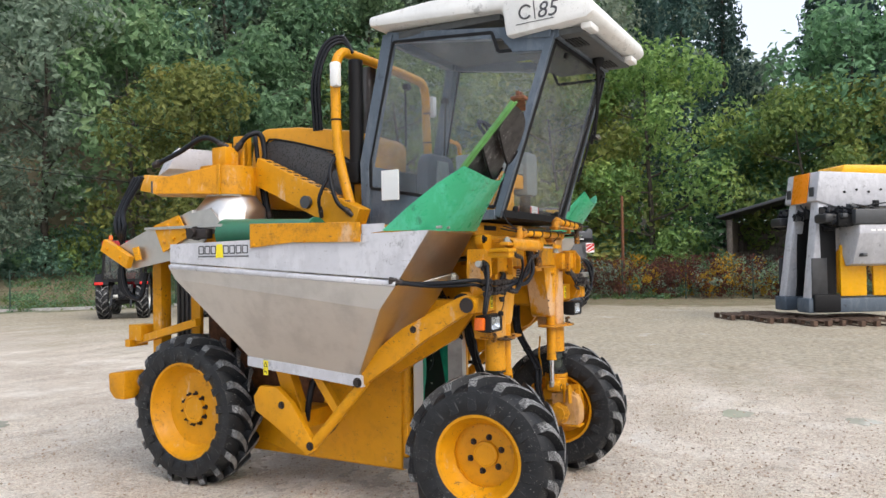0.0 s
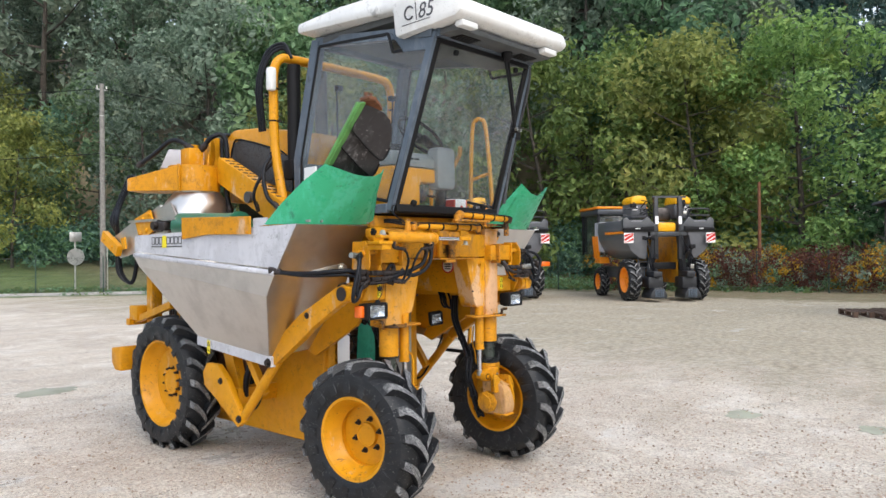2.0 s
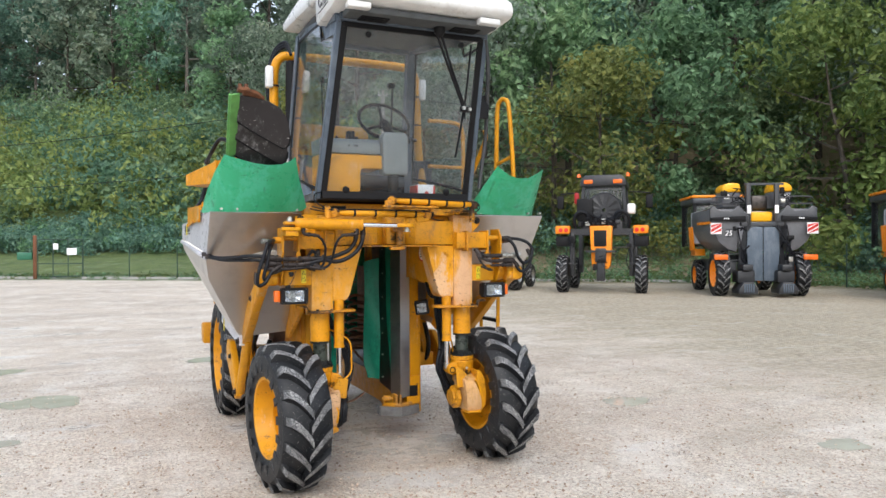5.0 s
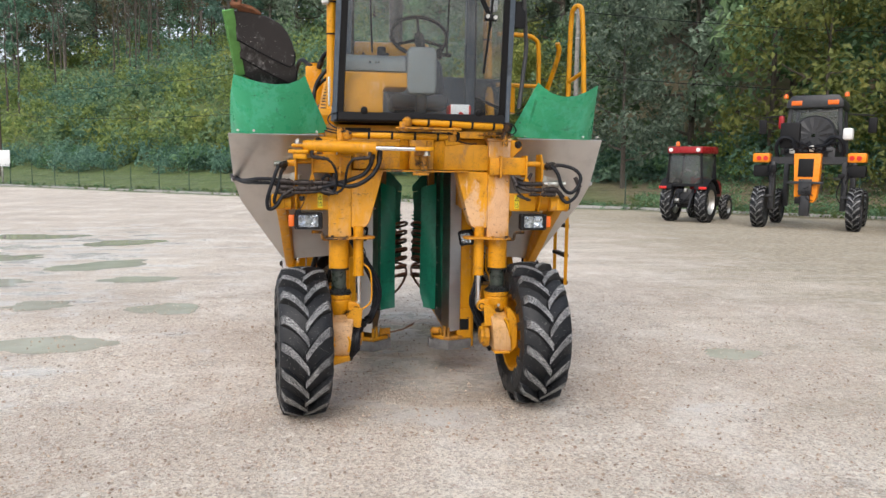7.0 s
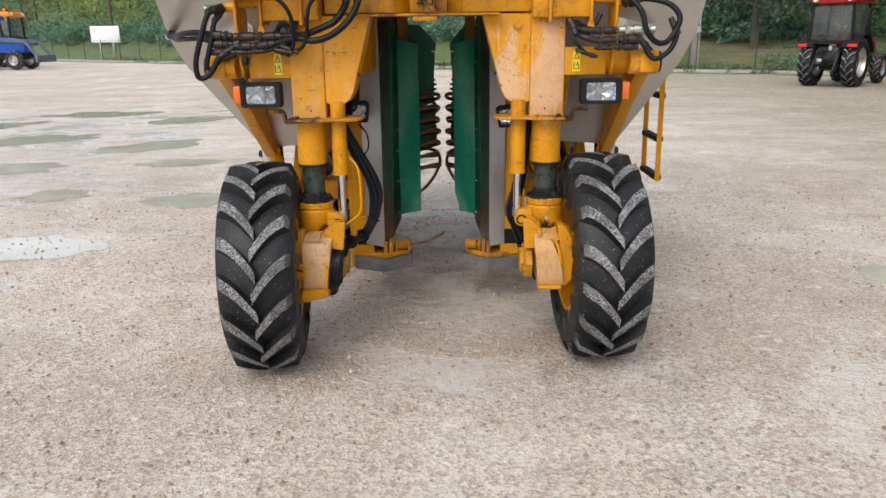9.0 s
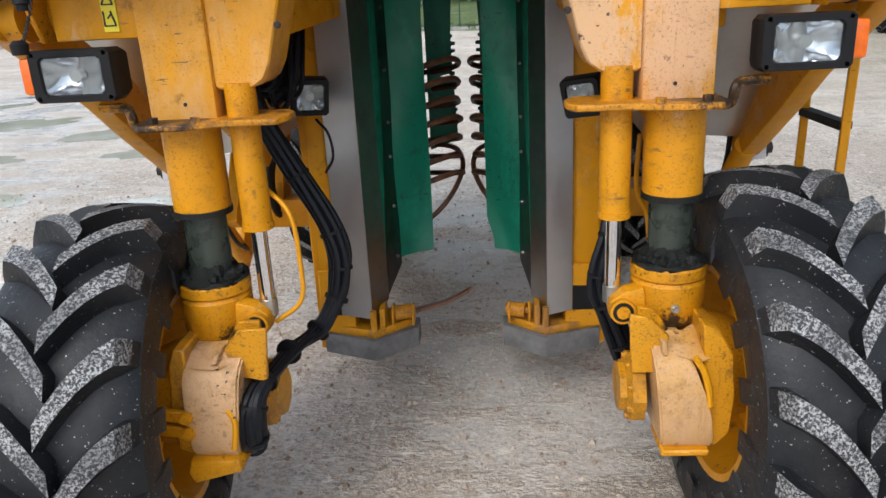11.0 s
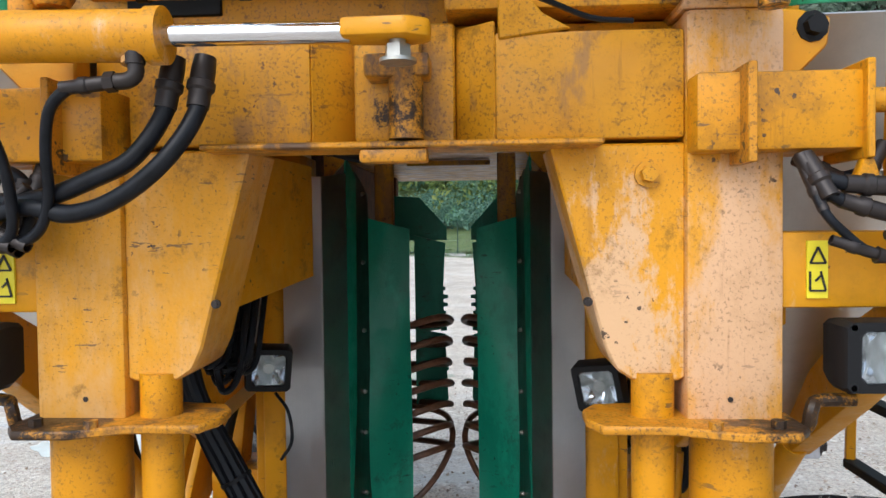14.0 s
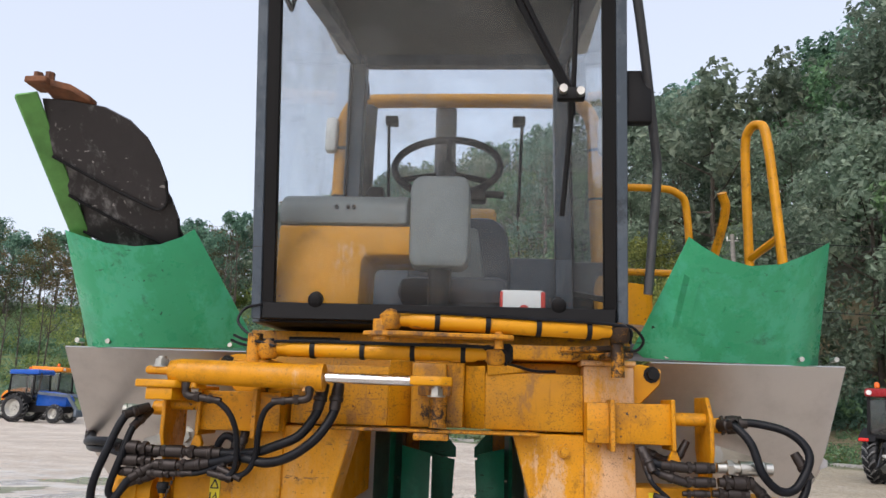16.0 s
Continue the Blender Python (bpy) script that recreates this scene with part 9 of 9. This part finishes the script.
def tree(seed, height, spread, leaf_mat, bark_mat, leaf_size=0.26, count=6500, bare=0.25, label="leafy green broadleaf tree on the wooded slope"):
    rng = np.random.default_rng(seed)
    root = thing("tree", label, "tree", "trees on the slope")
    bm = B()
    lean = rng.normal(size=2) * 0.03 * height
    top = Vector((lean[0], lean[1], height * 0.86))
    trunk = [Vector((0, 0, -0.6)), Vector((lean[0] * 0.2, lean[1] * 0.1, height * 0.3)), Vector((lean[0] * 0.6, lean[1] * 0.7, height * 0.6)), top]
    tube(bm, trunk, height * 0.014, 6, 3, taper=0.12)
    centres = []
    for i in range(15):
        f = bare + (1 - bare) * (i + 0.5) / 15
        base = Vector((lean[0] * f, lean[1] * f, height * f * 0.86))
        a = i * 2.4 + rng.uniform(-0.4, 0.4)
        reach = spread * (0.45 + 0.55 * math.sin(math.pi * min(1, (f - bare) / (1 - bare) * 0.75 + 0.22))) * rng.uniform(0.75, 1.1)
        tip = base + Vector((math.cos(a) * reach, math.sin(a) * reach, reach * rng.uniform(0.1, 0.6)))
        mid = (base + tip) / 2 + Vector((0, 0, -0.06 * reach))
        tube(bm, [base, mid, tip], height * 0.0065 * (1.3 - f), 4, 2, taper=0.25)
        for g in (0.5, 0.78, 1.0):
            q = base.lerp(tip, g)
            centres.append((q.x + rng.normal() * 0.35, q.y + rng.normal() * 0.35, q.z + rng.normal() * 0.3 + 0.2, rng.uniform(0.65, 1.25)))
    for i in range(6):
        centres.append((top.x + rng.normal() * spread * 0.25, top.y + rng.normal() * spread * 0.25, top.z + rng.uniform(-0.6, 1.0), rng.uniform(0.6, 1.1)))
    part("trunk", bm, bark_mat, root)
    v, f = leaf_arrays(rng, np.array(centres), spread * 0.30, count, leaf_size * 1.08)
    crown = new("crown", mesh_of("crown", v, f, [leaf_mat]))
    crown.parent = root
    return root


def fir(seed, height, spread, count=6000):
    rng = np.random.default_rng(seed)
    root = thing("fir_tree", "dark green conifer on the wooded slope", "tree", "trees on the slope")
    bm = B()
    tube(bm, [(0, 0, -0.6), (0, 0, height * 0.5), (0, 0, height)], height * 0.014, 7, 2, taper=0.1)
    cen = []
    for i in range(26):
        f = 0.12 + 0.86 * i / 26
        for k in range(5):
            a = i * 1.3 + k * 1.257 + rng.uniform(-0.3, 0.3)
            reach = spread * (1 - f) * rng.uniform(0.8, 1.15) + 0.15
            tip = (math.cos(a) * reach, math.sin(a) * reach, height * f - 0.28 * reach)
            for g in (0.4, 0.7, 1.0):
                cen.append((tip[0] * g, tip[1] * g, height * f - 0.28 * reach * g, 0.4 + 0.3 * (1 - f)))
    part("trunk", bm, bark, root)
    v, f = leaf_arrays(rng, np.array(cen), 0.75, count, 0.30, 0.5)
    crown = new("crown", mesh_of("crown", v, f, [leaf_fir]))
    crown.parent = root
    return root


KINDS = [
    tree(1, 13, 3.8, leaf_green, bark, 0.355, 4500, 0.15),
    tree(2, 15, 4.1, leaf_dark, bark, 0.355, 4500, 0.15),
    tree(3, 11, 3.9, leaf_yellow, bark, 0.30, 5600, 0.04, "broadleaf tree turning yellow at the wood's edge"),
    tree(4, 14, 3.7, leaf_grey, bark, 0.32, 4500, 0.12, "silvery green willow-like tree at the wood's edge"),
    tree(5, 17, 3.8, leaf_dark, bark_pale, 0.5, 2500, 0.3, "tall dark tree with a bare pale trunk"),
    tree(6, 9, 3.4, leaf_green, bark, 0.31, 4500, 0.03, "low spreading green tree"),
    fir(7, 17, 3.6, 4500),
    tree(9, 16, 4.2, leaf_grey, bark, 0.54, 2050, 0.1, "dark broadleaf tree deep in the wood"),
    tree(10, 14, 4.2, leaf_green, bark, 0.54, 2050, 0.1, "green broadleaf tree deep in the wood"),
    tree(12, 13, 3.9, leaf_bush, bark, 0.27, 9000, 0.02, "full yellow-green broadleaf tree at the wood's edge"),
    tree(14, 14, 3.2, leaf_autumn, bark_pale, 0.36, 1100, 0.25, "half-bare brownish tree on the far ridge"),
]
for ob in KINDS:
    ob.location = (0, -400, -60)


def plant(kind, x, y, size, rng):
    z = ground_height(x, y)
    m = Matrix.Translation((x, y, z)) @ Matrix.Rotation(rng.uniform(0, 6.28), 4, "Z")
    ob = copy_thing(KINDS[kind], m)
    ob.scale = (size * rng.uniform(0.9, 1.1), size * rng.uniform(0.9, 1.1), size)
    return ob


def wood():
    """Rows of trees beyond the fence, from the wood's edge up the slope."""
    rng = random.Random(21)
    placed = [(33.6, 7.4), (34.5, -0.1)]
    plant(9, 33.6, 7.4, 1.0, rng)
    plant(2, 34.5, -0.1, 0.88, rng)
    for row in range(6):
        for i in range(-30, 150):
            az = radians(-16 + i * 1.0)
            want = 10 + row * 7.0 + rng.uniform(-2.5, 2.5)
            if az > radians(74):
                want += 34 * ease((az - radians(74)) / 0.25) + 0.6 * row
            d = 20.0
            while outside(d * math.cos(az), d * math.sin(az)) < want and d < 190:
                d += 1.0
            x, y = d * math.cos(az), d * math.sin(az)
            if d > 185 or az > radians(150):
                continue
            gap = 4.0 + row * 0.55
            if any((x - a) ** 2 + (y - b) ** 2 < gap * gap for a, b in placed):
                continue
            deg = math.degrees(az)
            size = rng.uniform(0.9, 1.2)
            if deg > 82:
                k = rng.choice([4, 7, 7, 4, 8]) if deg < 97 else rng.choice([10, 10, 4, 10, 7])
            elif row == 0:
                k = rng.choice([0, 5, 3, 0, 2]) if deg > 38 else rng.choice([2, 2, 0, 5, 2])
                if deg < 8:
                    k = rng.choice([2, 0, 5])
            elif row == 1:
                k = rng.choice([0, 1, 3, 1, 0, 3]) if deg > 13 else rng.choice([6, 1, 6, 0])
                size *= 1.2
            elif row == 2:
                k = rng.choice([1, 3, 7, 0]) if deg > 13 else rng.choice([6, 6, 7])
                size *= 1.35
            else:
                k = rng.choice([7, 8, 7, 4]) if deg > 13 else rng.choice([6, 7, 6])
                size *= 1.3
            if 0.3 < deg < 5.5 and row > 0:
                size *= 0.6
            if 62 < deg < 82:
                size *= 0.8
            placed.append((x, y))
            plant(k, x, y, size, rng)
    return placed


wood()


def scatter(name, label, category, mats, spots, size, per, leaf, seed, tall=1.0):
    """One mesh of low growth: many small leaf sprays in loose mounds."""
    rng = np.random.default_rng(seed)
    V, F, I, base = [], [], [], 0
    for x, y, s, k in spots:
        z = ground_height(x, y)
        n = max(3, int(4 * s))
        cen = np.stack([x + rng.normal(size=n) * s * 0.45, y + rng.normal(size=n) * s * 0.45, z + rng.uniform(0.15, 1.0, n) * s * tall * 0.8, rng.uniform(0.5, 1.0, n)], axis=1)
        v, f = leaf_arrays(rng, cen, size * s, int(per * s), leaf)
        v[:, 2] = np.maximum(v[:, 2], z - 0.02)
        V.append(v)
        F.append(f + base)
        I += [k] * len(f)
        base += len(v)
    me = mesh_of(name, np.concatenate(V), np.concatenate(F), mats, I)
    return tagged(new(name, me), label, category, kind="stuff")


def along_fence(u0, u1, az0, az1, n, rng):
    out = []
    while len(out) < n:
        az = radians(rng.uniform(az0, az1))
        d = 16.0
        want = rng.uniform(u0, u1)
        while outside(d * math.cos(az), d * math.sin(az)) < want and d < 170:
            d += 0.8
        out.append((d * math.cos(az), d * math.sin(az)))
    return out


R_ = random.Random(8)
scatter("hillside_bushes", "lush green and yellowing bushes on the slope", "bushes", [leaf_green, leaf_bush, leaf_grey, leaf_dark], [(x, y, R_.uniform(2.2, 4.6), R_.choice([0, 1, 1, 2, 0, 3, 3])) for x, y in along_fence(24, 64, 72, 140, 330, R_)] + [(x, y, R_.uniform(1.8, 4.0), R_.choice([0, 1, 1, 0, 3, 1, 3])) for x, y in along_fence(12, 27, 72, 140, 280, R_)], 0.40, 78, 0.46, 31, 1.15)
# the dark row beyond 60 degrees replaces a second mesh fence and its shadow
scatter("hedge_bushes", "dense dark hedge bushes behind the fence, partly standing in for a shaded second fence", "bushes", [leaf_dark, leaf_green, leaf_yellow], [(x, y, R_.uniform(1.3, 3.0), R_.choice([0, 0, 1, 1, 2])) for x, y in along_fence(9.2, 13, 14, 60, 150, R_)] + [(x, y, R_.uniform(1.2, 2.2), R_.choice([0, 0, 0, 1])) for x, y in along_fence(9.6, 12.5, 60, 130, 260, R_)], 0.44, 150, 0.26, 32)
scatter("weeds", "rust-red and golden weeds along the yard's edge", "weeds", [leaf_rust, leaf_gold, leaf_grey, leaf_green], [(x, y, R_.uniform(0.6, 1.25), R_.choice([0, 0, 0, 1, 2, 3])) for x, y in along_fence(-0.6, 7, -14, 27, 520, R_)], 0.42, 150, 0.12, 33, 1.75)
scatter("verge_grass", "rough grass along the fence", "grass", [leaf_grass, leaf_green], [(x, y, R_.uniform(0.12, 0.3), R_.choice([0, 0, 1])) for x, y in along_fence(-0.6, 2.0, 10, 116, 1500, R_)] + [(x, y, R_.uniform(0.2, 0.55), R_.choice([0, 1, 1])) for x, y in along_fence(0.5, 9.5, 22, 66, 900, R_)], 0.8, 80, 0.11, 34, 0.5)


def bare_branches():
    """Fine bare twigs above the far tree line."""
    rng = random.Random(3)
    bm = B()
    for i in range(46):
        az = radians(rng.uniform(98, 136))
        d = rng.uniform(92, 115)
        x, y = d * math.cos(az), d * math.sin(az)
        z = ground_height(x, y)
        h = rng.uniform(12, 17)
        tube(bm, [(x, y, z), (x + rng.uniform(-0.4, 0.4), y, z + h * 0.6), (x + rng.uniform(-0.8, 0.8), y, z + h)], 0.13, 5, 2, taper=0.15)
        for k in range(16):
            f = rng.uniform(0.4, 0.95)
            a = rng.uniform(0, 6.28)
            l = rng.uniform(1.0, 2.6) * (1.2 - f)
            p = Vector((x, y, z + h * f))
            tube(bm, [p, p + Vector((math.cos(a) * l * 0.6, math.sin(a) * l * 0.6, l * 0.7)), p + Vector((math.cos(a) * l, math.sin(a) * l, l * 1.5))], 0.035, 4, 1, taper=0.3)
    single("bare_trees", bm, bark, "bare grey trees on the far ridge", "trees", kind="stuff")


bare_branches()


def pebbles():
    """Loose stones on the gravel near the machine."""
    rng = np.random.default_rng(5)
    n = 30000
    r = 0.5 + 6.5 * rng.random(n) ** 0.8
    a = rng.random(n) * 2 * math.pi
    x, y = r * np.cos(a) * 0.9, r * np.sin(a) - 1.2
    s = 0.003 + 0.010 * rng.random(n) ** 2.6
    base = np.array([(1, 0, 0), (0, 1, 0), (-1, 0, 0), (0, -1, 0), (0, 0, 0.8), (0, 0, -0.5)], float)
    faces = np.array([(0, 1, 4), (1, 2, 4), (2, 3, 4), (3, 0, 4), (1, 0, 5), (2, 1, 5), (3, 2, 5), (0, 3, 5)])
    v = base[None] * (s[:, None, None] * (0.6 + 0.8 * rng.random((n, 6, 1))))
    t = rng.random(n) * 6.28
    c, sn = np.cos(t)[:, None], np.sin(t)[:, None]
    vx, vy = v[:, :, 0] * c - v[:, :, 1] * sn, v[:, :, 0] * sn + v[:, :, 1] * c
    v = np.stack([vx + x[:, None], vy + y[:, None], v[:, :, 2] + 0.006], axis=2)
    f = faces[None] + (np.arange(n) * 6)[:, None, None]
    m = Nodes("loose_stone")
    geo = m.n.new("ShaderNodeNewGeometry")
    mat = m.set(m.mix(m.ramp(m.noise(0.9, 3), 0.35, 0.65, 0.0, 0.35), m.mix(geo.outputs["Random Per Island"], (0.20, 0.145, 0.105), (0.60, 0.50, 0.40)), (0.42, 0.27, 0.18)), 0.85)
    me = mesh_of("gravel_stones", v.reshape(-1, 3), f.reshape(-1, 3), [mat])
    tagged(new("gravel_stones", me), "loose pale gravel stones on the yard", "gravel", kind="stuff")


pebbles()
